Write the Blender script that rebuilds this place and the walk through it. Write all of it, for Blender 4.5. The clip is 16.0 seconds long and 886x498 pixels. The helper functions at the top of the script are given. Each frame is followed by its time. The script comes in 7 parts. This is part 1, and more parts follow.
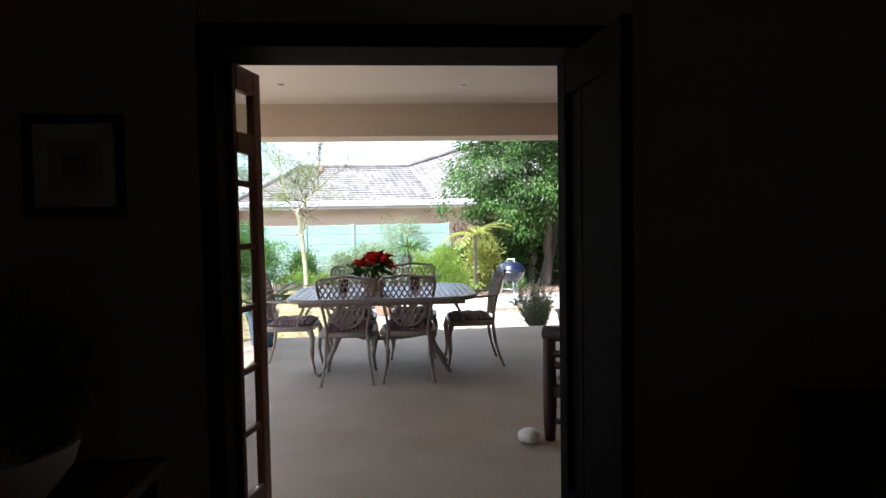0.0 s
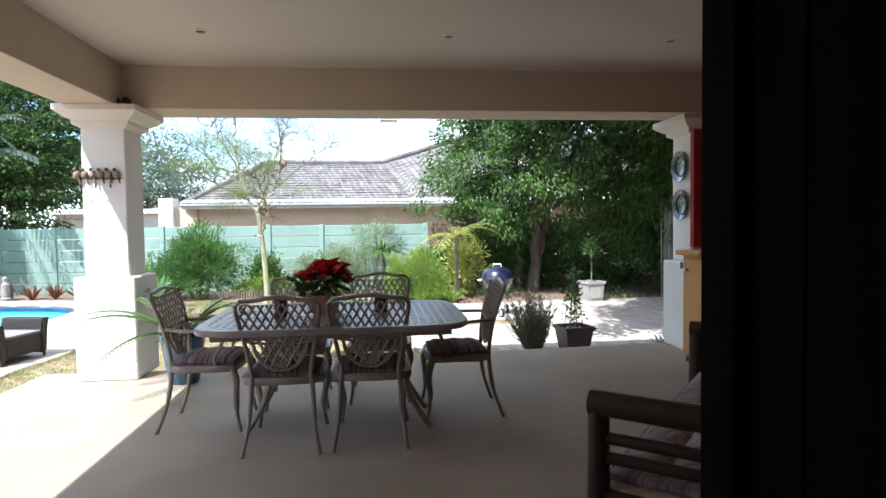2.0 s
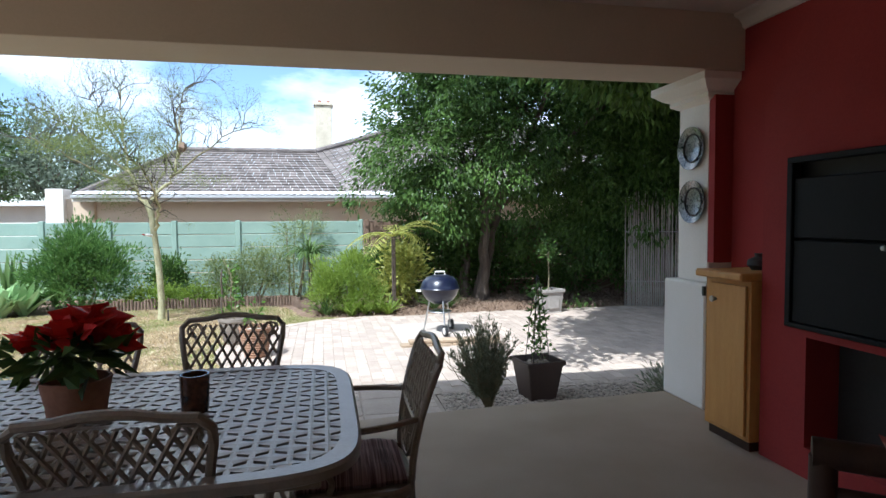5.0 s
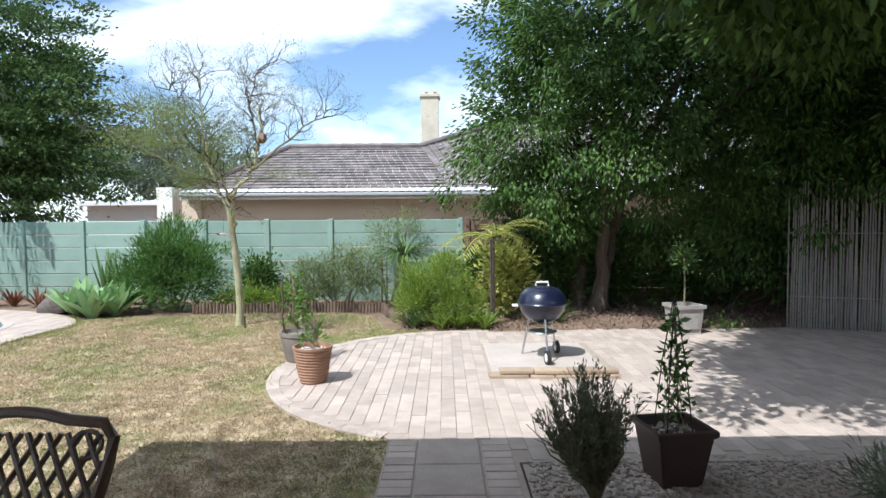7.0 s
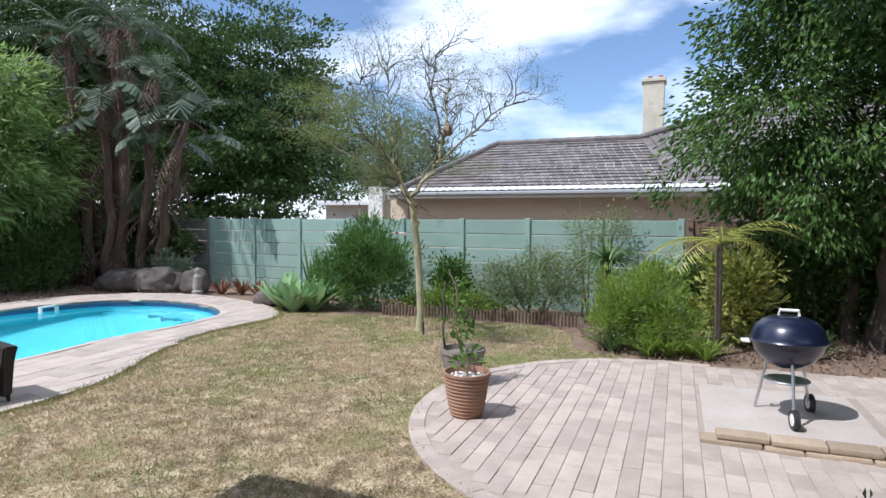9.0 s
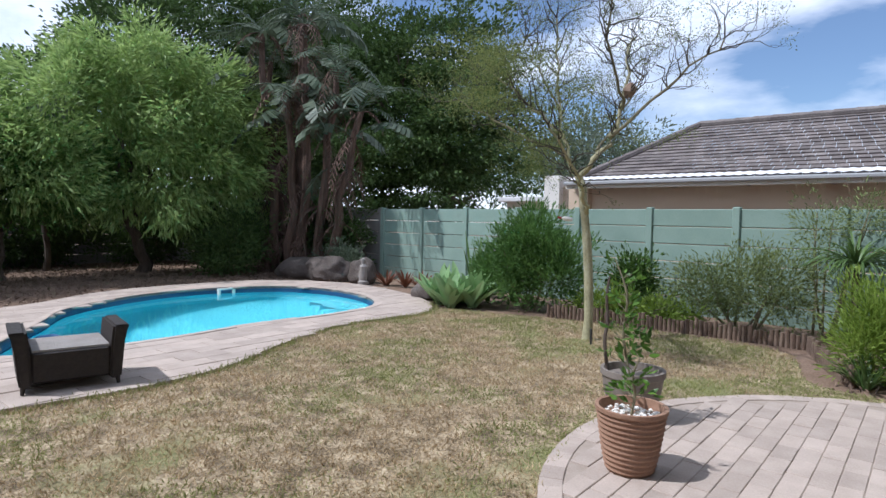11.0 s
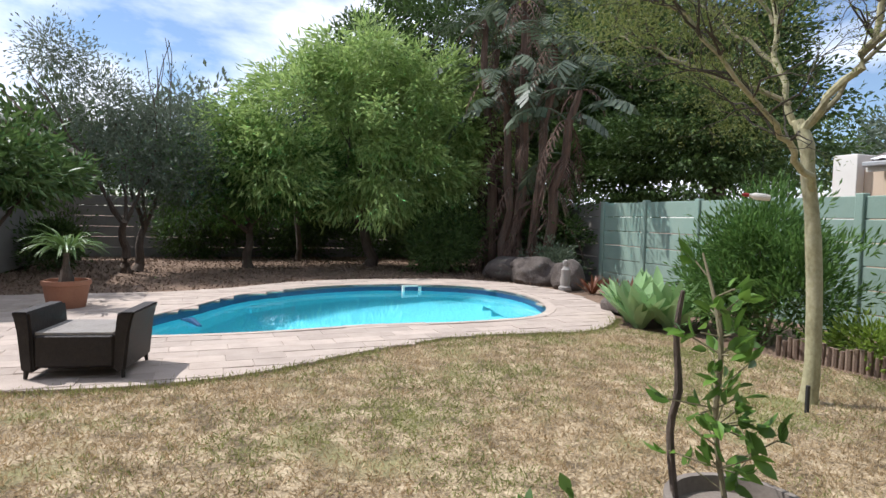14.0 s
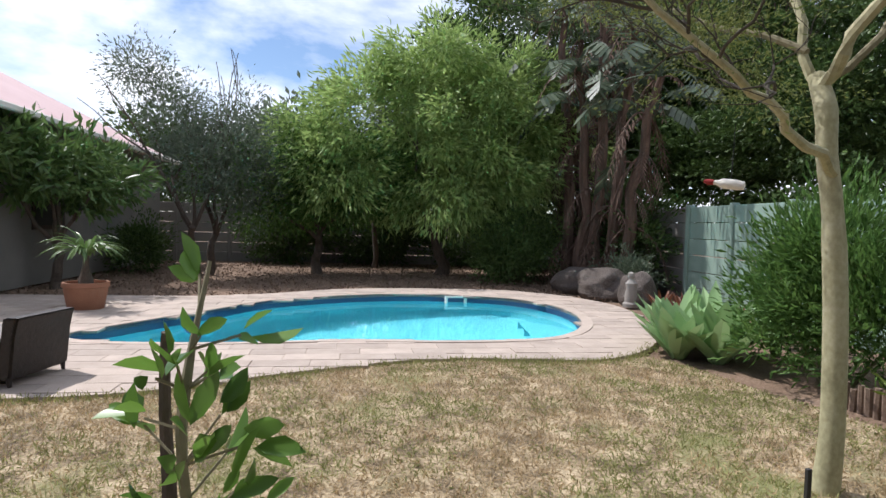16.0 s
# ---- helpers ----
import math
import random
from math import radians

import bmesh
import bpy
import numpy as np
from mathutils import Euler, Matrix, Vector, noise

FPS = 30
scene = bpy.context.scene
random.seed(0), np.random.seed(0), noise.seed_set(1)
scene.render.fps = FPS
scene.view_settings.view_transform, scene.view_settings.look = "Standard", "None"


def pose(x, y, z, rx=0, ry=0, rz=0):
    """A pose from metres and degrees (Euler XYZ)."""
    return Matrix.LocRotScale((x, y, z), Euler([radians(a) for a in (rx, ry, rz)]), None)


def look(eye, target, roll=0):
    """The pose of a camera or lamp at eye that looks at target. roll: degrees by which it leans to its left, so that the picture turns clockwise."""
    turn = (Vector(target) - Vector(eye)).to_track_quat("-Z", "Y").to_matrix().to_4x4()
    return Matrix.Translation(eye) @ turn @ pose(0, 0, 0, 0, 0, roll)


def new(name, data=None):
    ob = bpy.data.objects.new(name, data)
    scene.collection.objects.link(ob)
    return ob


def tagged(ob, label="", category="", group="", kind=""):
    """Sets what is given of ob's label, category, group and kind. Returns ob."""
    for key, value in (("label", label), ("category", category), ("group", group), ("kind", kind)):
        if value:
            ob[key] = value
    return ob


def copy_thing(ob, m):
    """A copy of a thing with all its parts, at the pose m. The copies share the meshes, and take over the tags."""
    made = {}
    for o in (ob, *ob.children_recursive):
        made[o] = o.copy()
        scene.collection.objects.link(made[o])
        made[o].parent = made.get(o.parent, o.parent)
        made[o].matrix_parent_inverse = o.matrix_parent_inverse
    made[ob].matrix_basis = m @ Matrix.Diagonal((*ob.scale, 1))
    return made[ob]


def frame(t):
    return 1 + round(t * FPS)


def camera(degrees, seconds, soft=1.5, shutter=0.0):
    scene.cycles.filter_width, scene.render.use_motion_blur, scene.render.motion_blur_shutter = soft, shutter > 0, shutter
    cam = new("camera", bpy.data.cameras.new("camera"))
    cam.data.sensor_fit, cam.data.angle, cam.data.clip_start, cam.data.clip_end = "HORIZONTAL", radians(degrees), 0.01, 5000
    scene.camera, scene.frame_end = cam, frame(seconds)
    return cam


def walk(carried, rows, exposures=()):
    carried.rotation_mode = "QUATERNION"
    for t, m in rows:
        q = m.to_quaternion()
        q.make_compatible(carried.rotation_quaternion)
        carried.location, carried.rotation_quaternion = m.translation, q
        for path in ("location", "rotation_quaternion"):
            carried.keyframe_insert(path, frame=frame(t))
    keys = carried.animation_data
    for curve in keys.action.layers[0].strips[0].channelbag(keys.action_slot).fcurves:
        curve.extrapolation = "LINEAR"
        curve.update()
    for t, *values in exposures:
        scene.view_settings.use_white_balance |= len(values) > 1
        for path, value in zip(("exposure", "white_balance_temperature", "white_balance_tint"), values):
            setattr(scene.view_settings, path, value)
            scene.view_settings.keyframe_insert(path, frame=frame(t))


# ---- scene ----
cam = camera(73.7, 16.0)
PATH = [
    (0, (-0.142, -0.825, 1.317), (0.001, 1.168, 1.233), -1.0),
    (0.5, (-0.066, -0.387, 1.343), (0.075, 1.606, 1.254), -0.9),
    (1, (-0.061, 0.003, 1.318), (0.082, 1.996, 1.232), -1.0),
    (1.5, (-0.063, 0.341, 1.284), (0.098, 2.333, 1.2), -0.8),
    (2, (-0.033, 0.641, 1.294), (0.185, 2.627, 1.213), -0.8),
    (2.5, (0.004, 0.914, 1.306), (0.288, 2.892, 1.223), -0.8),
    (3, (0.057, 1.221, 1.313), (0.404, 3.189, 1.23), -0.6),
    (3.5, (0.142, 1.518, 1.318), (0.545, 3.475, 1.231), -0.5),
    (3.7, (0.192, 1.643, 1.321), (0.605, 3.598, 1.238), -0.5),
    (5.8, (0.591, 3.208, 1.364), (0.934, 5.175, 1.256), -0.2),
    (6, (0.66, 3.402, 1.351), (0.955, 5.377, 1.246), -0.2),
    (6.5, (0.812, 3.781, 1.342), (0.988, 5.771, 1.237), -0.4),
    (7, (0.954, 4.143, 1.339), (0.948, 6.141, 1.238), -0.4),
    (7.5, (1.077, 4.51, 1.295), (0.876, 6.497, 1.2), -0.2),
    (8, (1.188, 4.838, 1.299), (0.834, 6.804, 1.206), 0.1),
    (8.5, (1.229, 5.143, 1.348), (0.679, 7.064, 1.248), 0.1),
    (9, (1.232, 5.545, 1.321), (0.496, 7.402, 1.224), 0.3),
    (9.2, (1.21, 5.733, 1.312), (0.409, 7.563, 1.213), 0.4),
    (11.3, (0.833, 7.244, 1.015), (-0.532, 8.702, 0.919), 0.9),
    (11.5, (0.794, 7.43, 0.967), (-0.632, 8.829, 0.873), 0.8),
    (12, (0.683, 8.0, 0.894), (-0.902, 9.217, 0.799), 1.3),
    (12.5, (0.651, 8.523, 0.873), (-1.05, 9.57, 0.775), 1.2),
    (13, (0.582, 8.912, 0.944), (-1.17, 9.87, 0.832), 0.7),
    (13.5, (0.578, 9.304, 0.929), (-1.219, 10.175, 0.822), 1.1),
    (14, (0.577, 9.704, 0.905), (-1.276, 10.45, 0.803), 1.5),
    (14.5, (0.5, 10.19, 0.922), (-1.396, 10.82, 0.824), 1.5),
    (15, (0.41, 10.643, 0.91), (-1.515, 11.175, 0.821), 1.7),
    (15.5, (0.266, 11.121, 0.918), (-1.688, 11.539, 0.829), 1.3),
    (16, (0.134, 11.561, 0.89), (-1.841, 11.865, 0.805), 1.6),
]
EXPOSURES = [
    (0.0, 1.95, 5600, 8), (1.5, 1.65, 5600, 7), (2.5, 1.25, 5600, 6), (3.5, 1.02, 5600, 5), (6.0, 0.82, 5700, 7), (7.0, 0.60, 5800, 8), (8.0, 0.45, 5800, 10),
    (9.2, 0.25, 5700, 12), (11.5, 0.0, 5700, 13), (13.0, 0.22, 6000, 13), (14.5, 0.30, 6200, 13), (16.0, 0.20, 6200, 14),
]
walk(cam, [(t, look(eye, target, roll)) for t, eye, target, roll in PATH], EXPOSURES)

# ---- world, sun, exposure ----
SUN_DIR = Vector((1.5, 1.75, -3.3)).normalized()
world = bpy.data.worlds.new("sky")
scene.world = world
world.use_nodes = True
wt = world.node_tree
wt.nodes.clear()
w_out = wt.nodes.new("ShaderNodeOutputWorld")
w_bg = wt.nodes.new("ShaderNodeBackground")
w_sky = wt.nodes.new("ShaderNodeTexSky")
w_sky.sky_type = "NISHITA"
w_sky.sun_disc = False
w_sky.sun_elevation = math.asin(-SUN_DIR.z)
w_sky.sun_rotation = math.atan2(-SUN_DIR.x, -SUN_DIR.y)
w_sky.air_density, w_sky.dust_density, w_sky.ozone_density = 1.0, 0.15, 2.5
w_geo = wt.nodes.new("ShaderNodeTexCoord")
w_map = wt.nodes.new("ShaderNodeMapping")
w_map.inputs["Scale"].default_value = (1.0, 1.5, 3.2)
w_map.inputs["Rotation"].default_value = (0.0, 0.0, 0.5)
w_noise = wt.nodes.new("ShaderNodeTexNoise")
w_noise.inputs["Scale"].default_value = 1.7
w_noise.inputs["Detail"].default_value = 7.0
w_noise.inputs["Roughness"].default_value = 0.55
w_noise.inputs["Distortion"].default_value = 0.15
w_ramp = wt.nodes.new("ShaderNodeValToRGB")
w_ramp.color_ramp.elements[0].position = 0.42
w_ramp.color_ramp.elements[0].color = (0.06, 0.06, 0.06, 1)
w_ramp.color_ramp.elements[1].position = 0.60
w_ramp.color_ramp.elements[1].color = (1, 1, 1, 1)
w_mix = wt.nodes.new("ShaderNodeMixRGB")
w_mix.inputs[2].default_value = (13.0, 13.4, 14.0, 1)
w_hue = wt.nodes.new("ShaderNodeHueSaturation")
w_hue.inputs["Saturation"].default_value = 1.08
w_hue.inputs["Value"].default_value = 1.25
wt.links.new(w_geo.outputs["Generated"], w_map.inputs[0])
wt.links.new(w_map.outputs[0], w_noise.inputs["Vector"])
wt.links.new(w_noise.outputs["Fac"], w_ramp.inputs[0])
wt.links.new(w_ramp.outputs[0], w_mix.inputs[0])
wt.links.new(w_sky.outputs[0], w_hue.inputs["Color"])
wt.links.new(w_hue.outputs[0], w_mix.inputs[1])
wt.links.new(w_mix.outputs[0], w_bg.inputs[0])
w_bg.inputs[1].default_value = 0.09
wt.links.new(w_bg.outputs[0], w_out.inputs[0])

sun = new("sun", bpy.data.lights.new("sun", "SUN"))
sun.data.energy, sun.data.angle, sun.data.color = 4.2, radians(0.5), (1.0, 0.97, 0.92)
sun.matrix_world = look((0, 0, 30), Vector((0, 0, 30)) + SUN_DIR)


# ---- materials ----
def mat(name, colors, scale=6.0, rough=0.7, metal=0.0, bump=0.3, fine=60.0, spread=(0.3, 0.7), coat=0.0, island=0.0, stretch=(1, 1, 1), stain=None, obj=False, bump_dist=0.01, spec=0.5):
    """Noise at two scales between colours, with bump. island: how much each loose piece (or object, obj) differs in value."""
    m = bpy.data.materials.new(name)
    m.use_nodes = True
    nt = m.node_tree
    n, l = nt.nodes, nt.links
    b = n["Principled BSDF"]
    b.inputs["Roughness"].default_value = rough
    b.inputs["Metallic"].default_value = metal
    b.inputs["Coat Weight"].default_value = coat
    b.inputs["Specular IOR Level"].default_value = spec
    tc = n.new("ShaderNodeTexCoord")
    mp = n.new("ShaderNodeMapping")
    mp.inputs["Scale"].default_value = stretch
    gg = n.new("ShaderNodeNewGeometry")
    l.new(gg.outputs["Position"], mp.inputs[0])
    n1 = n.new("ShaderNodeTexNoise")
    n1.inputs["Scale"].default_value = scale
    n1.inputs["Detail"].default_value = 5
    n2 = n.new("ShaderNodeTexNoise")
    n2.inputs["Scale"].default_value = fine
    n2.inputs["Detail"].default_value = 4
    l.new(mp.outputs[0], n1.inputs["Vector"])
    l.new(mp.outputs[0], n2.inputs["Vector"])
    mx = n.new("ShaderNodeMath")
    mx.operation = "MULTIPLY_ADD"
    l.new(n2.outputs["Fac"], mx.inputs[0])
    mx.inputs[1].default_value = 0.45
    ad = n.new("ShaderNodeMath")
    ad.operation = "MULTIPLY"
    l.new(n1.outputs["Fac"], ad.inputs[0])
    ad.inputs[1].default_value = 0.55
    l.new(ad.outputs[0], mx.inputs[2])
    r = n.new("ShaderNodeValToRGB")
    el = r.color_ramp.elements
    while len(el) < len(colors):
        el.new(0.5)
    for i, c in enumerate(colors):
        el[i].position = spread[0] + (spread[1] - spread[0]) * i / max(1, len(colors) - 1)
        el[i].color = (*c, 1)
    l.new(mx.outputs[0], r.inputs[0])
    col = r.outputs[0]
    if stain:
        n3 = n.new("ShaderNodeTexNoise")
        n3.inputs["Scale"].default_value = stain[1]
        n3.inputs["Detail"].default_value = 6
        l.new(gg.outputs["Position"], n3.inputs["Vector"])
        r3 = n.new("ShaderNodeValToRGB")
        r3.color_ramp.elements[0].position = stain[2]
        r3.color_ramp.elements[1].position = stain[2] + 0.12
        l.new(n3.outputs["Fac"], r3.inputs[0])
        m3 = n.new("ShaderNodeMixRGB")
        l.new(r3.outputs[0], m3.inputs[0])
        l.new(col, m3.inputs[1])
        m3.inputs[2].default_value = (*stain[0], 1)
        col = m3.outputs[0]
    if island:
        if obj:
            src = n.new("ShaderNodeObjectInfo").outputs["Random"]
        else:
            src = gg.outputs["Random Per Island"]
        mr = n.new("ShaderNodeMapRange")
        mr.inputs[3].default_value = 1 - island
        mr.inputs[4].default_value = 1 + island
        l.new(src, mr.inputs[0])
        hv = n.new("ShaderNodeHueSaturation")
        l.new(mr.outputs[0], hv.inputs["Value"])
        l.new(col, hv.inputs["Color"])
        col = hv.outputs[0]
    l.new(col, b.inputs["Base Color"])
    if bump:
        bp = n.new("ShaderNodeBump")
        bp.inputs["Strength"].default_value = bump
        bp.inputs["Distance"].default_value = bump_dist
        l.new(mx.outputs[0], bp.inputs["Height"])
        l.new(bp.outputs[0], b.inputs["Normal"])
    return m


def leaf_mat(name, dark, light, rough=0.45, trans=0.35, spec=0.4):
    """Leaves: each one its own green, some light through the blade."""
    m = bpy.data.materials.new(name)
    m.use_nodes = True
    nt = m.node_tree
    n, l = nt.nodes, nt.links
    b = n["Principled BSDF"]
    b.inputs["Roughness"].default_value = rough
    b.inputs["Specular IOR Level"].default_value = spec
    g = n.new("ShaderNodeNewGeometry")
    r = n.new("ShaderNodeValToRGB")
    r.color_ramp.elements[0].color = (*dark, 1)
    r.color_ramp.elements[1].color = (*light, 1)
    nz = n.new("ShaderNodeTexNoise")
    nz.inputs["Scale"].default_value = 1.3
    l.new(g.outputs["Position"], nz.inputs["Vector"])
    mm = n.new("ShaderNodeMath")
    mm.operation = "MULTIPLY_ADD"
    l.new(g.outputs["Random Per Island"], mm.inputs[0])
    mm.inputs[1].default_value = 0.6
    m2 = n.new("ShaderNodeMath")
    m2.operation = "MULTIPLY"
    l.new(nz.outputs["Fac"], m2.inputs[0])
    m2.inputs[1].default_value = 0.45
    l.new(m2.outputs[0], mm.inputs[2])
    l.new(mm.outputs[0], r.inputs[0])
    l.new(r.outputs[0], b.inputs["Base Color"])
    tr = n.new("ShaderNodeBsdfTranslucent")
    l.new(r.outputs[0], tr.inputs[0])
    ms = n.new("ShaderNodeMixShader")
    ms.inputs[0].default_value = trans
    l.new(b.outputs[0], ms.inputs[1])
    l.new(tr.outputs[0], ms.inputs[2])
    l.new(ms.outputs[0], n["Material Output"].inputs[0])
    return m


M_PLASTER = mat("cream_plaster", [(0.53, 0.445, 0.345), (0.59, 0.50, 0.395)], 2.0, 0.9, fine=90, bump=0.15)
M_WHITE = mat("white_plaster", [(0.74, 0.70, 0.63), (0.82, 0.78, 0.72)], 2.5, 0.9, fine=80, bump=0.2)
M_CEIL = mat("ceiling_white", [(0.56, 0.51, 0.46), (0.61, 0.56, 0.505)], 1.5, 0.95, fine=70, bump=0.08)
M_RED = mat("red_plaster", [(0.26, 0.022, 0.022), (0.33, 0.032, 0.03)], 2.5, 0.85, fine=80, bump=0.2)
M_FLOOR = mat("screed_floor", [(0.29, 0.225, 0.16), (0.36, 0.285, 0.21), (0.42, 0.34, 0.26)], 1.6, 0.75, fine=140, bump=0.35, stain=((0.34, 0.27, 0.2), 2.2, 0.62))
M_DARKWALL = mat("room_wall", [(0.55, 0.43, 0.33), (0.60, 0.48, 0.38)], 2.0, 0.9, bump=0.1)
M_WOOD_DARK = mat("dark_wood", [(0.022, 0.010, 0.006), (0.05, 0.022, 0.012)], 3, 0.5, stretch=(6, 6, 1), fine=40, bump=0.2)
M_WOOD_RED = mat("reddish_wood", [(0.16, 0.055, 0.025), (0.25, 0.09, 0.04)], 3, 0.45, stretch=(8, 8, 1), fine=40, bump=0.2)
M_PINE = mat("pine_wood", [(0.50, 0.24, 0.06), (0.62, 0.33, 0.10)], 2.5, 0.5, stretch=(8, 8, 1), fine=30, bump=0.2)
M_METAL = mat("taupe_cast_metal", [(0.21, 0.17, 0.14), (0.31, 0.26, 0.215)], 8, 0.38, metal=0.15, fine=120, bump=0.25)
M_CUSHION = mat("striped_cushion_cloth", [(0.10, 0.05, 0.05), (0.34, 0.22, 0.22), (0.08, 0.05, 0.05)], 1.0, 0.95, stretch=(36, 0.6, 0.6), fine=3, bump=0.4, spread=(0.42, 0.58))
M_GRASS_GROUND = mat("dry_lawn", [(0.115, 0.083, 0.046), (0.31, 0.235, 0.14), (0.52, 0.415, 0.27)], 5.0, 0.95, fine=46, bump=1.0, spread=(0.40, 0.60), stain=((0.23, 0.225, 0.095), 1.3, 0.57), bump_dist=0.04)
M_SOIL = mat("garden_soil", [(0.09, 0.055, 0.035), (0.20, 0.13, 0.085), (0.30, 0.21, 0.15)], 1.5, 0.95, fine=35, bump=0.9, bump_dist=0.04)
M_PAVER = mat("clay_paver", [(0.35, 0.28, 0.23), (0.50, 0.415, 0.35)], 5, 0.85, fine=90, bump=0.5, island=0.13, obj=True)
M_PAVER_J = mat("clay_paver_joined", [(0.35, 0.28, 0.23), (0.50, 0.415, 0.35)], 5, 0.85, fine=90, bump=0.5, island=0.13)
M_JOINT = mat("sand_joint", [(0.30, 0.24, 0.19), (0.42, 0.35, 0.29)], 8, 0.95, fine=90, bump=0.5)
M_GREENWALL = mat("green_painted_concrete", [(0.20, 0.29, 0.235), (0.27, 0.36, 0.30)], 2.0, 0.85, fine=60, bump=0.3, island=0.06, obj=True, stain=((0.14, 0.20, 0.16), 1.4, 0.66))
M_BROWNWALL = mat("brown_concrete", [(0.12, 0.075, 0.05), (0.20, 0.13, 0.09)], 2.0, 0.9, fine=60, bump=0.4, island=0.1, obj=True)
M_GREYWALL = mat("grey_concrete", [(0.17, 0.16, 0.145), (0.26, 0.245, 0.22)], 1.5, 0.9, fine=50, bump=0.3, island=0.08, obj=True)
M_BEIGEWALL = mat("beige_house_plaster", [(0.58, 0.45, 0.33), (0.66, 0.53, 0.40)], 1.5, 0.9, bump=0.2)
M_SLATE = mat("weathered_roof_tile", [(0.085, 0.07, 0.065), (0.16, 0.135, 0.125), (0.26, 0.23, 0.21)], 3, 0.85, fine=30, bump=0.5, island=0.25)
M_METALWHITE = mat("white_metal_sheet", [(0.75, 0.75, 0.75), (0.82, 0.82, 0.82)], 3, 0.5, bump=0.05)
M_GUTTER = mat("grey_gutter", [(0.32, 0.32, 0.32), (0.40, 0.40, 0.40)], 3, 0.6, bump=0.1)
M_POOL = mat("pool_plaster", [(0.13, 0.55, 0.64), (0.18, 0.63, 0.72)], 1.5, 0.7, bump=0.1)
M_POOLTILE = mat("navy_pool_tile", [(0.02, 0.06, 0.14), (0.04, 0.10, 0.20)], 20, 0.3, bump=0.1)
M_BARK = mat("brown_bark", [(0.06, 0.045, 0.035), (0.15, 0.115, 0.09)], 8, 0.95, stretch=(2, 2, 0.6), fine=40, bump=1.0, bump_dist=0.03)
M_FEVER = mat("yellow_green_bark", [(0.26, 0.24, 0.13), (0.40, 0.37, 0.22), (0.52, 0.49, 0.33)], 5, 0.85, stretch=(1, 1, 0.7), fine=45, bump=0.4, stain=((0.22, 0.2, 0.12), 6.0, 0.66))
M_TWIG = mat("olive_twig", [(0.16, 0.14, 0.08), (0.26, 0.23, 0.14)], 8, 0.9, bump=0.2)
M_PALMBARK = mat("dark_fibrous_palm", [(0.05, 0.03, 0.022), (0.20, 0.125, 0.09)], 4, 0.95, stretch=(3, 3, 0.5), bump=0.6, island=0.3)
M_TABLE = mat("pale_taupe_metal", [(0.24, 0.205, 0.18), (0.33, 0.29, 0.26)], 8, 0.28, metal=0.1, fine=120, bump=0.15)
M_DEADLEAF = mat("dead_palm_leaf", [(0.13, 0.08, 0.055), (0.30, 0.22, 0.16)], 4, 0.9, bump=0.3, island=0.35)
M_CLAYPOT = mat("brown_clay", [(0.24, 0.13, 0.08), (0.36, 0.215, 0.14)], 5, 0.85, fine=60, bump=0.4)
M_TERRACOTTA = mat("terracotta", [(0.27, 0.12, 0.07), (0.38, 0.18, 0.11)], 5, 0.85, fine=60, bump=0.4)
M_TAUPEPOT = mat("taupe_cement", [(0.17, 0.14, 0.115), (0.26, 0.225, 0.19)], 6, 0.9, fine=60, bump=0.4)
M_GREYPOT = mat("grey_cement", [(0.25, 0.225, 0.20), (0.36, 0.33, 0.30)], 6, 0.9, fine=60, bump=0.4)
M_BROWNPOT = mat("dark_brown_plastic", [(0.045, 0.026, 0.02), (0.065, 0.04, 0.03)], 4, 0.5, bump=0.1)
M_BLUEGLAZE = mat("blue_glaze", [(0.02, 0.07, 0.12), (0.04, 0.11, 0.18)], 5, 0.25, bump=0.1, coat=0.5)
M_BLUEPAINT = mat("pale_blue_paint", [(0.25, 0.45, 0.60), (0.33, 0.53, 0.68)], 8, 0.5, bump=0.1)
M_ENAMEL = mat("black_blue_enamel", [(0.006, 0.008, 0.022), (0.010, 0.013, 0.034)], 3, 0.28, coat=0.25, bump=0.0)
M_STEEL = mat("galvanised_steel", [(0.45, 0.45, 0.45), (0.6, 0.6, 0.6)], 10, 0.35, metal=0.9, bump=0.1)
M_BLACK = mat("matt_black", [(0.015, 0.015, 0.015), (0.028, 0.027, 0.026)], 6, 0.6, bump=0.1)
M_SCREEN = mat("black_steel_sheet", [(0.006, 0.007, 0.009), (0.011, 0.012, 0.014)], 3, 0.6, bump=0.05, spec=0.2)
M_WICKER = mat("dark_wicker", [(0.012, 0.008, 0.007), (0.036, 0.026, 0.021)], 30, 0.6, fine=110, bump=1.0)
M_STONE = mat("grey_boulder", [(0.05, 0.036, 0.03), (0.10, 0.08, 0.068), (0.19, 0.16, 0.14)], 2.2, 0.9, fine=40, bump=0.9, bump_dist=0.05)
M_SANDSTONE = mat("sandstone", [(0.30, 0.215, 0.14), (0.44, 0.34, 0.24)], 6, 0.9, fine=50, bump=0.7, island=0.2, obj=True)
M_CEMENT = mat("pale_cement_slab", [(0.38, 0.315, 0.265), (0.53, 0.465, 0.41)], 2.6, 0.9, fine=60, bump=0.4)
M_BAMBOO = mat("grey_cane", [(0.16, 0.145, 0.12), (0.33, 0.30, 0.26)], 3, 0.8, stretch=(3, 3, 0.5), bump=0.3, island=0.35)
M_REDFLOWER = leaf_mat("red_bract", (0.40, 0.006, 0.006), (0.66, 0.02, 0.015), 0.55, 0.15)
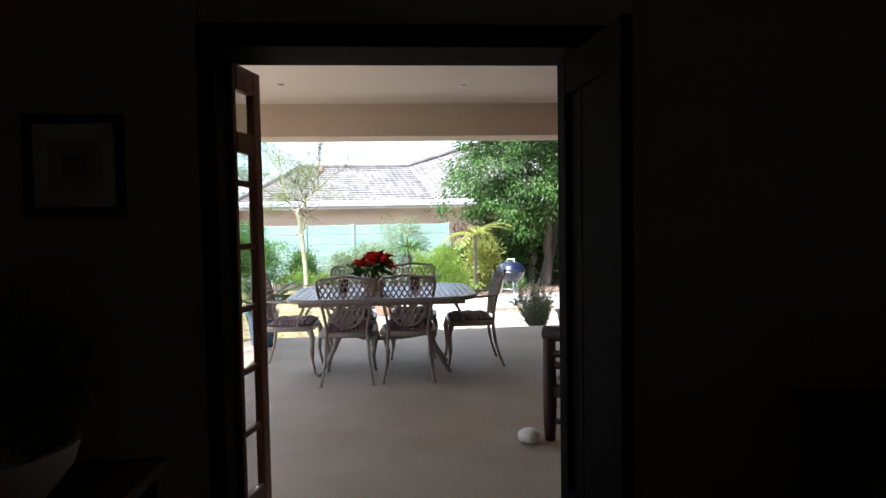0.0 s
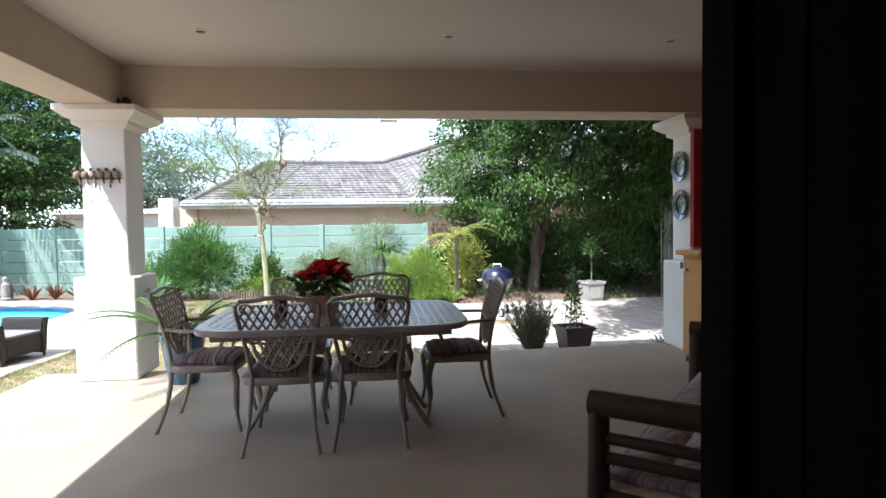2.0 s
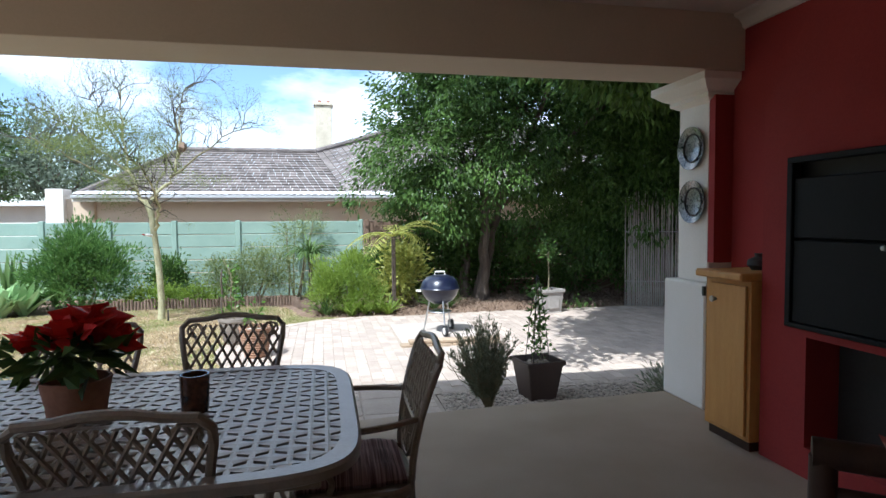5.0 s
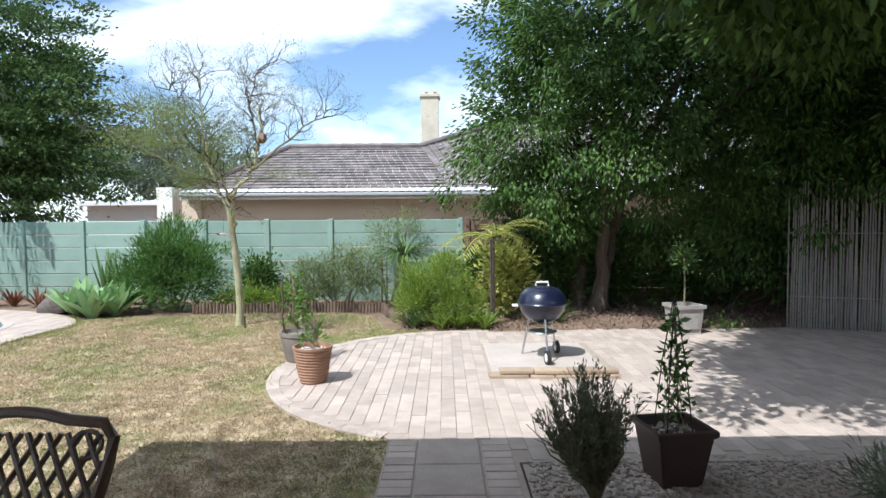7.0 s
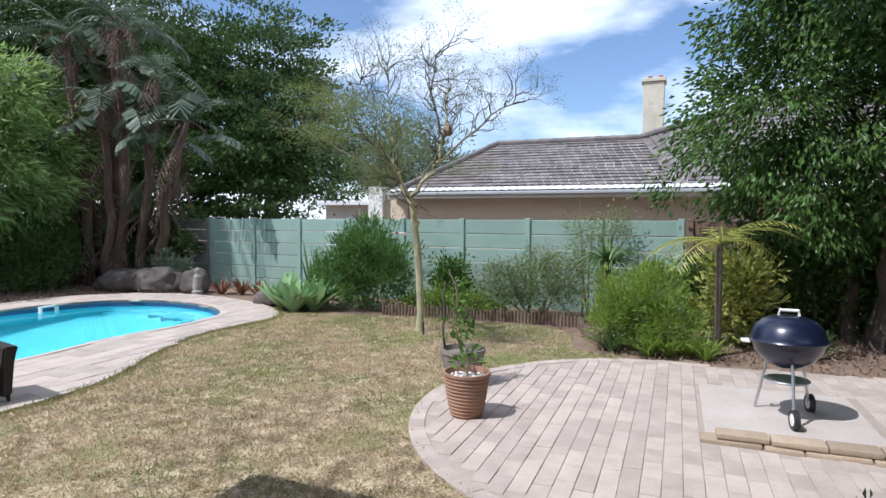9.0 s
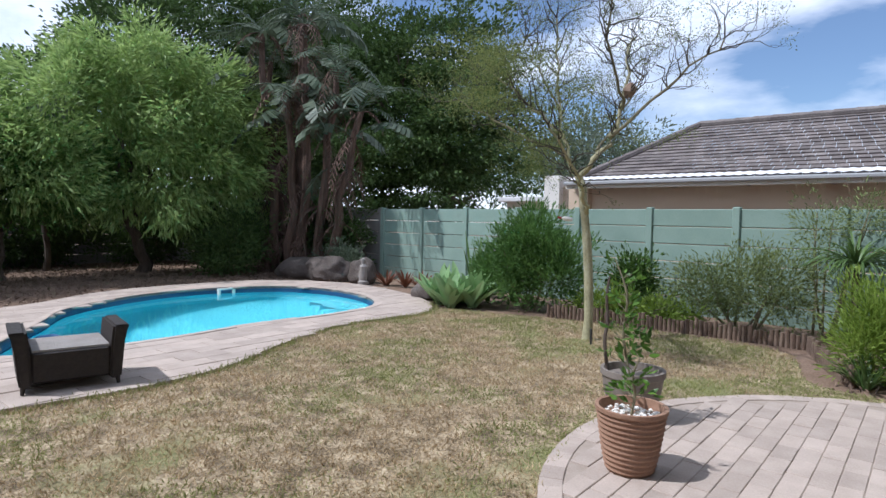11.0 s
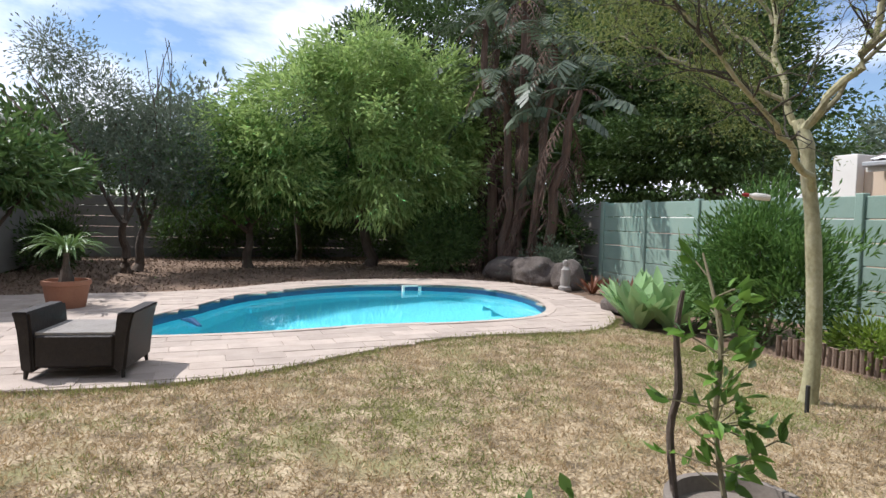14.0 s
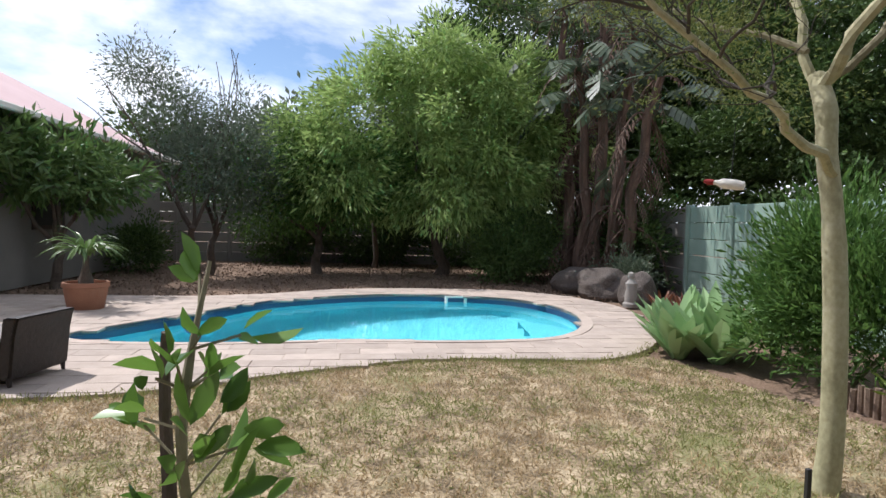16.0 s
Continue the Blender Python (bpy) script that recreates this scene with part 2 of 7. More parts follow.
M_CLOTHRED = mat("faded_red_cloth", [(0.24, 0.036, 0.03), (0.31, 0.058, 0.048)], 4, 0.95, fine=150, bump=0.4)
M_CLOTHPAT = mat("red_beige_pattern_cloth", [(0.18, 0.032, 0.026), (0.32, 0.20, 0.14), (0.20, 0.036, 0.03)], 9, 0.95, fine=18, bump=0.4, spread=(0.40, 0.6))
M_GRAVEL = mat("pale_gravel", [(0.26, 0.21, 0.17), (0.42, 0.36, 0.30)], 10, 0.9, bump=0.5, island=0.35)
L_TREE = leaf_mat("glossy_tree_leaf", (0.012, 0.034, 0.009), (0.135, 0.235, 0.05), 0.42, 0.2, 0.22)
L_FICUS = leaf_mat("dark_tree_leaf", (0.018, 0.042, 0.012), (0.13, 0.205, 0.058), 0.45, 0.2, 0.22)
L_PEPPER = leaf_mat("pepper_tree_leaf", (0.11, 0.21, 0.05), (0.50, 0.62, 0.22), 0.5, 0.45, 0.25)
L_OLIVE = leaf_mat("olive_leaf", (0.07, 0.10, 0.06), (0.20, 0.24, 0.17), 0.5, 0.3)
L_BUSH = leaf_mat("green_bush_leaf", (0.028, 0.08, 0.017), (0.17, 0.30, 0.075), 0.5, 0.35, 0.3)
L_BRIGHT = leaf_mat("bright_bush_leaf", (0.13, 0.21, 0.03), (0.33, 0.44, 0.08), 0.5, 0.45)
L_GREY = leaf_mat("grey_green_leaf", (0.12, 0.16, 0.05), (0.29, 0.34, 0.13), 0.6, 0.35)
L_YELLOW = leaf_mat("yellow_green_leaf", (0.18, 0.23, 0.045), (0.56, 0.55, 0.15), 0.4, 0.4)
L_ACACIA = leaf_mat("feathery_acacia_leaf", (0.10, 0.135, 0.035), (0.29, 0.33, 0.10), 0.6, 0.4)
L_PALM = leaf_mat("palm_leaf", (0.06, 0.12, 0.035), (0.17, 0.26, 0.08), 0.4, 0.3)
L_STREL = leaf_mat("grey_palm_leaf", (0.04, 0.065, 0.036), (0.185, 0.225, 0.15), 0.45, 0.25, 0.3)
L_AGAVE = leaf_mat("pale_agave_leaf", (0.17, 0.32, 0.12), (0.45, 0.62, 0.30), 0.5, 0.25)
L_CITRUS = leaf_mat("citrus_leaf", (0.035, 0.09, 0.018), (0.20, 0.37, 0.06), 0.32, 0.35)
L_DRY = leaf_mat("dry_grass_blade", (0.25, 0.18, 0.095), (0.72, 0.56, 0.35), 0.8, 0.3)
L_LAWN = leaf_mat("green_grass_blade", (0.15, 0.17, 0.05), (0.44, 0.44, 0.18), 0.8, 0.3)
L_RUSTY = leaf_mat("rusty_bromeliad_leaf", (0.10, 0.03, 0.02), (0.28, 0.12, 0.06), 0.5, 0.2)
L_LAV = leaf_mat("lavender_leaf", (0.10, 0.13, 0.075), (0.28, 0.29, 0.19), 0.7, 0.2)


def water_mat():
    m = bpy.data.materials.new("pool_water")
    m.use_nodes = True
    n, l = m.node_tree.nodes, m.node_tree.links
    b = n["Principled BSDF"]
    b.inputs["Base Color"].default_value = (0.62, 0.95, 0.97, 1)
    b.inputs["Roughness"].default_value = 0.03
    b.inputs["IOR"].default_value = 1.33
    b.inputs["Transmission Weight"].default_value = 1.0
    nz = n.new("ShaderNodeTexNoise")
    nz.inputs["Scale"].default_value = 4.0
    nz.inputs["Detail"].default_value = 3
    bp = n.new("ShaderNodeBump")
    bp.inputs["Strength"].default_value = 0.12
    bp.inputs["Distance"].default_value = 0.03
    l.new(nz.outputs["Fac"], bp.inputs["Height"])
    l.new(bp.outputs[0], b.inputs["Normal"])
    return m


def glass_mat():
    m = bpy.data.materials.new("clear_glass")
    m.use_nodes = True
    b = m.node_tree.nodes["Principled BSDF"]
    b.inputs["Roughness"].default_value = 0.02
    b.inputs["IOR"].default_value = 1.2
    b.inputs["Transmission Weight"].default_value = 1.0
    return m


M_WATER, M_GLASS = water_mat(), glass_mat()
G = -0.42  # level of the garden below the patio


# ---- building helpers ----
def thing(name, label, category, x=0, y=0, z=0, rz=0, group="", kind=""):
    e = new(name)
    e.empty_display_size = 0.1
    e.matrix_world = pose(x, y, z, 0, 0, rz)
    return tagged(e, label, category, group, kind)


def part(name, bm, material, parent=None, label="", smooth=True):
    me = bpy.data.meshes.new(name)
    bm.normal_update()
    bm.to_mesh(me)
    bm.free()
    me.materials.append(material)
    if smooth:
        me.shade_smooth()
        me.set_sharp_from_angle(angle=radians(35))
    ob = new(name, me)
    ob.parent = parent
    return tagged(ob, label)


def raw(name, verts, faces, material, parent=None, label="", smooth=False):
    me = bpy.data.meshes.new(name)
    me.from_pydata([tuple(v) for v in verts] if not isinstance(verts, np.ndarray) else verts.tolist(), [], faces if not isinstance(faces, np.ndarray) else faces.tolist())
    me.materials.append(material)
    if smooth:
        me.shade_smooth()
    ob = new(name, me)
    ob.parent = parent
    return tagged(ob, label)


def box(bm, x0, x1, y0, y1, z0, z1, bevel=0.0, m=None, seg=1):
    mt = Matrix.Translation(((x0 + x1) / 2, (y0 + y1) / 2, (z0 + z1) / 2)) @ Matrix.Diagonal((abs(x1 - x0), abs(y1 - y0), abs(z1 - z0), 1))
    r = bmesh.ops.create_cube(bm, size=1, matrix=(m @ mt) if m else mt)
    if bevel:
        es = list({e for v in r["verts"] for e in v.link_edges})
        bmesh.ops.bevel(bm, geom=es, offset=bevel, segments=seg, affect="EDGES", profile=0.6)
    return bm


def boxpart(name, dims, material, parent=None, bevel=0.006, label="", m=None):
    bm = bmesh.new()
    box(bm, *dims, bevel=bevel, m=m)
    return part(name, bm, material, parent, label)


def tube(bm, pts, radii, n=8, closed=False, flat=1.0):
    """A tube along points; radii one number or one for each point."""
    pts = [Vector(p) for p in pts]
    if isinstance(radii, (int, float)):
        radii = [radii] * len(pts)
    rings, ref = [], Vector((0.31, 0.17, 0.93))
    for i, p in enumerate(pts):
        a = pts[i - 1] if i or closed else pts[0]
        b = pts[(i + 1) % len(pts)] if closed else pts[min(i + 1, len(pts) - 1)]
        d = (b - a).normalized()
        if abs(d.dot(ref)) > 0.97:
            ref = Vector((0.95, 0.2, 0.1))
        u = d.cross(ref).normalized()
        v = d.cross(u).normalized()
        rings.append([bm.verts.new(p + radii[i] * (math.cos(2 * math.pi * k / n) * u + flat * math.sin(2 * math.pi * k / n) * v)) for k in range(n)])
    m = len(rings)
    for i in range(m if closed else m - 1):
        r0, r1 = rings[i], rings[(i + 1) % m]
        for k in range(n):
            bm.faces.new((r0[k], r0[(k + 1) % n], r1[(k + 1) % n], r1[k]))
    if not closed:
        bm.faces.new(rings[0][::-1])
        bm.faces.new(rings[-1])
    return bm


def lathe(bm, prof, n=24, m=None, wave=None):
    """A turned body from (radius, z) pairs."""
    m = m or Matrix()
    rings = []
    for r, z in prof:
        rings.append([bm.verts.new(m @ Vector((max(r, 0.0005) * math.cos(2 * math.pi * k / n) * (1 + (wave(k / n, z) if wave else 0)), max(r, 0.0005) * math.sin(2 * math.pi * k / n) * (1 + (wave(k / n, z) if wave else 0)), z))) for k in range(n)])
    for a, b in zip(rings, rings[1:]):
        for k in range(n):
            bm.faces.new((a[k], a[(k + 1) % n], b[(k + 1) % n], b[k]))
    return bm


def spline(ctrl, per=6, closed=True):
    """Catmull-Rom through control points."""
    c = [Vector(p) for p in ctrl]
    out, m = [], len(c)
    for i in range(m if closed else m - 1):
        if closed:
            p0, p1, p2, p3 = c[i - 1], c[i], c[(i + 1) % m], c[(i + 2) % m]
        else:
            p0, p1, p2, p3 = c[max(i - 1, 0)], c[i], c[i + 1], c[min(i + 2, m - 1)]
        for k in range(per):
            t = k / per
            out.append(0.5 * (2 * p1 + (p2 - p0) * t + (2 * p0 - 5 * p1 + 4 * p2 - p3) * t * t + (3 * p1 - p0 - 3 * p2 + p3) * t ** 3))
    if not closed:
        out.append(c[-1])
    return out


def sheet(name, outer, holes, z0, z1, material, parent=None, label=""):
    """A flat slab with an outline and holes, from z0 up to z1."""
    bm = bmesh.new()
    loops, edges = [], []
    for lp in [outer, *holes]:
        vs = [bm.verts.new((p[0], p[1], z1)) for p in lp]
        loops.append(vs)
        edges += [bm.edges.new((vs[i], vs[(i + 1) % len(vs)])) for i in range(len(vs))]
    bmesh.ops.triangle_fill(bm, edges=edges, use_beauty=True, normal=(0, 0, 1))
    if z0 < z1:
        for vs in loops:
            lo = [bm.verts.new((v.co.x, v.co.y, z0)) for v in vs]
            for i in range(len(vs)):
                j = (i + 1) % len(vs)
                bm.faces.new((vs[i], vs[j], lo[j], lo[i]))
    bmesh.ops.recalc_face_normals(bm, faces=bm.faces)
    return part(name, bm, material, parent, label, smooth=False)


def inside(x, y, poly):
    r, j = False, len(poly) - 1
    for i in range(len(poly)):
        xi, yi, xj, yj = poly[i][0], poly[i][1], poly[j][0], poly[j][1]
        if (yi > y) != (yj > y) and x < (xj - xi) * (y - yi) / (yj - yi) + xi:
            r = not r
        j = i
    return r


def inside_many(p, poly):
    """The same for an array of points."""
    q = np.array([(c[0], c[1]) for c in poly])
    r = np.zeros(len(p), bool)
    for (xi, yi), (xj, yj) in zip(q, np.roll(q, 1, axis=0)):
        if yi != yj:
            r ^= ((yi > p[:, 1]) != (yj > p[:, 1])) & (p[:, 0] < (xj - xi) * (p[:, 1] - yi) / (yj - yi) + xi)
    return r


def leaves(name, pts, dirs, length, width, material, parent, rng, tilt=0.6, fold=0.12, label="", vary=0.35, broad=False):
    """Many small folded leaves, one at each point, growing along dirs with some scatter."""
    n = len(pts)
    d = dirs + rng.normal(0, tilt, (n, 3))
    d /= np.linalg.norm(d, axis=1, keepdims=True) + 1e-9
    r = rng.normal(0, 1, (n, 3))
    s = np.cross(d, r)
    s /= np.linalg.norm(s, axis=1, keepdims=True) + 1e-9
    nn = np.cross(s, d)
    L = (length * (1 + vary * rng.uniform(-1, 1, n)))[:, None]
    W = (width * (1 + vary * rng.uniform(-1, 1, n)))[:, None]
    v = np.empty((n, 4, 3))
    v[:, 0] = pts
    v[:, 1] = pts + d * L * 0.5 + s * W * 0.5 + nn * L * fold
    v[:, 2] = pts + d * L
    v[:, 3] = pts + d * L * 0.5 - s * W * 0.5 + nn * L * fold
    f = np.arange(n * 4).reshape(n, 4)
    if broad:
        v = np.empty((n, 8, 3))
        for k, (a, w, c) in enumerate(((0.0, 0.0, 0.0), (0.22, 0.36, 0.02), (0.55, 0.5, 0.0), (0.82, 0.28, -0.06), (1.0, 0.0, -0.14), (0.82, -0.28, -0.06), (0.55, -0.5, 0.0), (0.22, -0.36, 0.02))):
            v[:, k] = pts + d * L * a + s * W * w + nn * L * (c + fold * abs(w))
        b = np.arange(n)[:, None] * 8
        f = np.concatenate([b + np.array([[0, 1, 2, 3]]), b + np.array([[0, 3, 4, 5]]), b + np.array([[0, 5, 6, 7]])])
    return raw(name, v.reshape(-1, 3), f, material, parent, label, smooth=broad)


def crown_points(blobs, n, rng, shell=0.55, clump=0.0, clumps=0, flat=0.7):
    """Points in ellipsoids (x, y, z, rx, ry, rz), thicker to the outside, gathered in clumps; and the outward ways."""
    vol = np.array([b[3] * b[4] + b[4] * b[5] + b[3] * b[5] for b in blobs])
    pick = rng.choice(len(blobs), n if not clumps else clumps, p=vol / vol.sum())
    b = np.array(blobs)[pick]
    u = rng.normal(0, 1, (len(pick), 3))
    u /= np.linalg.norm(u, axis=1, keepdims=True)
    r = 1 - (1 - shell) * rng.uniform(0, 1, len(pick)) ** 1.5
    r *= 1 + 0.22 * rng.normal(0, 1, len(pick))
    p = b[:, :3] + u * b[:, 3:] * r[:, None]
    if clumps:
        k = rng.integers(0, clumps, n)
        off = rng.normal(0, clump, (n, 3))
        return p[k] + off * np.array([1, 1, flat]), u[k] + off / (clump + 1e-6) * 0.4
    return p, u


# ---- ground, lawn, pool, paving ----
POOL = spline([(-6.25, 9.0), (-6.15, 10.2), (-6.28, 11.5), (-6.22, 12.8), (-6.42, 13.9), (-7.3, 14.6), (-8.6, 14.85), (-9.8, 14.4), (-10.4, 13.1), (-10.25, 11.7), (-9.4, 10.3), (-8.3, 9.6), (-7.2, 8.9), (-6.6, 8.6)], 6)
DECK = spline([(-4.5, 5.6), (-4.42, 8.1), (-4.3, 9.2), (-4.45, 10.1), (-4.95, 11.1), (-5.4, 12.3), (-5.38, 13.2), (-5.35, 14.1), (-6.1, 15.0), (-7.6, 15.7), (-9.5, 15.9), (-11.1, 14.9), (-11.45, 13.1), (-11.2, 11.4), (-10.3, 10.0), (-9.9, 8.6), (-9.9, 6.8), (-9.6, 5.4), (-7.0, 5.3)], 6)
CC, CR = (1.3, 10.95), 2.28


def paving_outline():
    a = [(CC[0] + CR * math.cos(radians(t)), CC[1] + CR * math.sin(radians(t))) for t in range(80, 251, 6)]
    return a + [(0.5, 8.75), (0.5, 6.3), (1.48, 6.3), (1.48, 8.3), (4.4, 8.3), (4.6, 6.9), (8.6, 6.9), (8.6, 12.6), (6.4, 13.4), (4.2, 13.35), (2.6, 13.3)]


PAVING = paving_outline()
LAWN = spline([(-4.0, 3.0), (-4.7, 6.5), (-4.6, 8.9), (-4.7, 10.1), (-5.2, 11.2), (-5.6, 12.4), (-5.6, 13.6), (-5.5, 14.6), (-4.2, 14.95), (-3.0, 15.2), (-1.5, 15.2), (-0.4, 14.9), (0.0, 13.6), (0.7, 13.2), (0.9, 11.5), (0.7, 9.0), (0.62, 7.5), (0.4, 6.2), (-1.0, 5.5), (-2.5, 4.0)], 5)

bpy_far = [(-400, -400), (400, -400), (400, 400), (-400, 400)]
tagged(sheet("ground", bpy_far, [POOL], G - 0.03, G - 0.03, M_SOIL), "bare brown garden soil with leaf litter", "ground", kind="structure")
lawn = tagged(sheet("lawn", LAWN, [], G - 0.06, G, M_GRASS_GROUND), "dry yellowish garden lawn", "lawn", kind="structure")


def build_pool():
    pool = thing("swimming_pool", "blue kidney-shaped swimming pool with navy tile band", "pool", -8, 11.8, G, kind="structure")
    inv = pool.matrix_world.inverted()
    bm = bmesh.new()
    n = len(POOL)
    c = Vector((-8.1, 11.8, 0))
    rings = []
    for z, s in ((-0.12, 1.0), (-0.75, 0.99), (-1.1, 0.93), (-1.3, 0.75), (-1.4, 0.3)):
        rings.append([bm.verts.new(inv @ Vector((c.x + (p.x - c.x) * s, c.y + (p.y - c.y) * s, G + z))) for p in POOL])
    for a, b in zip(rings, rings[1:]):
        for k in range(n):
            bm.faces.new((a[k], a[(k + 1) % n], b[(k + 1) % n], b[k]))
    bm.faces.new(rings[-1])
    bmesh.ops.recalc_face_normals(bm, faces=bm.faces)
    bmesh.ops.reverse_faces(bm, faces=bm.faces)
    part("basin", bm, M_POOL, pool, "pale turquoise plaster")
    bm = bmesh.new()
    top = [bm.verts.new(inv @ Vector((p.x, p.y, G + 0.02))) for p in POOL]
    low = [bm.verts.new(inv @ Vector((p.x, p.y, G - 0.12))) for p in POOL]
    lip = [bm.verts.new(inv @ Vector((c.x + (p.x - c.x) * 0.985, c.y + (p.y - c.y) * 0.985, G - 0.13))) for p in POOL]
    for k in range(n):
        j = (k + 1) % n
        bm.faces.new((top[k], top[j], low[j], low[k]))
        bm.faces.new((low[k], low[j], lip[j], lip[k]))
    part("tile_band", bm, M_POOLTILE, pool, "dark navy mosaic tile band")
    bm = bmesh.new()
    bm.faces.new([bm.verts.new(inv @ Vector((p.x, p.y, G - 0.085))) for p in POOL])
    w = part("water", bm, M_WATER, pool, "clear still turquoise water")
    w.visible_shadow = False
    # entry steps at the far tip
    for i in range(2):
        bm = bmesh.new()
        pts = [inv @ Vector((-7.25 + (1.0 - 0.32 * i) * math.cos(radians(t)), 14.0 + (0.62 - 0.2 * i) * math.sin(radians(t)), G - 0.2 - 0.2 * i)) for t in range(-20, 200, 20)]
        top = [bm.verts.new(p) for p in pts]
        low = [bm.verts.new(p - Vector((0, 0, 0.5))) for p in pts]
        bm.faces.new(top)
        for a in range(len(pts) - 1):
            bm.faces.new((top[a], low[a], low[a + 1], top[a + 1]))
        part("step", bm, M_POOL, pool)
    # skimmer opening
    bm = bmesh.new()
    m = inv @ pose(-10.26, 13.4, G - 0.02, 0, 0, 8)
    for d in ((-0.03, 0.03, -0.2, 0.2, 0.02, 0.05), (-0.03, 0.03, -0.2, -0.16, -0.12, 0.02), (-0.03, 0.03, 0.16, 0.2, -0.12, 0.02)):
        box(bm, *d, m=m @ Matrix.Translation((0.06, 0, 0)))
    part("skimmer", bm, M_WHITE, pool, "white plastic skimmer mouth")
    return pool


build_pool()
deck = tagged(sheet("pool_deck", DECK, [POOL], G - 0.02, G + 0.024, M_PAVER_J), "pale pinkish brick paving around the pool", "paving", kind="structure")
paving = tagged(sheet("paving", PAVING, [], G - 0.05, G + 0.015, M_JOINT), "round terrace of pale clay brick paving", "paving", kind="structure")

# ---- patio and house ----
patio = thing("patio_floor", "sandy screed patio floor with a raised edge", "floor", kind="structure")
bm = bmesh.new()
P_EDGE = [(-3.05, -3.0), (4.2, -3.0), (4.2, 6.72)] + [(x, 6.70 - 0.27 * ((3.0 - x) / 3.0) + 0.03 * math.sin(x * 1.7)) for x in (3.0, 2.2, 1.4, 0.6, 0.0, -0.6, -1.2, -1.8, -2.4)] + [(-3.05, 6.3)]
vs = [bm.verts.new((x, y, 0)) for x, y in P_EDGE]
f = bm.faces.new(vs)
if f.normal.z < 0:
    f.normal_flip()
bm.normal_update()
r = bmesh.ops.extrude_face_region(bm, geom=[f])
for v in r["geom"]:
    if isinstance(v, bmesh.types.BMVert):
        v.co.z = -0.6
es = [e for e in bm.edges if all(abs(v.co.z) < 1e-4 for v in e.verts)]
bmesh.ops.bevel(bm, geom=es, offset=0.015, segments=2, affect="EDGES")
bmesh.ops.recalc_face_normals(bm, faces=bm.faces)
part("screed", bm, M_FLOOR, patio)

CZ, BZ = 2.71, 2.34   # ceiling and underside of the beams
DY0, DY1 = 1.42, 1.68
DX0, DX1, DH = -0.85, 0.66, 2.0


def structure(name, dims, material, label, category, bevel=0.004):
    return tagged(boxpart(name, dims, material, None, bevel), label, category, kind="structure")


structure("wall_door_west", (-2.9, DX0, DY0, DY1, 0, 2.85), M_PLASTER, "cream plastered house wall beside the patio door", "wall")
structure("wall_door_east", (DX1, 4.2, DY0, DY1, 0, 2.85), M_PLASTER, "cream plastered house wall beside the patio door", "wall")
structure("wall_door_lintel", (DX0, DX1, DY0, DY1, DH, 2.85), M_PLASTER, "cream plastered wall above the patio door", "wall")
structure("wall_room_west", (-3.0, -2.8, -3.2, DY0, 0, 2.85), M_DARKWALL, "brown painted room wall", "wall")
structure("wall_room_east", (2.6, 2.8, -3.2, DY0, 0, 2.85), M_DARKWALL, "brown painted room wall", "wall")
structure("wall_room_south", (-2.8, 2.6, -3.2, -3.0, 0, 2.85), M_DARKWALL, "brown painted room wall", "wall")
structure("wall_room_lining_west", (-2.8, DX0 - 0.013, DY0 - 0.012, DY0 - 0.003, 0, 2.6), M_DARKWALL, "brown painted room wall beside the door", "wall", 0)
structure("wall_room_lining_east", (DX1 + 0.1, 2.6, DY0 - 0.012, DY0 - 0.003, 0, 2.6), M_DARKWALL, "brown painted room wall beside the door", "wall", 0)
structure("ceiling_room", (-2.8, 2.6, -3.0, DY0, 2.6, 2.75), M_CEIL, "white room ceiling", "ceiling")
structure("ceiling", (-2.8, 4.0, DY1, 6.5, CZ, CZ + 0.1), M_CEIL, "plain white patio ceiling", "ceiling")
structure("roof", (-2.92, 4.6, -3.4, 6.96, 2.86, 3.0), M_GUTTER, "grey roof over the patio", "roof")
structure("beam_north", (-2.62, 4.0, 6.06, 6.5, BZ, 2.86), M_PLASTER, "deep cream plastered beam across the patio front", "beam")
structure("beam_west", (-2.62, -2.2, DY1, 6.06, BZ, 2.86), M_PLASTER, "deep cream plastered beam along the patio side", "beam")
structure("wall_red", (3.2, 3.7, DY1, 6.165, 0, 2.86), M_RED, "red plastered patio side wall", "wall")


def column(name, x0, x1, y0, y1, label):
    c = thing(name, label, "column", (x0 + x1) / 2, (y0 + y1) / 2, 0, kind="structure")
    hx, hy = (x1 - x0) / 2, (y1 - y0) / 2
    bm = bmesh.new()
    box(bm, -hx, hx, -hy, hy, 0, 0.89, 0.012)
    part("plinth", bm, M_WHITE, c)
    bm = bmesh.new()
    s = 0.07
    box(bm, -hx + s, hx - s, -hy + s, hy - s, 0.89, 2.20, 0.01)
    part("shaft", bm, M_WHITE, c)
    bm = bmesh.new()
    prof = [(s, 2.16), (s - 0.05, 2.19), (s - 0.05, 2.22), (s - 0.09, 2.24), (s - 0.13, 2.275), (s - 0.15, 2.29), (s - 0.15, 2.338)]
    rings = [[bm.verts.new((sx * (hx - a), sy * (hy - a), z)) for sx, sy in ((-1, -1), (1, -1), (1, 1), (-1, 1))] for a, z in prof]
    for a, b in zip(rings, rings[1:]):
        for k in range(4):
            bm.faces.new((a[k], a[(k + 1) % 4], b[(k + 1) % 4], b[k]))
    bm.faces.new(rings[0][::-1])
    bm.faces.new(rings[-1])
    part("capital", bm, M_WHITE, c, smooth=False)
    return c


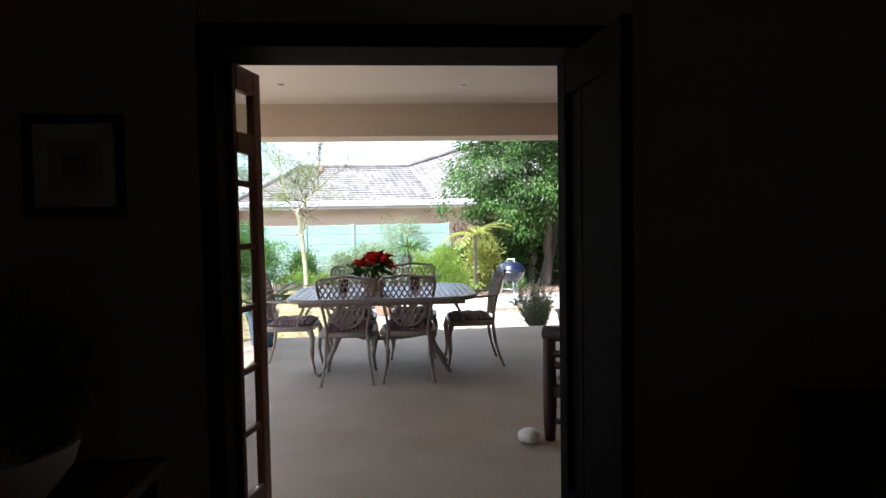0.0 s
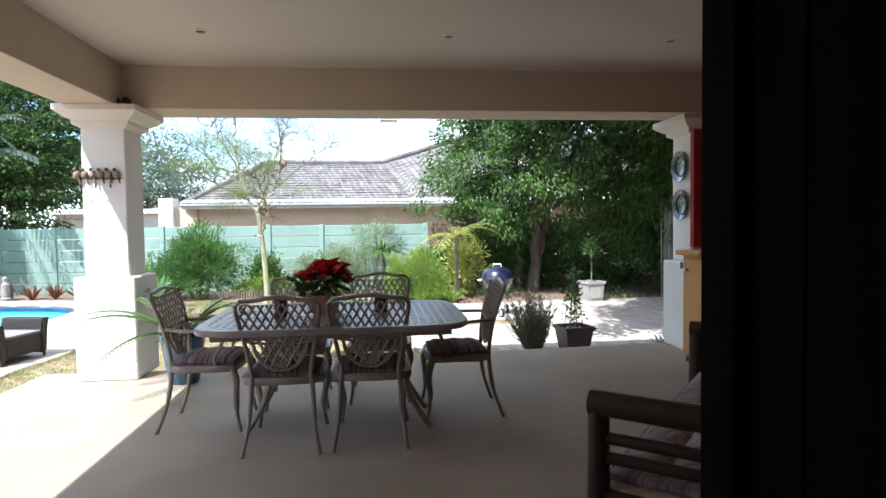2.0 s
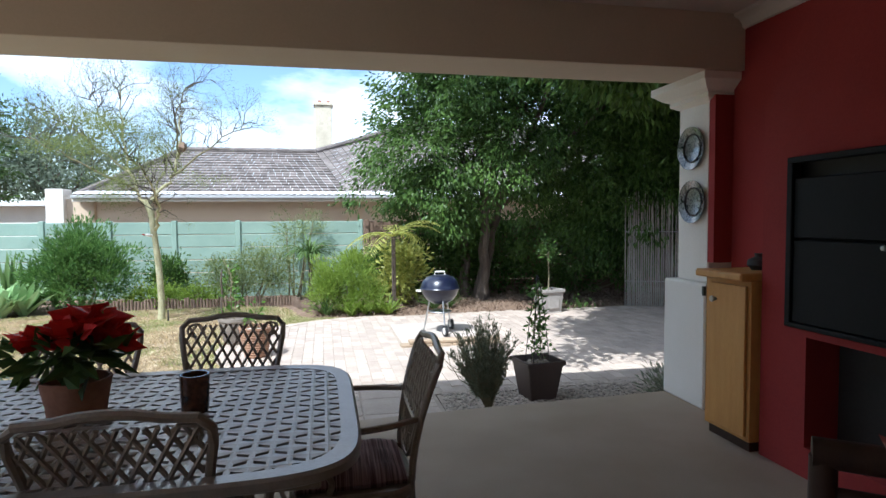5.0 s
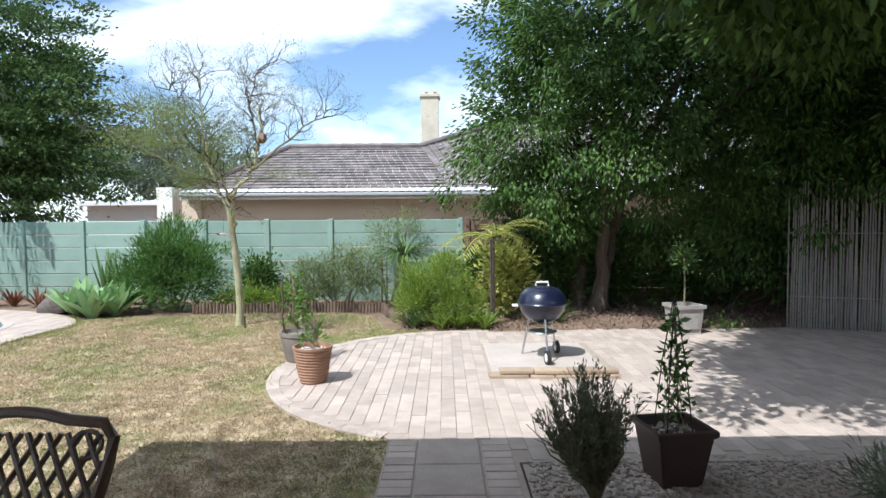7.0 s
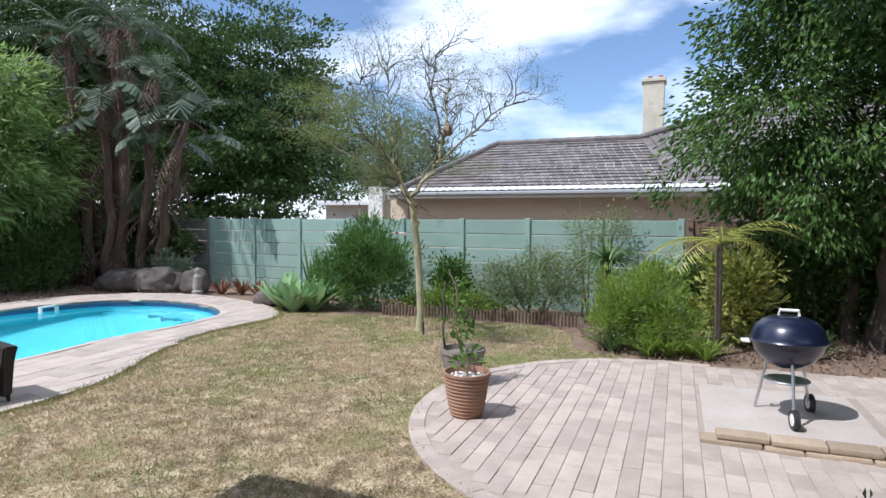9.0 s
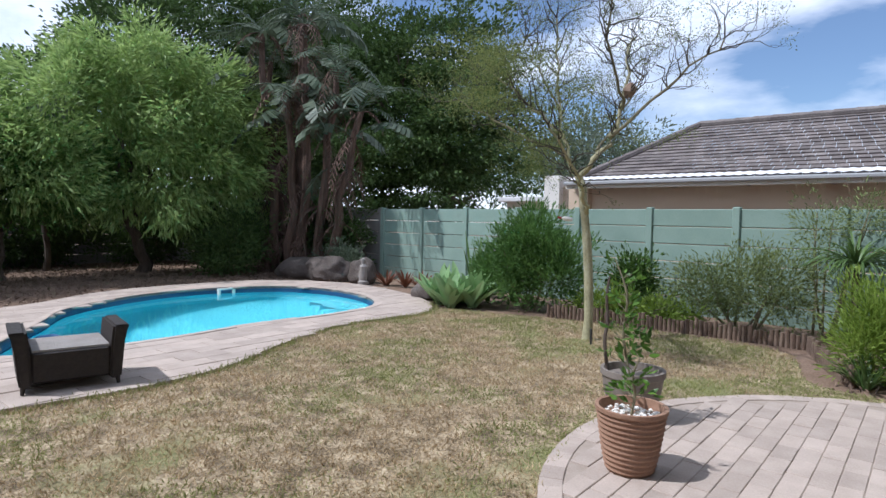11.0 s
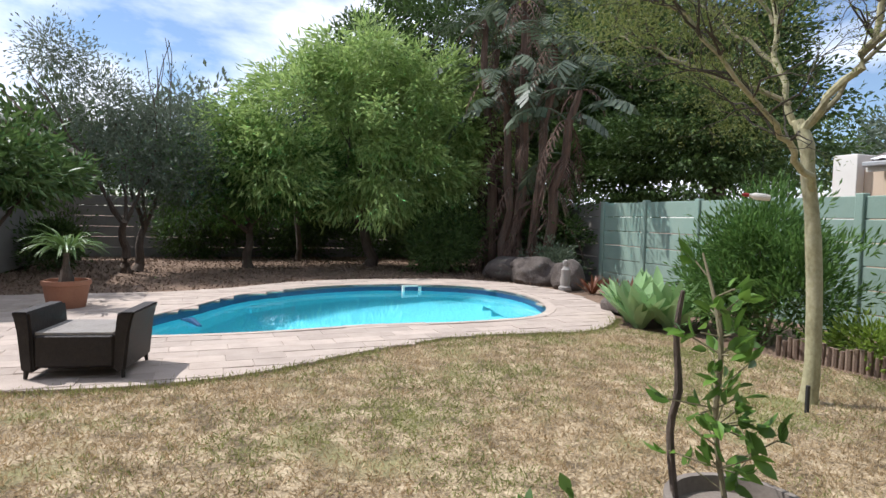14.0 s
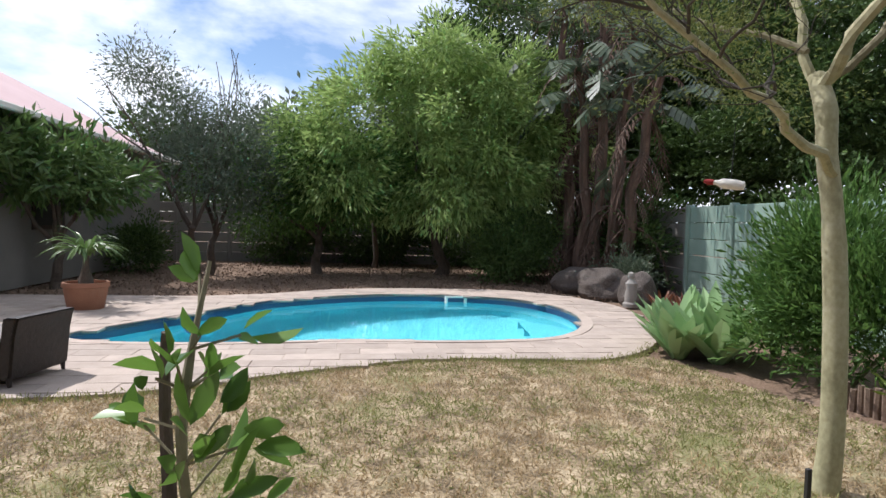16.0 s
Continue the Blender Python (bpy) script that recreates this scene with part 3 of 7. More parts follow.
column("column_west", -2.60, -2.10, 5.93, 6.43, "white plastered square column with plinth and capital")
column("column_east", 3.0, 3.5, 6.17, 6.67, "white plastered square column beside the red wall")
structure("wall_red_return", (3.062, 3.7, 6.166, 6.232, 1.04, 2.2), M_RED, "red painted side of the column by the cupboard", "wall", 0.002)

# cornice along the red wall
bm = bmesh.new()
prof = [(0, 0), (0.09, 0), (0.085, -0.02), (0.05, -0.035), (0.03, -0.06), (0.02, -0.09), (0, -0.095)]
rows_ = [[bm.verts.new((3.198 - a, y, CZ - 0.002 + b)) for a, b in prof] for y in (5.02, 6.058)]
for k in range(len(prof) - 1):
    bm.faces.new((rows_[0][k], rows_[0][k + 1], rows_[1][k + 1], rows_[1][k]))
rows_ = [[bm.verts.new((2.828 - a, y, CZ - 0.002 + b)) for a, b in prof] for y in (DY1, 5.0)]
for k in range(len(prof) - 1):
    bm.faces.new((rows_[0][k], rows_[0][k + 1], rows_[1][k + 1], rows_[1][k]))
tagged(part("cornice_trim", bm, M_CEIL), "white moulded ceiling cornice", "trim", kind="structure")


def braai_fireplace():
    f = thing("built_in_fireplace", "red plastered chimney breast with black steel braai", "fireplace", 2.83, 4.6, 0)
    D = 0.368
    # breast with an opening for the fire box and a wood store
    bm = bmesh.new()
    for d in ((0, D, -1.2, 0.82, 1.665, 1.98), (0, D, -1.2, -0.61, 0, 1.665), (0, D, 0.63, 0.82, 0, 1.665), (0, D, -0.61, 0.63, 0, 0.16), (0, D, -0.61, 0.63, 0.735, 0.775), (0.34, D, -0.61, 0.63, 0.16, 1.665), (0, 0.34, 0.50, 0.63, 0.16, 0.735), (0, 0.34, -0.61, -0.42, 0.16, 0.735)):
        box(bm, *d)
    part("breast", bm, M_RED, f, smooth=False)
    bm = bmesh.new()
    prof = [(-1.2, 1.98), (0.82, 1.98), (0.40, 2.56), (0.38, 2.705), (-1.2, 2.705)]
    fr_ = [bm.verts.new((0, y, z)) for y, z in prof]
    bk_ = [bm.verts.new((D, y, z)) for y, z in prof]
    bm.faces.new(fr_)
    bm.faces.new(bk_[::-1])
    for k in range(5):
        bm.faces.new((fr_[k], bk_[k], bk_[(k + 1) % 5], fr_[(k + 1) % 5]))
    bmesh.ops.recalc_face_normals(bm, faces=bm.faces)
    part("hood", bm, M_RED, f, smooth=False)
    bm = bmesh.new()
    for d in ((-0.025, 0.03, -0.607, 0.627, 1.635, 1.665), (-0.025, 0.03, -0.607, -0.56, 0.80, 1.635), (-0.025, 0.03, 0.59, 0.627, 0.80, 1.635), (-0.025, 0.03, -0.607, 0.627, 0.776, 0.80)):
        box(bm, *d, bevel=0.004)
    part("fire_frame", bm, M_SCREEN, f, "black steel frame")
    boxpart("fire_box", (0.06, 0.335, -0.605, 0.625, 0.78, 1.66), M_BLACK, f, 0, "sooty black fire box")
    # black block added in the wood store opening in place of its shade
    boxpart("wood_store", (0.2, 0.335, -0.415, 0.495, 0.165, 0.73), M_BLACK, f, 0, "black liner standing in for the shade inside the wood store")
    for z0, z1 in ((0.803, 1.235), (1.245, 1.555)):
        d = boxpart("fire_door", (-0.012, 0.02, -0.558, 0.588, z0, z1), M_SCREEN, f, 0.006, "flat black steel sliding door")
        if z0 < 1:
            bm = bmesh.new()
            lathe(bm, [(0.0, 0.026), (0.011, 0.024), (0.013, 0.012), (0.006, 0.0)], 12, pose(-0.012, 0.06, 1.215, 0, -90, 0))
            part("latch", bm, M_STEEL, d, "small steel knob")
    return f


braai_fireplace()


def cupboard():
    c = thing("cupboard", "low pine cupboard with a wooden top in the wall niche", "cupboard", 2.735, 5.435, 0)
    boxpart("body", (0.04, 0.462, 0.0, 0.40, 0.06, 0.99), M_PINE, c, 0.004)
    boxpart("plinth", (0.06, 0.46, 0.02, 0.38, 0.0, 0.06), M_WOOD_DARK, c, 0.0)
    boxpart("top", (-0.03, 0.462, 0.0, 0.42, 0.99, 1.035), M_PINE, c, 0.01, "thick pine top")
    d = boxpart("door", (0.018, 0.038, 0.02, 0.33, 0.09, 0.96), M_PINE, c, 0.004)
    bm = bmesh.new()
    lathe(bm, [(0.0, 0.0), (0.018, 0.003), (0.02, 0.012), (0.012, 0.02), (0.01, 0.035)], 12, pose(-0.016, 0.28, 0.86, 0, 90, 0))
    part("knob", bm, M_STEEL, d, "small metal knob")
    # carved open latch hook on the side
    boxpart("hook", (0.02, 0.04, 0.40, 0.42, 0.86, 0.92), M_BLACK, c, 0.003)
    return c


cupboard()


def dark_bowl():
    bm = bmesh.new()
    lathe(bm, [(0.0, 0.0), (0.05, 0.0), (0.075, 0.03), (0.07, 0.06), (0.03, 0.08), (0.035, 0.1), (0.0, 0.1)], 16)
    b = tagged(part("ornament", bm, M_BLACK), "small dark round ornament on the cupboard", "ornament")
    b.matrix_world = pose(3.0, 5.64, 1.036)


dark_bowl()


def spotlight(x, y):
    s = thing("ceiling_spotlight", "small recessed metal ceiling spotlight, off", "light", x, y, CZ, group="patio spotlights")
    bm = bmesh.new()
    lathe(bm, [(0.045, 0.0), (0.047, -0.006), (0.035, -0.009), (0.032, -0.002)], 20)
    part("bezel", bm, M_STEEL, s)
    bm = bmesh.new()
    lathe(bm, [(0.031, -0.003), (0.0, -0.004)], 20)
    part("lamp_face", bm, M_BLACK, s)


for sx in (-1.27, 0.52, 2.27):
    spotlight(sx, 5.1)


def security_eye():
    s = thing("motion_sensor", "twin grey sensor heads under the beam corner", "sensor", -2.17, 5.95, 2.36)
    boxpart("base", (-0.06, 0.06, -0.0, 0.11, -0.05, 0.0), M_GREYPOT, s, 0.008)
    for k in (-0.04, 0.04):
        bm = bmesh.new()
        lathe(bm, [(0.0, -0.03), (0.03, -0.025), (0.033, 0.02), (0.0, 0.03)], 12, pose(k, 0.01, 0.02, 80, 0, 0))
        part("sensor_head", bm, M_BLACK, s)


security_eye()


def wall_plate(z, y):
    p = thing("wall_plate", "dark patterned ceramic plate hung on the column", "plate", 3.068, y, z, group="hung plates")
    bm = bmesh.new()
    lathe(bm, [(0.0, 0.0), (0.09, 0.004), (0.11, 0.012), (0.155, 0.03), (0.155, 0.022), (0.1, 0.0)], 32, pose(0, 0, 0, 0, -90, 0))
    part("dish", bm, mat_plate(), p)
    bm = bmesh.new()
    tube(bm, [(-0.012, 0.1 * math.cos(a / 24 * 2 * math.pi), 0.1 * math.sin(a / 24 * 2 * math.pi)) for a in range(24)], 0.006, 6, closed=True)
    part("ring", bm, M_BLACK, p)


PLATE = []


def mat_plate():
    if not PLATE:
        PLATE.append(mat("plate_glaze", [(0.02, 0.024, 0.028), (0.20, 0.21, 0.20), (0.04, 0.045, 0.05)], 18, 0.25, bump=0.1, coat=0.6, spread=(0.4, 0.62)))
    return PLATE[0]


wall_plate(1.86, 6.42)
wall_plate(1.47, 6.40)


def wall_star():
    s = thing("wall_star", "pierced silvery six-pointed metal star on the red wall", "decoration", 2.81, 4.47, 2.36)
    for k in range(6):
        bm = bmesh.new()
        a = radians(60 * k + 8)
        c, t = Vector((0, math.cos(a), math.sin(a))), Vector((0, -math.sin(a), math.cos(a)))
        nx = Vector((-1, 0, 0))
        v = [bm.verts.new(p) for p in (c * 0.03, c * 0.095 + t * 0.042, c * 0.22, c * 0.095 - t * 0.042, c * 0.09 + nx * 0.03)]
        for i in range(4):
            bm.faces.new((v[i], v[(i + 1) % 4], v[4]))
        part("point", bm, mat_star(), s, smooth=False)
    bm = bmesh.new()
    lathe(bm, [(0.0, 0.02), (0.035, 0.012), (0.04, 0.0)], 16, pose(0, 0, 0, 0, -90, 0))
    part("boss", bm, M_BLACK, s)


STAR = []


def mat_star():
    if not STAR:
        STAR.append(mat("pierced_silver", [(0.08, 0.07, 0.06), (0.62, 0.58, 0.5)], 45, 0.4, metal=0.6, fine=80, bump=0.6, spread=(0.42, 0.5)))
    return STAR[0]


wall_star()


def door_leaf(name, label, x, y, rz, w, h, glass=True):
    """A glazed wooden leaf, hinged at its origin, running along +x."""
    d = thing(name, label, "door", x, y, 0, rz, kind="structure")
    boxpart("stile", (0, 0.03, -0.015, 0.015, 0.01, h), M_WOOD_RED, d, 0.004)
    boxpart("stile", (w - 0.06, w, -0.02, 0.02, 0.01, h), M_WOOD_RED, d, 0.004)
    boxpart("bottom_rail", (0.03, w - 0.06, -0.018, 0.018, 0.01, 0.22), M_WOOD_RED, d, 0.003)
    boxpart("top_rail", (0.03, w - 0.06, -0.018, 0.018, h - 0.1, h), M_WOOD_RED, d, 0.003)
    boxpart("lock_rail", (0.03, w - 0.06, -0.018, 0.018, 1.62, 1.70), M_WOOD_RED, d, 0.003)
    for i in range(1, 6):
        boxpart("muntin", (0.03, w - 0.06, -0.012, 0.012, 0.22 + i * 0.255 - 0.012, 0.22 + i * 0.255 + 0.012), M_WOOD_RED, d, 0.003)
    g = boxpart("pane", (0.03, w - 0.06, -0.003, 0.003, 0.22, h - 0.1), M_GLASS, d, 0, "clear glass panes")
    g.visible_shadow = False
    return d


door_leaf("door_1", "reddish wooden glazed patio door leaf, folded open", -0.80, 1.56, 76, 0.225, 1.965)


# dark wood with the backlit shade put into its near-black colour
M_DOOR = mat("shade_black_wood", [(0.004, 0.003, 0.0025), (0.008, 0.006, 0.005)], 3, 0.8, stretch=(6, 6, 1), fine=40, bump=0.1, spec=0.05)


def solid_leaf():
    d = thing("door_2", "dark wooden patio door leaf, opened inwards, its shade in the colour", "door", 0.535, 1.60, 0, -86, kind="structure")
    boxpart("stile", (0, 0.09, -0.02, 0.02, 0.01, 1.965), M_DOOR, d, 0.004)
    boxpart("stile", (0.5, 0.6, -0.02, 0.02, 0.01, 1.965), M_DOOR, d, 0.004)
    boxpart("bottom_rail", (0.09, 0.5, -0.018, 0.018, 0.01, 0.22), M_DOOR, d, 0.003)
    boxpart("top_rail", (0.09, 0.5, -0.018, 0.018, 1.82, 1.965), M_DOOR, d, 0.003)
    # added flat sheet: makes the shaded leaf one even black
    boxpart("curtain_panel", (0.09, 0.5, 0.004, 0.01, 0.22, 1.82), M_DOOR, d, 0, "flat panel closing the leaf, coloured as deep shade")
    boxpart("lock_plate", (0.0, 0.004, -0.014, 0.014, 0.9, 1.1), M_STEEL, d, 0.001)
    bm = bmesh.new()
    tube(bm, [(0.05, 0.02, 1.0), (0.05, 0.06, 1.0), (0.15, 0.065, 1.0)], 0.008, 8)
    part("handle", bm, M_STEEL, d, "bent metal lever")
    return d


solid_leaf()
fr = thing("door_frame", "dark wooden door frame around the patio doors, its shade in the colour", "door frame", kind="structure")
# frame in the same near-black, the doorway's shade as colour
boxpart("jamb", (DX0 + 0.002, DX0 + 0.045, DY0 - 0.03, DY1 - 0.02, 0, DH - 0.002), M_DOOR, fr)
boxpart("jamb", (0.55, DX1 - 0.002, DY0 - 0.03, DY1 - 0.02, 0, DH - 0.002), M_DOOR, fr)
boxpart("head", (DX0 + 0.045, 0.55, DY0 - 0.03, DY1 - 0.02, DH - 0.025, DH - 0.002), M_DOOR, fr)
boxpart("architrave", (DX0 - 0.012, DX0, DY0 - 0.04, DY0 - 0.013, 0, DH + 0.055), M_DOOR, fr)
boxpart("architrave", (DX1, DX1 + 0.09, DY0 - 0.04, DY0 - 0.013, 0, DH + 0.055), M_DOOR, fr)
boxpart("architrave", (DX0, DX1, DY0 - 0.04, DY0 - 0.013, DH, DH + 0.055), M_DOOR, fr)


# ---- things in the room ----
def picture():
    p = thing("picture", "small framed picture with nested squares on the room wall", "picture", -1.3, DY0 - 0.014, 1.55)
    for d in ((-0.17, 0.17, -0.03, 0, 0.15, 0.18), (-0.17, 0.17, -0.03, 0, -0.18, -0.15), (-0.17, -0.145, -0.03, 0, -0.15, 0.15), (0.145, 0.17, -0.03, 0, -0.15, 0.15)):
        boxpart("frame_bar", d, M_WOOD_DARK, p, 0.003)
    boxpart("mount", (-0.145, 0.145, -0.012, -0.002, -0.15, 0.15), M_WHITE, p, 0)
    boxpart("print", (-0.09, 0.09, -0.016, -0.012, -0.09, 0.09), M_DARKWALL, p, 0)
    boxpart("print_centre", (-0.04, 0.04, -0.019, -0.016, -0.04, 0.04), M_GREYPOT, p, 0)


picture()


def room_plant():
    rng = np.random.default_rng(5)
    t = thing("side_table", "dark low wooden table in the room", "table", -1.35, 0.95, 0)
    boxpart("tabletop", (-0.4, 0.4, -0.28, 0.28, 0.5, 0.54), M_WOOD_DARK, t, 0.006)
    for x in (-0.36, 0.36):
        for y in (-0.24, 0.24):
            boxpart("leg", (x - 0.025, x + 0.025, y - 0.025, y + 0.025, 0, 0.5), M_WOOD_DARK, t, 0.004)
    p = thing("pot_plant", "leafy house plant in a pale oval bowl", "plant", -1.3, 0.9, 0.54)
    bm = bmesh.new()
    lathe(bm, [(0.0, 0.0), (0.12, 0.0), (0.2, 0.1), (0.22, 0.17), (0.2, 0.17), (0.18, 0.12), (0.0, 0.12)], 24)
    part("bowl", bm, M_WHITE, p)
    pts, u = crown_points([(0, 0, 0.36, 0.2, 0.18, 0.17)], 700, rng, 0.2)
    leaves("foliage", pts, u, 0.07, 0.04, L_FICUS, p, rng)


room_plant()


def curtain():
    c = thing("curtain_rail", "thin standing metal rods against the room wall", "rail", 1.55, 1.05, 0)
    for x in (0.0, 0.06):
        bm = bmesh.new()
        tube(bm, [(x, 0, 0.0), (x, 0, 1.85)], 0.008, 8)
        part("rod", bm, M_STEEL, c)
    d = thing("cabinet", "dark low cabinet in the room", "cabinet", 1.5, 0.75, 0)
    boxpart("body", (-0.35, 0.5, -0.25, 0.25, 0.0, 0.72), M_WOOD_DARK, d, 0.01)
    boxpart("top", (-0.37, 0.52, -0.27, 0.27, 0.72, 0.75), M_BLACK, d, 0.008)
    boxpart("drawer", (-0.32, 0.47, -0.265, -0.25, 0.45, 0.68), M_DOOR, d, 0.005)


curtain()


# ---- patio furniture ----
def lattice_bars(bm, outline, n, thick, y):
    """Crossing diagonal bars clipped to a convex test."""
    for s in (1, -1):
        for i in range(-n, n + 1):
            pts = []
            for k in range(25):
                u = -0.34 + 0.68 * k / 24
                x, z = i * 0.046 + u * 0.55, s * u * 0.95
                if outline(x, z):
                    pts.append((x, y(x, z), z + 0.755))
            if len(pts) > 1:
                tube(bm, [pts[0], pts[len(pts) // 2], pts[-1]] if len(pts) > 2 else pts, thick, 5)


def chair_back_y(z):
    return -0.20 - 0.02 * ((z - 0.45) / 0.45) - 0.09 * ((z - 0.45) / 0.45) ** 2


def dining_chair(x, y, rz):
    """Cast metal chair; its sitter looks along +y."""
    c = thing("dining_chair", "taupe cast metal chair with lattice back and striped cushion", "chair", x, y, 0, rz, group="chairs round the patio table")
    half = lambda z: 0.165 + 0.065 * max(0.0, min(1.0, (z - 0.46) / 0.36))
    # back frame: two posts and an arched crest
    bm = bmesh.new()
    left = [(-half(z), chair_back_y(z), z) for z in (0.43, 0.50, 0.58, 0.66, 0.74, 0.81, 0.855)]
    crest = [(-0.20, chair_back_y(0.885), 0.885), (-0.12, chair_back_y(0.89), 0.890), (-0.06, chair_back_y(0.90), 0.902), (0, chair_back_y(0.905), 0.906)]
    pts = left + crest + [(-p[0], p[1], p[2]) for p in (left + crest)[-2::-1]]
    tube(bm, pts, 0.0135, 8)
    part("back_frame", bm, M_METAL, c)
    bm = bmesh.new()
    zc = 0.755
    top = lambda x: 0.875 - 0.2 * x * x
    ok = lambda x, z: abs(x) < half(z + zc) - 0.002 and z + zc < top(x) and z + zc > 0.645 - 0.02 * math.cos(x * 9)
    both = lambda x, z: ok(x, z) or (x / 0.14) ** 2 + ((z + zc - 0.55) / 0.085) ** 2 < 1
    lattice_bars(bm, both, 13, 0.0068, lambda x, z: chair_back_y(z + zc))
    part("lattice", bm, M_METAL, c)
    bm = bmesh.new()
    tube(bm, [(-half(0.65), chair_back_y(0.65), 0.65), (-0.1, chair_back_y(0.632), 0.632), (0, chair_back_y(0.628), 0.628), (0.1, chair_back_y(0.632), 0.632), (half(0.65), chair_back_y(0.65), 0.65)], 0.009, 6)
    low = [(0.15 * math.cos(t), 0.0, 0.63 + 0.16 * math.sin(t)) for t in [math.pi + math.pi * k / 12 for k in range(13)]]
    tube(bm, [(p[0], chair_back_y(p[2]), p[2]) for p in low], 0.010, 6)
    for k in (-3.6, -2.7, -1.8, -0.9, 0, 0.9, 1.8, 2.7, 3.6):
        a = [(0.03 * k, 0.625), (0.022 * k + 0.018 * (1 if k >= 0 else -1), 0.57), (0.012 * k, 0.48 + 0.006 * k * k)]
        fb = bmesh.new()
        tube(fb, [(px, chair_back_y(pz), pz) for px, pz in a], 0.006, 5)
        part("fret_bar", fb, M_METAL, c)
    for s in (-1, 1):
        curl = [(s * (0.17 - 0.035 * math.cos(t)), 0.84 + 0.028 * math.sin(t)) for t in [k * 0.55 for k in range(10)]]
        fb = bmesh.new()
        tube(fb, [(px, chair_back_y(pz), pz) for px, pz in curl], 0.006, 5)
        part("scroll", fb, M_METAL, c)
    part("back_rail", bm, M_METAL, c)
    # seat
    bm = bmesh.new()
    outline = [(-0.20, -0.19), (0.20, -0.19), (0.235, 0.02), (0.225, 0.19), (0.12, 0.225), (-0.12, 0.225), (-0.225, 0.19), (-0.235, 0.02)]
    sp = spline([(a, b, 0) for a, b in outline], 4)
    rings = [[bm.verts.new((p.x * s, p.y * s, z)) for p in sp] for s, z in ((0.97, 0.385), (1.0, 0.395), (1.0, 0.42), (0.97, 0.43))]
    for a, b in zip(rings, rings[1:]):
        for k in range(len(sp)):
            bm.faces.new((a[k], a[(k + 1) % len(sp)], b[(k + 1) % len(sp)], b[k]))
    bm.faces.new(rings[0][::-1])
    bm.faces.new(rings[-1])
    part("seat", bm, M_METAL, c)
    # legs
    for sx in (-1, 1):
        bm = bmesh.new()
        tube(bm, spline([(sx * 0.20, 0.185, 0.41), (sx * 0.225, 0.215, 0.32), (sx * 0.195, 0.205, 0.16), (sx * 0.21, 0.225, 0.03), (sx * 0.215, 0.24, 0.0)], 4, False), [0.026] * 5 + [0.02] * 4 + [0.013] * 7 + [0.016], 8)
        part("leg", bm, M_METAL, c)
        bm = bmesh.new()
        tube(bm, spline([(sx * 0.165, -0.195, 0.45), (sx * 0.175, -0.20, 0.34), (sx * 0.185, -0.225, 0.18), (sx * 0.21, -0.275, 0.03), (sx * 0.215, -0.29, 0.0)], 4, False), [0.015] * 8 + [0.012] * 8 + [0.016], 8)
        part("leg", bm, M_METAL, c)
    # tufted cushion
    bm = bmesh.new()
    n = 16
    g = [[None] * (n + 1) for _ in range(n + 1)]
    for i in range(n + 1):
        for j in range(n + 1):
            a, b = i / n * 2 - 1, j / n * 2 - 1
            edge = (1 - abs(a) ** 6) * (1 - abs(b) ** 6)
            tuft = 0.012 * abs(math.cos(a * math.pi * 1.5)) * abs(math.cos(b * math.pi * 1.5)) + 0.006
            g[i][j] = bm.verts.new((a * (0.205 - 0.012 * (b < -0.5)), b * 0.195 + 0.01, 0.448 + edge * (0.018 + tuft)))
    for i in range(n):
        for j in range(n):
            bm.faces.new((g[i][j], g[i + 1][j], g[i + 1][j + 1], g[i][j + 1]))
    rim = [g[i][0] for i in range(n + 1)] + [g[n][j] for j in range(1, n + 1)] + [g[i][n] for i in range(n - 1, -1, -1)] + [g[0][j] for j in range(n - 1, 0, -1)]
    lowr = [bm.verts.new((v.co.x * 0.97, v.co.y * 0.97, 0.431)) for v in rim]
    for k in range(len(rim)):
        j = (k + 1) % len(rim)
        bm.faces.new((rim[k], lowr[k], lowr[j], rim[j]))
    bm.faces.new(lowr[::-1])
    bmesh.ops.recalc_face_normals(bm, faces=bm.faces)
    part("cushion", bm, M_CUSHION, c, "dusky striped tufted cushion")
    return c


def armchair(x, y, rz):
    c = dining_chair(x, y, rz)
    c["label"] = "taupe cast metal armchair with lattice back and striped cushion"
    for sx in (-1, 1):
        bm = bmesh.new()
        tube(bm, spline([(sx * 0.20, -0.215, 0.66), (sx * 0.245, -0.1, 0.655), (sx * 0.265, 0.05, 0.65), (sx * 0.255, 0.15, 0.63), (sx * 0.24, 0.13, 0.55), (sx * 0.215, 0.08, 0.47), (sx * 0.22, 0.1, 0.41)], 4, False), 0.0115, 7)
        part("armrest", bm, M_METAL, c)
    return c


front = dining_chair(-0.60, 4.30, 0)
copy_thing(front, pose(-0.085, 4.31, 0, 0, 0, -2))
copy_thing(front, pose(-0.63, 5.10, 0, 0, 0, 182))
copy_thing(front, pose(-0.03, 5.16, 0, 0, 0, 178))
armchair(0.50, 4.72, 90)
arm_left = armchair(-1.15, 4.70, -92)


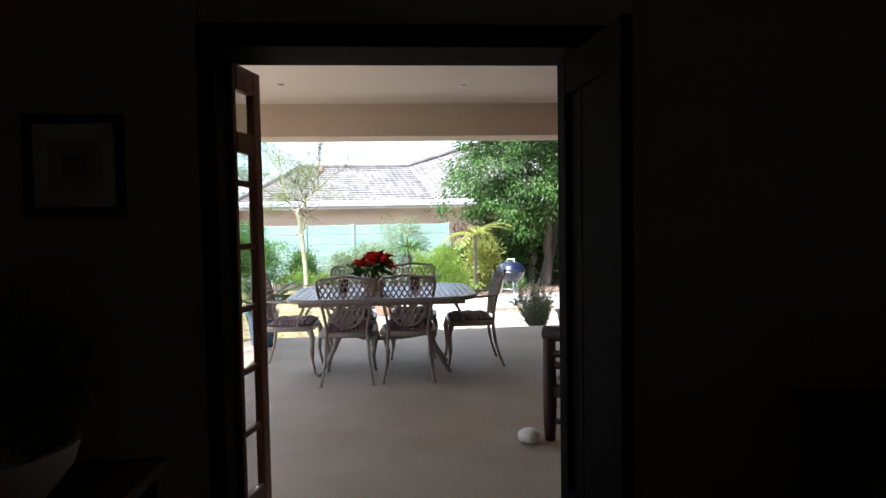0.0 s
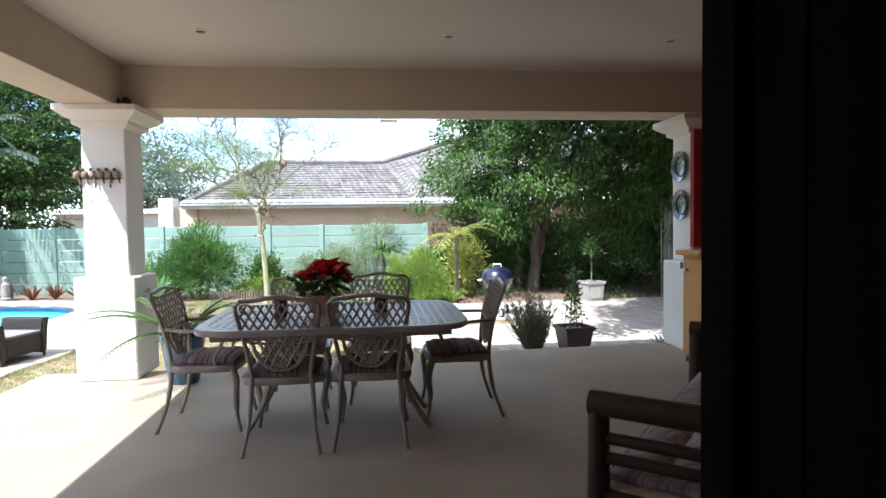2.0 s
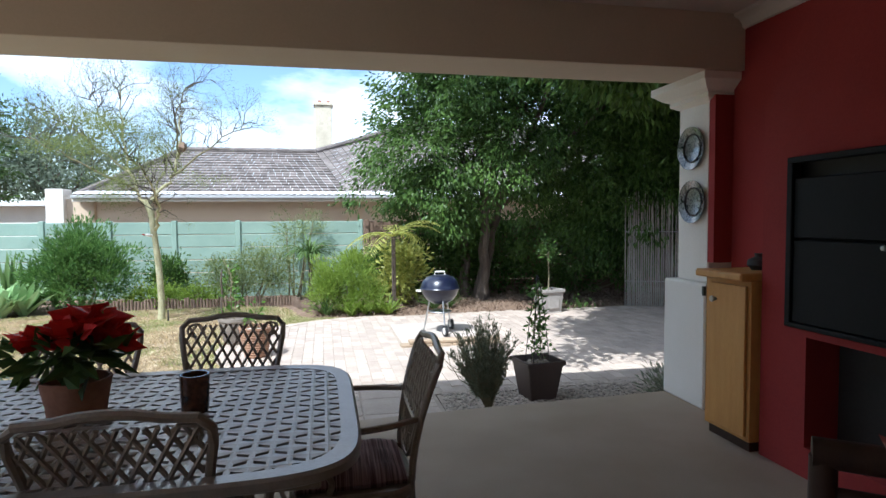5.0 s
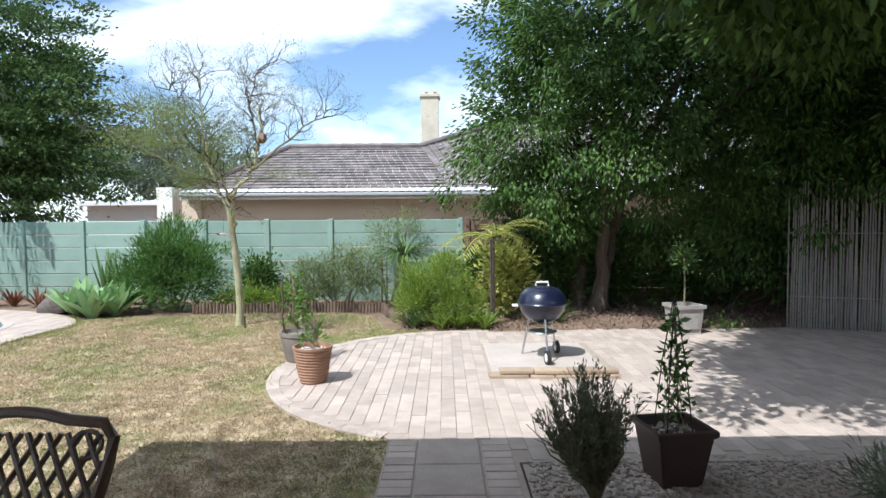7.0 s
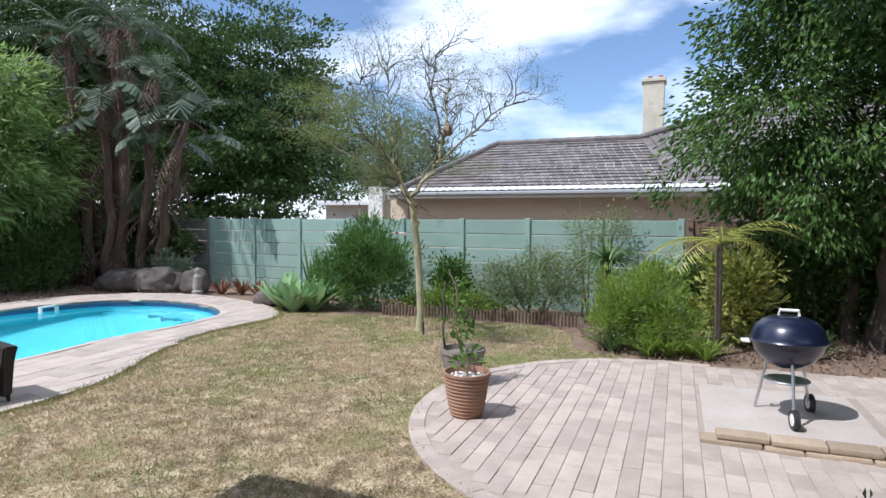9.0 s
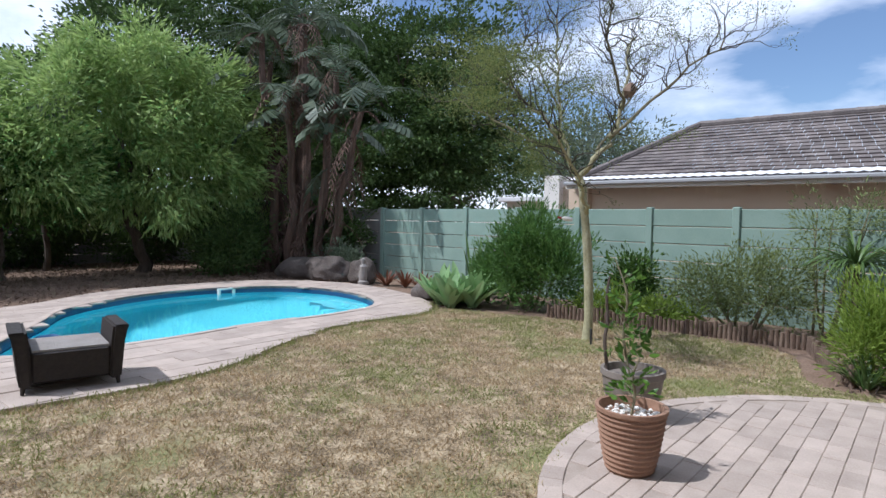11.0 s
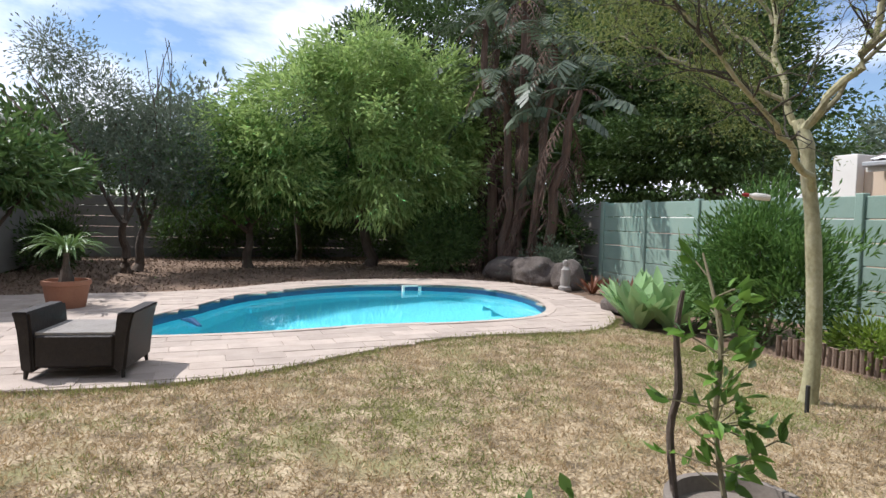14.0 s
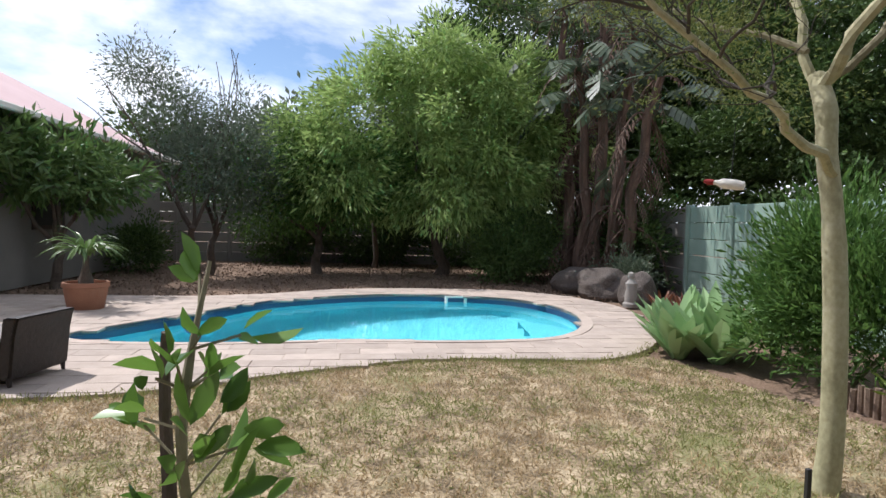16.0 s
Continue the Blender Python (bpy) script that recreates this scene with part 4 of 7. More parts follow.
def patio_table():
    t = thing("patio_table", "taupe cast metal table with pierced lattice top", "table", -0.30, 4.58, 0)
    hx, hy, h = 0.81, 0.60, 0.72
    rnd = lambda c: math.copysign(abs(c) ** 0.32, c)
    rim = [Vector((hx * rnd(math.cos(k * math.pi / 36)), hy * rnd(math.sin(k * math.pi / 36)), 0)) for k in range(72)]
    bm = bmesh.new()
    prof = [(0.90, h - 0.012), (0.90, h), (0.985, h + 0.002), (1.0, h - 0.006), (1.0, h - 0.028), (0.985, h - 0.034), (0.90, h - 0.012)]
    rings = []
    for s, z in prof:
        rings.append([bm.verts.new((p.x * (1 - (1 - s) * 0.74), p.y * s, z)) for p in rim])
    for a, b in zip(rings, rings[1:]):
        for k in range(len(rim)):
            bm.faces.new((a[k], a[(k + 1) % len(rim)], b[(k + 1) % len(rim)], b[k]))
    bmesh.ops.recalc_face_normals(bm, faces=bm.faces)
    part("rim", bm, M_TABLE, t)
    # pierced top: a plate with rows of slanted slots between woven bars
    bm = bmesh.new()
    nx, ny = 30, 19
    wx, wy = 2 * (hx - 0.05) / nx, 2 * (hy - 0.045) / ny
    for i in range(nx):
        for j in range(ny):
            cx, cy = -hx + 0.05 + (i + 0.5) * wx, -hy + 0.045 + (j + 0.5) * wy
            z = h - 0.001
            if (abs(cx) / (hx * 0.945)) ** 6 + (abs(cy) / (hy * 0.93)) ** 6 > 1:
                continue
            o = [(-wx / 2, -wy / 2), (wx / 2, -wy / 2), (wx / 2, wy / 2), (-wx / 2, wy / 2)]
            k = 1 if (i + j) % 2 else -1
            hole = [(-wx * 0.33, -wy * 0.12 * k - wy * 0.16), (wx * 0.33, wy * 0.12 * k - wy * 0.16), (wx * 0.33, wy * 0.12 * k + wy * 0.16), (-wx * 0.33, -wy * 0.12 * k + wy * 0.16)]
            vo = [bm.verts.new((cx + a, cy + b, z)) for a, b in o]
            vi = [bm.verts.new((cx + a, cy + b, z - 0.002)) for a, b in hole]
            vl = [bm.verts.new((cx + a, cy + b, z - 0.012)) for a, b in hole]
            for q in range(4):
                r = (q + 1) % 4
                bm.faces.new((vo[q], vo[r], vi[r], vi[q]))
                bm.faces.new((vi[q], vi[r], vl[r], vl[q]))
    bmesh.ops.remove_doubles(bm, verts=bm.verts, dist=0.0004)
    part("tabletop", bm, M_TABLE, t, "pierced woven-pattern top", smooth=False)
    bm = bmesh.new()
    lathe(bm, [(0.0, h + 0.002), (0.035, h + 0.003), (0.05, h + 0.001), (0.05, h - 0.01)], 20)
    part("parasol_cap", bm, M_METAL, t)
    for s in (-1, 1):
        boxpart("apron", (-hx + 0.12, hx - 0.12, s * (hy - 0.1) - 0.01, s * (hy - 0.1) + 0.01, h - 0.07, h - 0.013), M_METAL, t, 0.004)
    for sx in (-1, 1):
        for sy in (-1, 1):
            bm = bmesh.new()
            pts = spline([(sx * 0.34, sy * 0.20, h - 0.02), (sx * 0.40, sy * 0.22, h - 0.16), (sx * 0.40, sy * 0.18, 0.42), (sx * 0.46, sy * 0.18, 0.2), (sx * 0.56, sy * 0.20, 0.03), (sx * 0.585, sy * 0.21, 0.0)], 4, False)
            tube(bm, pts, [0.03] * 6 + [0.023] * 6 + [0.018] * 8 + [0.022], 8)
            part("leg", bm, M_METAL, t)
    bm = bmesh.new()
    tube(bm, spline([(-0.41, -0.18, 0.36), (-0.2, 0, 0.30), (0.2, 0, 0.30), (0.41, 0.18, 0.36)], 5, False), 0.012, 6)
    tube(bm, spline([(-0.41, 0.18, 0.36), (-0.2, 0, 0.285), (0.2, 0, 0.285), (0.41, -0.18, 0.36)], 5, False), 0.012, 6)
    part("stretcher", bm, M_METAL, t)


patio_table()


def poinsettia():
    rng = np.random.default_rng(11)
    p = thing("red_flower_pot", "bright red poinsettia in a woven basket on the table", "flowers", -0.39, 4.62, 0.722)
    p.scale = (1.0, 1.0, 0.84)
    bm = bmesh.new()
    lathe(bm, [(0.0, 0.0), (0.085, 0.0), (0.09, 0.05), (0.10, 0.12), (0.105, 0.15), (0.095, 0.15), (0.085, 0.1), (0.0, 0.1)], 28, wave=lambda a, z: 0.02 * math.sin(a * 2 * math.pi * 14 + (z * 120)))
    part("basket", bm, M_TERRACOTTA, p, "woven basket")
    pts, u = crown_points([(-0.02, 0, 0.24, 0.14, 0.12, 0.07)], 120, rng, 0.3)
    leaves("foliage", pts, u, 0.10, 0.05, L_FICUS, p, rng)
    for bx, by, bz in ((-0.09, -0.03, 0.30), (0.03, -0.06, 0.33), (0.1, 0.02, 0.30), (-0.02, 0.08, 0.33), (-0.12, 0.06, 0.27), (0.05, 0.02, 0.36)):
        k = np.tile(np.array([[bx, by, bz]]), (26, 1)) + rng.normal(0, 0.012, (26, 3))
        d = np.stack([np.cos(np.linspace(0, 12.6, 26)), np.sin(np.linspace(0, 12.6, 26)), np.linspace(-0.1, 0.8, 26)], 1)
        leaves("flower_head", k, d, 0.095, 0.06, M_REDFLOWER, p, rng, 0.15)


poinsettia()


def candle_jar(x, y, s=1.0):
    c = thing("candle_jar", "dark brown glass candle jar on the table", "candle holder", x, y, 0.722, group="table candle jars")
    bm = bmesh.new()
    lathe(bm, [(0.0, 0.0), (0.036 * s, 0.0), (0.04 * s, 0.01), (0.043 * s, 0.1 * s), (0.043 * s, 0.115 * s), (0.037 * s, 0.115 * s), (0.036 * s, 0.02), (0.0, 0.02)], 20)
    part("glass_wall", bm, mat_jar(), c)
    bm = bmesh.new()
    lathe(bm, [(0.0, 0.021), (0.034 * s, 0.021), (0.034 * s, 0.05), (0.0, 0.05)], 16)
    part("candle", bm, M_TERRACOTTA, c)


JAR = []


def mat_jar():
    if not JAR:
        JAR.append(mat("mottled_brown_glass", [(0.03, 0.012, 0.006), (0.16, 0.06, 0.03)], 30, 0.12, coat=0.6, bump=0.1))
    return JAR[0]


candle_jar(-0.66, 4.50)
candle_jar(-0.02, 4.58, 1.1)


def cushion_shape(w, h, d, n=14):
    bm = bmesh.new()
    for s in (1, -1):
        g = [[bm.verts.new(((i / n * 2 - 1) * w / 2 * (1 - 0.06 * (1 - abs(j / n * 2 - 1) ** 2)), s * d / 2 * ((1 - abs(i / n * 2 - 1) ** 2.5) * (1 - abs(j / n * 2 - 1) ** 2.5)) ** 0.55, (j / n * 2 - 1) * h / 2 * (1 - 0.06 * (1 - abs(i / n * 2 - 1) ** 2)))) for j in range(n + 1)] for i in range(n + 1)]
        for i in range(n):
            for j in range(n):
                q = (g[i][j], g[i + 1][j], g[i + 1][j + 1], g[i][j + 1])
                bm.faces.new(q if s < 0 else q[::-1])
    bmesh.ops.remove_doubles(bm, verts=bm.verts, dist=0.0005)
    return bm


def daybed():
    """Low dark wooden settle along the fireplace, seat towards -x."""
    b = thing("wooden_bench", "dark turned-wood daybed with slatted arms and rush seat", "bench", 1.60, 3.06, 0, -40)
    L0, L1 = -0.86, 0.88
    for y in (L0, L1):
        for x in (-0.40, 0.36):
            bm = bmesh.new()
            tube(bm, [(x, y, 0), (x, y, 0.08), (x, y, 0.30), (x, y, 0.36), (x, y, 0.64)], [0.032, 0.038, 0.042, 0.04, 0.038], 12)
            part("post", bm, M_WOOD_DARK, b)
        for z in (0.62, 0.53, 0.46):
            bm = bmesh.new()
            tube(bm, [(-0.43 if z > 0.6 else -0.40, y, z + (0.03 if z > 0.6 else 0)), (0.40, y, z + (0.03 if z > 0.6 else 0))], 0.045 if z > 0.6 else 0.022, 12)
            part("arm_rail", bm, M_WOOD_DARK, b)
        boxpart("seat_rail", (-0.40, 0.36, y - 0.025, y + 0.025, 0.27, 0.34), M_WOOD_DARK, b, 0.006)
        bm = bmesh.new()
        tube(bm, [(-0.38, y, 0.12), (0.34, y, 0.12)], 0.018, 8)
        part("stretcher", bm, M_WOOD_DARK, b)
    for x in (-0.40, 0.36):
        boxpart("seat_rail", (x - 0.025, x + 0.025, L0, L1, 0.27, 0.34), M_WOOD_DARK, b, 0.006)
    for i in range(14):
        bm = bmesh.new()
        y = L0 + 0.06 + i * (L1 - L0 - 0.12) / 13
        box(bm, -0.38, 0.34, y - 0.048, y + 0.048, 0.335, 0.352, 0.006)
        part("rush_strip", bm, M_SANDSTONE, b)
    bm = bmesh.new()
    tube(bm, [(0.38, L0, 0.80), (0.38, L1, 0.80)], 0.03, 10)
    part("back_rail", bm, M_WOOD_DARK, b)
    # tufted seat pad
    p = thing("seat_pad", "grey striped tufted seat pad on the daybed", "cushion", 1.584, 3.075, 0.353, -40)
    bm = bmesh.new()
    nx, ny = 24, 44
    g = [[bm.verts.new(((i / nx * 2 - 1) * 0.36, (j / ny * 2 - 1) * 0.80, 0.03 + 0.055 * (abs(math.sin(i / nx * math.pi * 4)) * abs(math.sin(j / ny * math.pi * 8))) ** 0.4 * (1 if 0 < i < nx and 0 < j < ny else 0))) for j in range(ny + 1)] for i in range(nx + 1)]
    for i in range(nx):
        for j in range(ny):
            bm.faces.new((g[i][j], g[i + 1][j], g[i + 1][j + 1], g[i][j + 1]))
    box(bm, -0.36, 0.36, -0.80, 0.80, 0.001, 0.029, 0.004)
    part("tufted_top", bm, mat_pad(), p)
    frame_m = pose(1.60, 3.06, 0, 0, 0, -40)
    for nm, lab, mt, w, px, py, pz, m in (
        ("throw_cushion", "patterned red and beige throw cushion", M_CLOTHPAT, 0.46, 0.04, 0.62, 0.63, (-20, 0, 112)),
        ("throw_cushion", "patterned red and beige throw cushion", M_CLOTHPAT, 0.46, -0.09, 0.46, 0.62, (-24, 4, 126)),
        ("throw_cushion", "plain faded red throw cushion", M_CLOTHRED, 0.42, 0.05, 0.24, 0.62, (-22, 4, 118)),
        ("throw_cushion", "dark red throw cushion against the arm", M_CLOTHDARK, 0.52, 0.10, -0.56, 0.55, (-42, 0, 112))):
        ob = tagged(part(nm, cushion_shape(w, w, 0.17), mt), lab, "cushion", "daybed cushions")
        ob.matrix_world = frame_m @ pose(px, py, pz, *m)


M_CLOTHDARK = mat("dark_red_cloth", [(0.035, 0.010, 0.009), (0.06, 0.016, 0.013)], 4, 0.95, fine=150, bump=0.4)
PAD = []


def mat_pad():
    if not PAD:
        PAD.append(mat("grey_striped_pad", [(0.20, 0.15, 0.15), (0.42, 0.36, 0.36), (0.2, 0.16, 0.16)], 1.0, 0.95, stretch=(1, 30, 1), fine=4, bump=0.3, spread=(0.4, 0.6)))
    return PAD[0]


daybed()


def white_stone(x, y, s, z=0.0):
    bm = bmesh.new()
    bmesh.ops.create_icosphere(bm, subdivisions=3, radius=s)
    for v in bm.verts:
        v.co *= 1 + 0.18 * noise.noise(v.co * (1.7 / s) + Vector((x, y, 0)))
        v.co.z *= 0.72
    o = tagged(part("pale_stone", bm, M_WHITE), "rounded pale door-stop stone on the patio floor", "stone")
    o.matrix_world = pose(x, y, z + s * 0.68)


white_stone(0.60, 2.62, 0.065)
white_stone(-0.62, 1.86, 0.05)


# ---- boundary walls ----
def precast_wall(name, x0, y0, x1, y1, z0, rows, pitch, material, label, h=0.3):
    """Concrete posts with stacked panels between them."""
    L = math.hypot(x1 - x0, y1 - y0)
    ang = math.degrees(math.atan2(y1 - y0, x1 - x0))
    w = thing(name, label, "wall", x0, y0, z0, ang, kind="structure")
    n = max(1, round(L / pitch))
    p = L / n
    bm = bmesh.new()
    box(bm, -0.06, 0.06, -0.06, 0.06, -0.1, rows * h + 0.03, 0.012)
    post = part("post", bm, material, w)
    bm = bmesh.new()
    box(bm, 0.05, p - 0.05, -0.022, 0.022, 0.006, h - 0.006, 0.009)
    panel = part("panel", bm, material, w)
    for i in range(n + 1):
        if i:
            o = new("post", post.data)
            o.parent = w
            o.location = (i * p, 0, 0)
        if i == n:
            break
        for j in range(rows):
            if i == 0 and j == 0:
                continue
            o = new("panel", panel.data)
            o.parent = w
            o.location = (i * p, 0.004 * math.sin(i * 3.1 + j * 1.7), j * h)
    return w


precast_wall("wall_garden_green", -10.2, 17.85, 1.3, 17.1, G - 0.04, 6, 1.5, M_GREENWALL, "sage green painted precast concrete garden wall")
precast_wall("wall_garden_brown", 1.45, 17.08, 10.0, 16.5, G - 0.04, 6, 1.5, M_BROWNWALL, "dark brown precast concrete garden wall under the trees")
precast_wall("wall_garden_east", 10.0, 16.4, 10.0, 2.0, G - 0.04, 6, 1.6, M_BROWNWALL, "dark brown precast concrete garden wall")
precast_wall("wall_garden_west", -19.0, 19.0, -19.0, 3.0, G - 0.04, 6, 1.6, M_GREYWALL, "weathered grey precast concrete garden wall")
precast_wall("wall_garden_corner", -19.0, 19.2, -10.4, 17.95, G - 0.04, 6, 1.5, M_GREYWALL, "weathered grey precast concrete garden wall behind palms")


def cane_screen():
    s = thing("cane_screen", "grey upright cane screen fence", "fence", 6.4, 13.5, G)
    rng = random.Random(3)
    n = 62
    for i in range(n):
        x, y = i * 0.034, -i * 0.014
        bm = bmesh.new()
        r = rng.uniform(0.011, 0.016)
        h = rng.uniform(1.95, 2.35)
        lx, ly = rng.uniform(-0.03, 0.03), rng.uniform(-0.03, 0.03)
        tube(bm, [(x, y + rng.uniform(-0.012, 0.012), 0), (x + lx * 0.5, y + ly * 0.5, h / 2), (x + lx, y + ly, h)], [r, r, r * 0.8], 6)
        part("cane", bm, M_BAMBOO, s)
    for z in (0.5, 1.5):
        bm = bmesh.new()
        tube(bm, [(0, 0.02, z), (n * 0.034, -n * 0.014 + 0.02, z)], 0.006, 5)
        part("tie_wire", bm, M_STEEL, s)


cane_screen()


# ---- neighbour's house ----
def neighbour_house():
    h = thing("neighbour_house", "beige neighbour house with weathered tiled roof", "house", 0, 0, G)
    X0, X1, Y0, Y1, EZ = -5.9, 16.0, 21.0, 27.0, 2.47
    boxpart("wall", (X0, X1, Y0, Y1, 0, EZ), M_BEIGEWALL, h, 0)
    boxpart("parapet", (-7.05, -6.6, 20.6, 21.2, 0, EZ + 0.22), M_WHITE, h, 0.01, "white end pier")
    boxpart("side_wall", (-6.6, X0, 20.8, 21.0, 0, EZ - 0.05), M_BEIGEWALL, h, 0)
    # rows of overlapping tiles on the front and west slopes
    def slope(name, a, b, c, d, n, m):
        """a-b the eave, d-c the ridge."""
        bm = bmesh.new()
        a, b, c, d = (Vector(p) for p in (a, b, c, d))
        nrm = (b - a).cross(d - a).normalized()
        for i in range(n):
            t0, t1 = i / n, (i + 1.15) / n
            p0, q0 = a.lerp(d, t0), b.lerp(c, t0)
            p1, q1 = a.lerp(d, t1), b.lerp(c, t1)
            k0 = max(1, int(m * (q0 - p0).length / (b - a).length))
            for k in range(k0):
                s0, s1 = k / k0, (k + 0.97) / k0
                lift = nrm * (0.035 + 0.008 * math.sin(k * 12.9 + i * 7.7))
                v = [p0.lerp(q0, s0) + lift, p0.lerp(q0, s1) + lift, p1.lerp(q1, s1) + nrm * 0.004, p1.lerp(q1, s0) + nrm * 0.004, p0.lerp(q0, s0), p0.lerp(q0, s1)]
                v = [bm.verts.new(x) for x in v]
                bm.faces.new(v[:4])
                bm.faces.new((v[4], v[5], v[1], v[0]))
        o = part(name, bm, M_SLATE, h, smooth=False)
        o["kind"] = "stuff"
        return o
    RZ = 4.1
    slope("roof", (-6.3, 20.6, EZ), (1.2, 20.6, EZ), (0.2, 23.5, RZ), (-4.05, 23.5, RZ), 17, 34)
    slope("roof", (-6.3, 27.2, EZ), (-6.3, 20.6, EZ), (-4.05, 23.5, RZ), (-4.05, 24.4, RZ), 14, 20)
    slope("roof", (1.2, 20.6, EZ), (16.0, 20.6, EZ), (15.0, 26.0, RZ + 1.55), (4.4, 26.0, RZ + 1.55), 26, 60)
    slope("roof", (0.2, 23.5, RZ), (1.2, 20.6, EZ), (4.4, 26.0, RZ + 1.55), (4.4, 26.2, RZ + 1.55), 20, 14)
    for name, pts in (("ridge_cap", [(-4.05, 23.5, RZ + 0.05), (0.2, 23.5, RZ + 0.05)]), ("ridge_cap", [(0.2, 23.5, RZ + 0.05), (4.4, 26.0, RZ + 1.6)]), ("hip_cap", [(-6.3, 20.6, EZ + 0.05), (-4.05, 23.5, RZ + 0.05)])):
        a, b = Vector(pts[0]), Vector(pts[1])
        k = int((b - a).length / 0.4)
        for i in range(k):
            bm = bmesh.new()
            tube(bm, [a.lerp(b, i / k), a.lerp(b, (i + 1.05) / k)], [0.10, 0.085], 8)
            part(name, bm, M_SLATE, h)
    # corrugated metal lean-to edge and gutter
    bm = bmesh.new()
    n = 150
    top = [bm.verts.new((-6.3 + i * 15 / n, 20.72, EZ + 0.16 + 0.018 * math.sin(i * math.pi))) for i in range(n + 1)]
    for i, v in enumerate(top):
        v.co.z += 0.02 if i % 2 else 0
    low = [bm.verts.new((v.co.x, 20.30, v.co.z - 0.10)) for v in top]
    for i in range(n):
        bm.faces.new((low[i], low[i + 1], top[i + 1], top[i]))
    part("metal_edge", bm, M_METALWHITE, h, "white corrugated sheet edge", smooth=False)
    boxpart("gutter", (-6.3, 9.0, 20.24, 20.36, EZ - 0.06, EZ + 0.03), M_GUTTER, h, 0.02)
    boxpart("fascia", (-6.3, 9.0, 20.37, 20.41, EZ - 0.14, EZ + 0.02), M_WHITE, h, 0.004)
    for i in range(9):
        boxpart("rafter_end", (-5.4 + i * 1.55, -5.32 + i * 1.55, 20.41, 21.0, EZ - 0.12, EZ - 0.02), M_WOOD_DARK, h, 0.004)
    ch = boxpart("chimney", (0.18, 0.78, 24.4, 25.0, 3.6, 5.9), M_CHIM, h, 0.015, "peeling whitewashed chimney")
    boxpart("chimney_cap", (0.13, 0.83, 24.35, 25.05, 5.9, 6.0), M_CHIM, ch, 0.01)
    for x in (0.3, 0.6):
        boxpart("chimney_pot", (x, x + 0.12, 24.6, 24.75, 6.0, 6.12), M_TERRACOTTA, ch, 0.01)


M_CHIM = mat("peeling_whitewash", [(0.46, 0.40, 0.30), (0.68, 0.62, 0.50)], 3, 0.9, fine=25, bump=0.4, stain=((0.32, 0.25, 0.17), 3.0, 0.58))
neighbour_house()


def house_wing():
    h = thing("neighbour_cottage", "grey walled cottage with a faded pink roof", "house", -13.5, 4.0, G)
    boxpart("wall", (-5, 4.4, -6, 1.9, 0, 3.0), M_GREYWALL, h, 0.01)
    bm = bmesh.new()
    v = [bm.verts.new(p) for p in ((-5.4, -6.4, 2.95), (4.8, -6.4, 2.95), (4.8, 2.3, 2.95), (-5.4, 2.3, 2.95), (-2.4, -2.0, 5.2), (1.8, -2.0, 5.2))]
    for q in ((0, 1, 5, 4), (1, 2, 5), (2, 3, 4, 5), (3, 0, 4), (3, 2, 1, 0)):
        bm.faces.new([v[i] for i in q])
    bmesh.ops.recalc_face_normals(bm, faces=bm.faces)
    part("roof", bm, M_PINK, h, "faded pink painted roof", smooth=False)
    boxpart("gutter", (-5.4, 4.8, 2.3, 2.4, 2.86, 2.97), M_WHITE, h, 0.02)
    w = boxpart("window", (0.9, 2.1, 1.9, 1.93, 1.0, 2.2), M_WOOD_DARK, h, 0.01, "dark framed window")
    g = boxpart("pane", (0.98, 2.02, 1.931, 1.94, 1.08, 2.12), M_BLACK, w, 0)


M_PINK = mat("faded_pink_roof", [(0.55, 0.38, 0.37), (0.63, 0.46, 0.45)], 1.2, 0.8, fine=30, bump=0.2)
house_wing()


def far_shed():
    h = thing("far_house", "white low house far behind the garden wall", "house", -12.5, 33.0, G)
    boxpart("wall", (-4, 4, 0, 4, 0, 2.5), M_WHITE, h, 0.02)
    boxpart("roof", (-4.3, 4.3, -0.4, 4.3, 2.5, 2.75), M_METALWHITE, h, 0.03, "pale flat roof")


far_shed()


# ---- trees ----
def branch(bm, rng, p, d, length, r, depth, tips, spread=0.6, up=0.15, kink=0.18, shrink=0.72, split=(2, 3), n=7):
    pts, rad = [p.copy()], [r]
    seg = 4
    for i in range(seg):
        d = (d + Vector((rng.gauss(0, kink), rng.gauss(0, kink), rng.gauss(0, kink) + up * 0.3))).normalized()
        p = p + d * (length / seg)
        pts.append(p.copy())
        rad.append(r * (1 - 0.4 * (i + 1) / seg))
    tube(bm, pts, rad, max(4, n))
    if depth == 0:
        tips.append((pts[-1], d.copy()))
        tips.append((pts[-2], d.copy()))
        return
    for k in range(rng.randint(*split)):
        a = rng.uniform(0, 2 * math.pi)
        side = Vector((math.cos(a), math.sin(a), rng.uniform(-0.2, 0.5))) * spread
        branch(bm, rng, pts[-1] if k < 2 else pts[-2], (d + side + Vector((0, 0, up))).normalized(), length * shrink * rng.uniform(0.8, 1.2), rad[-1] * 0.82, depth - 1, tips, spread, up, kink, shrink, split, n - 1)


